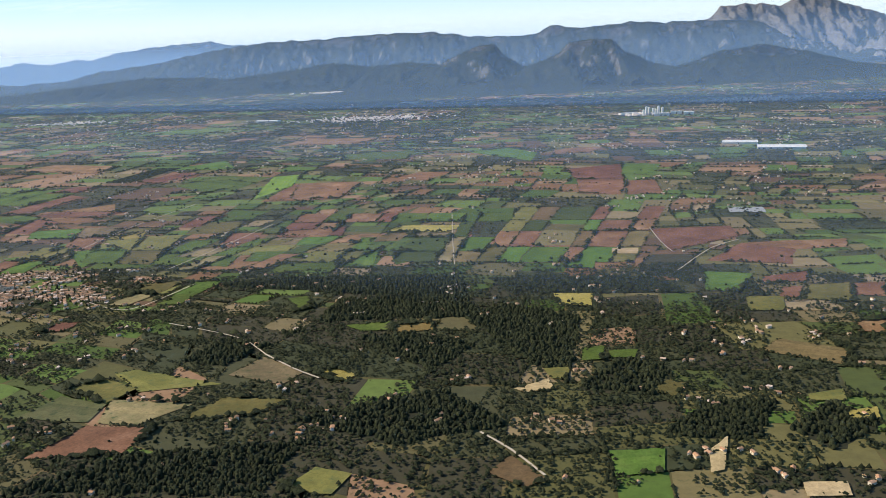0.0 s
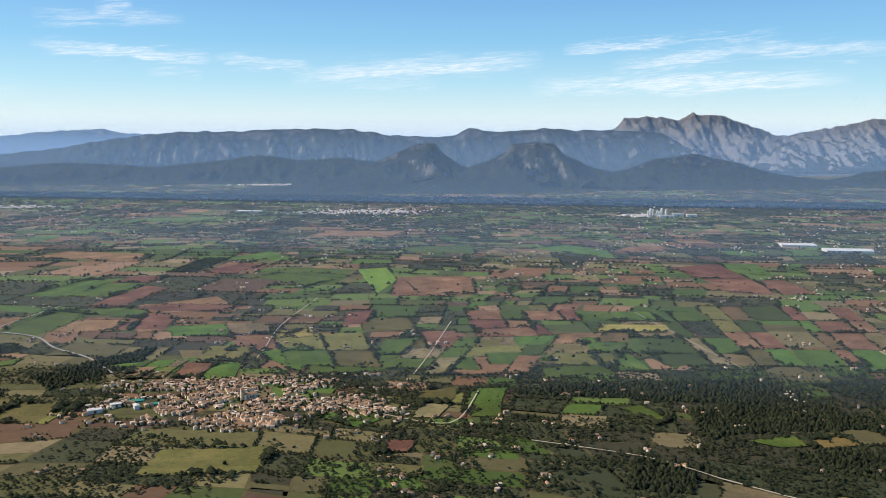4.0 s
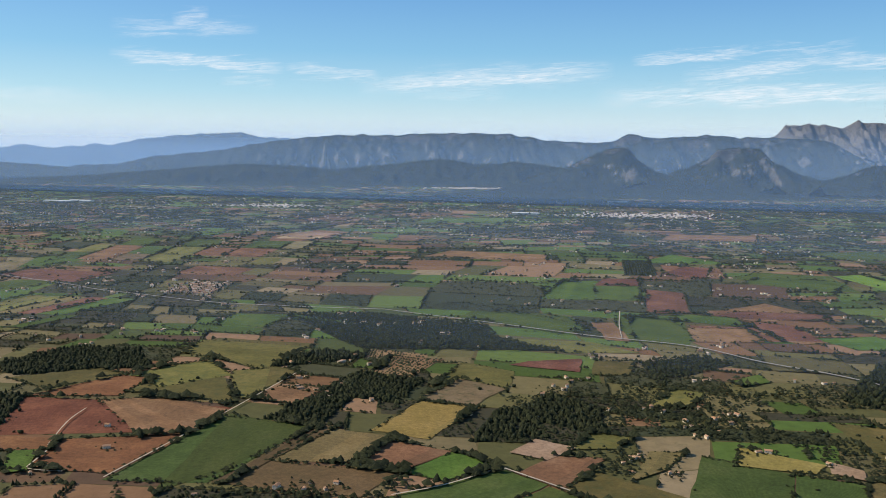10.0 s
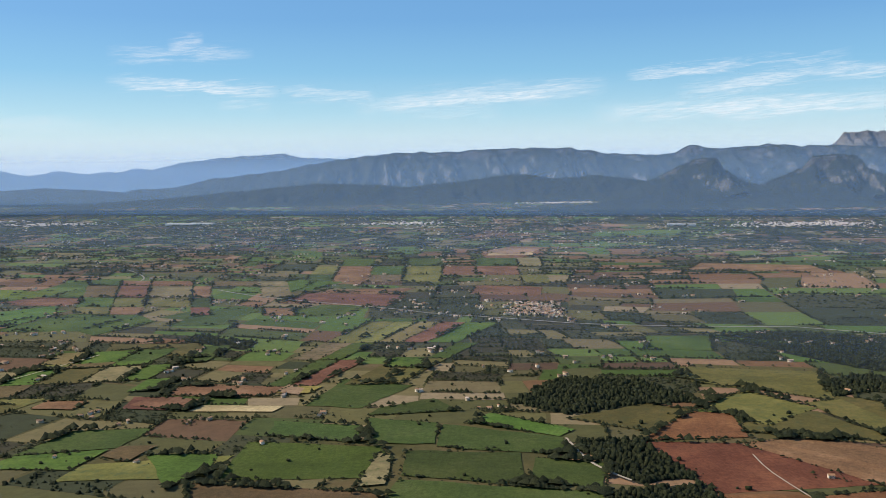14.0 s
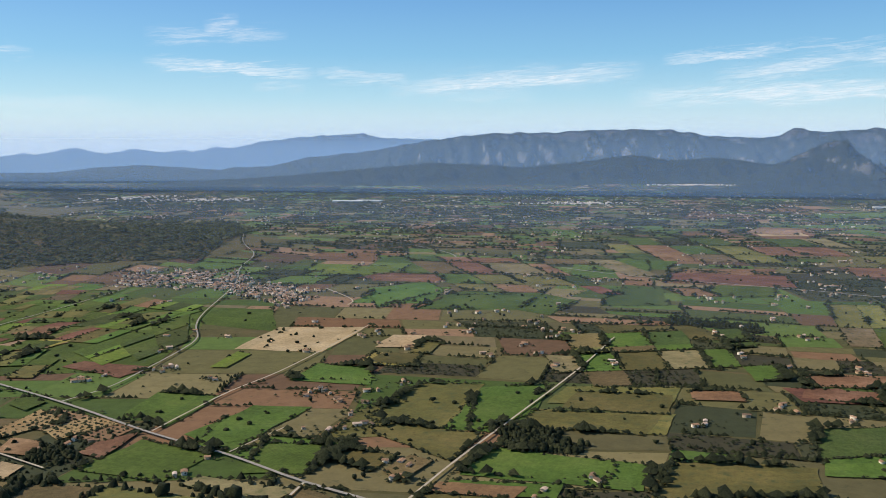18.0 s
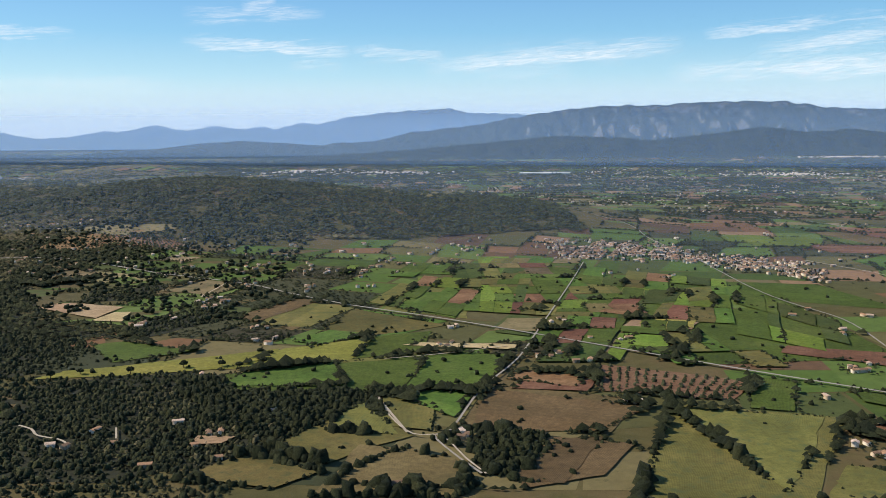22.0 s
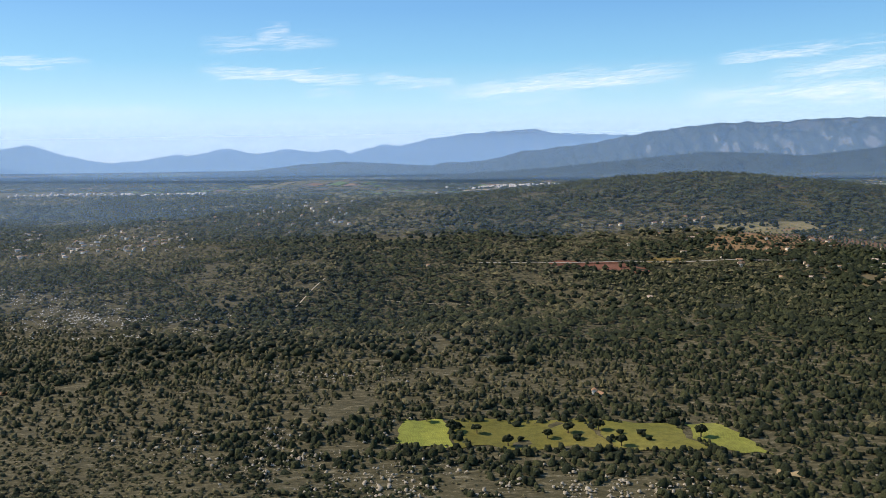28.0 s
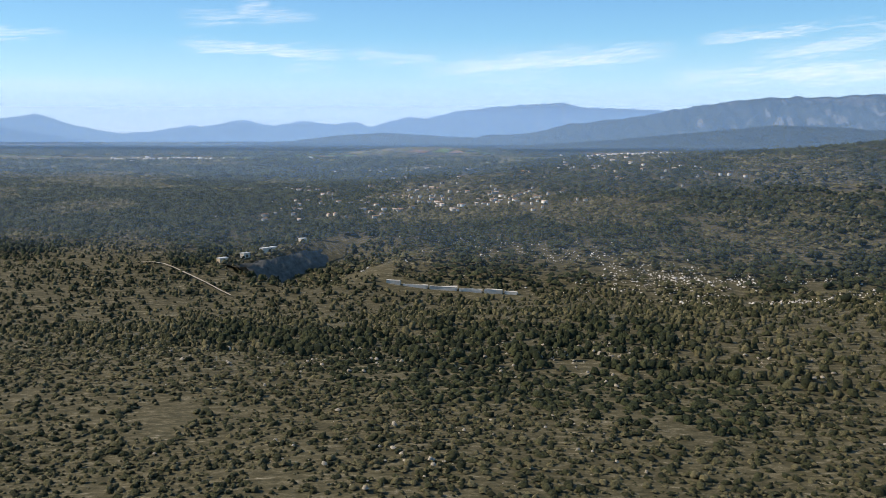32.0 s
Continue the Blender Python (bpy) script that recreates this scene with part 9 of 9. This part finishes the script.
# ---- quarry ----
def quarry():
    """An old limestone quarry: a shaded cut face, a sawn ledge and spoil along the rim."""
    root = tagged(new("quarry"), "limestone quarry with shaded cut face and pale ledge", "quarry")
    # cut face along the western rim, in broken benches
    run = np.linspace(-1.5, 28, 54)
    wob = 4.2 * (fbm(run / 4.5, run * 0, 13, 4) - 0.5)
    ends = sm(np.minimum(run + 1.5, 28 - run) / 5)

    def along(off, z):
        return np.stack([-966 + 0.567 * run + 0.824 * off, 458 + 0.824 * run - 0.567 * off, z], -1)

    rim = along(wob - 3.0, 0 * run)
    top = terrain(rim[:, 0], rim[:, 1]) + 0.1 - 0.05 * run + 1.0 * (fbm(run / 2, run * 0, 3, 4) - 0.5)
    rows = [along(wob - 3.2, top - 0.6), along(wob + 0.6, top)]
    for k, (off, dz) in enumerate(((0.9, 0.7), (1.7, 0.9), (2.0, 1.9), (3.0, 2.2), (3.3, 3.1), (5.0, 4.2))):
        rows.append(along(wob + off + 1.4 * (fbm(run / 1.1, run * 0 + k, 5, 4) - 0.5), top - dz * ends - 0.5 * (fbm(run / 1.2, run * 0 + k, 6, 2) - 0.5)))
    v = np.stack(rows, 1).reshape(-1, 3)
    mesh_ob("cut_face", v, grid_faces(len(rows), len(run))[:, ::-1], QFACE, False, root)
    # sawn ledge on the near side, in long low walls
    s0 = 0.0
    for k, long in enumerate((2.2, 3.8, 4.2, 3.4, 2.6, 1.8)):
        s = s0 + long / 2
        s0 += long + 0.5
        x, y = -941.5 + s * 0.926, 449.5 - s * 0.30
        bm = box(bmesh.new(), -long / 2, -0.3, -1.2, long / 2, 0.3, 0.12 if k % 2 else 0.24)
        bmesh.ops.subdivide_edges(bm, edges=bm.edges, cuts=2)
        for v_ in bm.verts:
            v_.co += Vector((rng.normal(0, 0.05), rng.normal(0, 0.05), rng.normal(0, 0.05)))
        ob = part("ledge_block", bm, STONE, root)
        ob.matrix_basis = pose(x, y, float(terrain(x, y)) + 0.3, 0, 0, -18)


quarry()


def works_shed(x, y, w, d, h, turn):
    root = tagged(new("works_shed"), "white flat-roofed works shed on the quarry rim", "shed", "sheds")
    root.matrix_basis = pose(x, y, float(terrain(x, y)), 0, 0, turn)
    part("wall", box(bmesh.new(), -w / 2, -d / 2, -0.2, w / 2, d / 2, h), WALL, root)
    part("roof", box(bmesh.new(), -w / 2 - 0.06, -d / 2 - 0.06, h, w / 2 + 0.06, d / 2 + 0.06, h + 0.08), PALE, root)
    part("door", box(bmesh.new(), -0.25, -d / 2 - 0.02, 0, 0.25, -d / 2 + 0.02, h * 0.7), DOOR, root)


for x, y, w, turn in ((-962.5, 468.5, 3.0, 50), (-965.5, 464.0, 1.4, 55), (-968.5, 460.5, 1.6, 50), (-957.5, 475.5, 1.2, 40)):
    works_shed(x, y, w, 0.9, 0.7, turn)

# Trees on the quarry rim and at the foot of the face.
a = rng.uniform(-6, 34, 420)
b = np.where(np.arange(420) % 3 > 0, -4.5 - np.abs(rng.normal(0, 3.5, 420)), rng.uniform(3.5, 12, 420))
x, y = -966 + 0.567 * a + 0.824 * b, 458 + 0.824 * a - 0.567 * b
r = rng.uniform(0.3, 0.6, 420)
clumps("pine_wood", x, y, r, r * rng.uniform(1.2, 2.0, 420), PINE, "dark pines round the old quarry", "trees", True)

# ---- limestone outcrops and boulders ----
def outcrop(label, mat, *spots):
    """Pale boulders and broken stone showing through the maquis: spots of x, y, reach and number."""
    px_, py_ = [], []
    for x, y, reach, n in spots:
        px_.append(x + rng.normal(0, reach, n)), py_.append(y + rng.normal(0, reach * 0.5, n))
    x, y = np.concatenate(px_), np.concatenate(py_)
    keep = (fbm(x / 5, y / 5, 17, 3) > 0.46) & (at_cell(x, y) != 1) & (at_cell(x, y) != 2)
    x, y = x[keep], y[keep]
    r = 0.05 + 0.19 * rng.uniform(0, 1, len(x)) ** 2.5
    clumps("limestone_outcrop", x, y, r, r * rng.uniform(0.7, 1.4, len(x)), mat, label, "rocks", True, 0.12)


outcrop("bright limestone rubble on a cleared slope", STONE, (-894, 447, 10, 800), (-886, 434, 8, 450), (-900, 452, 9, 450), (-931, 470, 10, 400), (-914, 461, 10, 400), (-878, 444, 7, 300))
outcrop("weathered limestone boulders showing through maquis", ROCK, (-839, 357, 6, 300), (-827, 353, 6, 350), (-817, 351, 6, 250), (-810, 352, 5, 200), (-846, 362, 6, 200), (-888, 434, 10, 160), (-840, 390, 5, 120), (-846, 390, 6, 150), (-843, 367, 6, 300), (-851, 365, 5, 150), (-967, 476, 10, 120), (-917, 392, 5, 60), (-929, 391, 8, 120), (-948, 391, 10, 90), (-938, 369, 8, 100), (-915, 390, 8, 110))
# ---- single trees, church, works and yards ----
def lone_tree(x, y, s):
    """A broad evergreen: tapered trunk, four limbs, crown of many leaf clumps."""
    root = tagged(new("tree"), "lone dark holm oak with rounded crown on pasture", "tree", "lone trees")
    root.matrix_basis = pose(x, y, float(terrain(x, y)) + 0.1, 0, 0, rng.uniform(0, 360)) @ Matrix.Diagonal((s, s, s, 1))
    bm = bmesh.new()
    bmesh.ops.create_cone(bm, cap_ends=True, segments=7, radius1=0.11, radius2=0.06, depth=0.9, matrix=Matrix.Translation((0, 0, 0.35)))
    for k in range(4):
        a = k * 1.57 + rng.uniform(-0.4, 0.4)
        m = Matrix.Translation((0.2 * math.cos(a), 0.2 * math.sin(a), 0.9)) @ Matrix.Rotation(a, 4, "Z") @ Matrix.Rotation(0.7, 4, "Y")
        bmesh.ops.create_cone(bm, cap_ends=True, segments=5, radius1=0.05, radius2=0.02, depth=0.6, matrix=m)
    part("trunk", bm, BARK, root)
    n = 70
    d = rng.normal(0, 1, (n, 3))
    d = d / np.linalg.norm(d, axis=1)[:, None] * rng.uniform(0.35, 0.95, (n, 1)) * (0.95, 0.95, 0.62)
    d[:, 2] = np.abs(d[:, 2] + 0.15) + 0.85
    rad = rng.uniform(0.16, 0.32, n)
    v = ICO_V[None] * rng.uniform(0.7, 1.25, (n, 12, 1)) * rad[:, None, None] + d[:, None]
    f = ICO_F[None] + (np.arange(n) * 12)[:, None, None]
    mesh_ob("crown", v.reshape(-1, 3), f.reshape(-1, 3), LEAF, False, root)


for x, y in ((-522.7, 335.3), (-184.3, 385.6), (-166.4, 347.7), (-721.5, 344.4), (-716.7, 337.7), (-680.4, 361.8), (-683.7, 359.5), (-686.7, 360.5), (-692.6, 359.9), (-707.6, 356.8), (-711.2, 354.5), (-699.9, 356.7), (-714.8, 355.7), (-719.0, 335.2), (-723.3, 348.3), (-826.9, 369.0), (-824.3, 368.4), (-815.1, 367.2), (-817.3, 366.2), (-812.0, 367.3), (-804.0, 369.4), (-802.5, 364.2), (-829.5, 371.9), (-821.4, 364.5), (-810.7, 362.2), (-345.3, 263.2), (-412.4, 278.7), (-636.2, 367.8), (-629.0, 349.4)):
    lone_tree(x, y, rng.uniform(0.5, 0.75))

def church(x, y, turn):
    root = tagged(new("church"), "sandstone village church with square bell tower", "church")
    root.matrix_basis = pose(x, y, float(terrain(x, y)) + 0.1, 0, 0, turn)
    part("nave", gable_walls(3.2, 1.5, 1.25, 0.35), WALL, root)
    part("roof", gable_roof(3.2, 1.5, 1.25, 0.35), ROOF, root)
    bm = box(bmesh.new(), -2.2, -0.35, 0, -1.55, 0.35, 2.5)
    box(bm, -2.25, -0.4, 2.5, -1.5, 0.4, 2.6)
    part("tower", bm, WALL, root)
    bm = bmesh.new()
    bmesh.ops.create_cone(bm, cap_ends=True, segments=4, radius1=0.5, radius2=0.03, depth=0.5, matrix=Matrix.Translation((-1.875, 0, 2.85)) @ Matrix.Rotation(0.785, 4, "Z"))
    part("spire", bm, ROOF, root)
    for k in range(3):
        part("window", box(bmesh.new(), -0.9 + k * 0.8, -0.77, 0.5, -0.72 + k * 0.8, -0.73, 0.95), GLASS, root)
    for s in (-1, 1):
        part("belfry_opening", box(bmesh.new(), -1.98, s * 0.36 - 0.02, 1.9, -1.77, s * 0.36 + 0.02, 2.3), GLASS, root)


church(-131, 258, 24)


def hall(x, y, w, d, h, turn, label):
    root = tagged(new("works_hall"), label, "hall", "halls")
    root.matrix_basis = pose(x, y, float(terrain(x, y)) + 0.08, 0, 0, turn)
    part("wall", gable_walls(w, d, h, 0.15), PALE, root)
    part("roof", gable_roof(w, d, h, 0.15), PALE, root)
    part("door", box(bmesh.new(), -0.3, -d / 2 - 0.02, 0, 0.3, -d / 2 + 0.02, h * 0.7), DOOR, root)
    return root


TEAL = plain("teal_court", (0.03, 0.19, 0.14), (0.05, 0.26, 0.19), 0.8, 0.8)
for x, y, w, d, turn in ((-166, 252, 3.2, 1.6, 20), (-162, 256, 2.4, 1.4, 20), (-157, 254, 2.0, 1.2, 110)):
    hall(x, y, w, d, 0.8, turn, "white works hall beside the village")
for x, y, w, d in ((-158.5, 260.0, 4.4, 2.0), (-153.0, 257.0, 3.2, 1.6)):
    court = part("sports_court", box(bmesh.new(), -w / 2, -d / 2, 0.0, w / 2, d / 2, 0.3), TEAL, None)
    court.matrix_basis = pose(x, y, float(terrain(x, y)), 0, 0, 20)
    tagged(court, "teal hard sports court at the village rim", "court", "courts")


def silo(x, y, r, h):
    root = tagged(new("silo"), "tall white cylindrical factory silo", "silo", "silos")
    root.matrix_basis = pose(x, y, float(terrain(x, y)), 0, 0, 0)
    bm = bmesh.new()
    bmesh.ops.create_cone(bm, cap_ends=True, segments=16, radius1=r, radius2=r, depth=h, matrix=Matrix.Translation((0, 0, h / 2)))
    part("shell", bm, PALE, root)
    bm = bmesh.new()
    bmesh.ops.create_cone(bm, cap_ends=True, segments=16, radius1=r * 1.03, radius2=r * 0.2, depth=0.5, matrix=Matrix.Translation((0, 0, h + 0.25)))
    part("cap", bm, PALE, root)


for k in range(7):
    silo(170 + 2.6 * k, 736 + (k % 3) * 1.5, 1.0, 4.5 + (k * 7 % 4) * 0.8)
for x, y, w in ((183, 728, 12), (198, 740, 9), (158, 742, 10), (206, 731, 8)):
    hall(x, y, w, 4.5, 2.2, -12, "long white factory hall on the plain")


def solar_plot(x, y, w, d, turn):
    root = tagged(new("solar_field"), "grey solar panel rows on a fenced plot", "solar panels")
    root.matrix_basis = pose(x, y, float(terrain(x, y)) + 0.1, 0, 0, turn)
    for k in range(9):
        yy = (k + 0.5) / 9 * d - d / 2
        bm = bmesh.new()
        bmesh.ops.create_cube(bm, size=1, matrix=Matrix.Translation((0, yy, 0.25)) @ Matrix.Rotation(0.35, 4, "X") @ Matrix.Diagonal((w, d / 9 * 0.85, 0.04, 1)))
        part("panel_row", bm, WATER, root)


solar_plot(116, 331, 13, 9, -12)
far_town("distant_town", -1118, 981, 110, 60, 70, "distant pale town of small houses on the plain", 1.3)
far_town("distant_town", -1034, 955, 90, 50, 70, "distant pale town of small houses on the plain", 1.3)
far_town("distant_town", -766, 1033, 60, 40, 80, "distant pale town of small houses on the plain", 1.3)


def parked_car(x, y, turn, paint):
    root = tagged(new("car"), "small parked car beside pale yard", "car", "parked cars")
    root.matrix_basis = pose(x, y, float(terrain(x, y)) + 0.12, 0, 0, turn)
    bm = box(bmesh.new(), -0.21, -0.085, 0.03, 0.21, 0.085, 0.09)
    bmesh.ops.bevel(bm, geom=bm.edges[:], offset=0.015, segments=1, affect="EDGES")
    part("body", bm, paint, root)
    bm = box(bmesh.new(), -0.11, -0.075, 0.09, 0.10, 0.075, 0.145)
    for v_ in bm.verts:
        if v_.co.z > 0.12:
            v_.co.x *= 0.7
    part("cabin", bm, GLASS, root)
    for sx in (-1, 1):
        for sy in (-1, 1):
            bm = bmesh.new()
            bmesh.ops.create_cone(bm, cap_ends=True, segments=10, radius1=0.032, radius2=0.032, depth=0.03, matrix=Matrix.Translation((sx * 0.13, sy * 0.08, 0.032)) @ Matrix.Rotation(1.5708, 4, "X"))
            part("wheel", bm, GLASS, root)


PAINTS = [plain("car_paint_white", (0.7, 0.7, 0.7), (0.8, 0.8, 0.8), 2.0, 0.3), plain("car_paint_blue", (0.05, 0.08, 0.2), (0.07, 0.1, 0.25), 2.0, 0.3), plain("car_paint_silver", (0.4, 0.41, 0.42), (0.5, 0.5, 0.5), 2.0, 0.3)]
for n, (x, y) in enumerate(((-725.9, 327.4), (-725.3, 326.5), (-724.7, 325.5), (-724.1, 324.6), (-723.4, 323.7), (-734.0, 327.8), (-732.7, 327.8), (-731.5, 327.7))):
    parked_car(x, y, 30 + n * 17, PAINTS[n % 3])
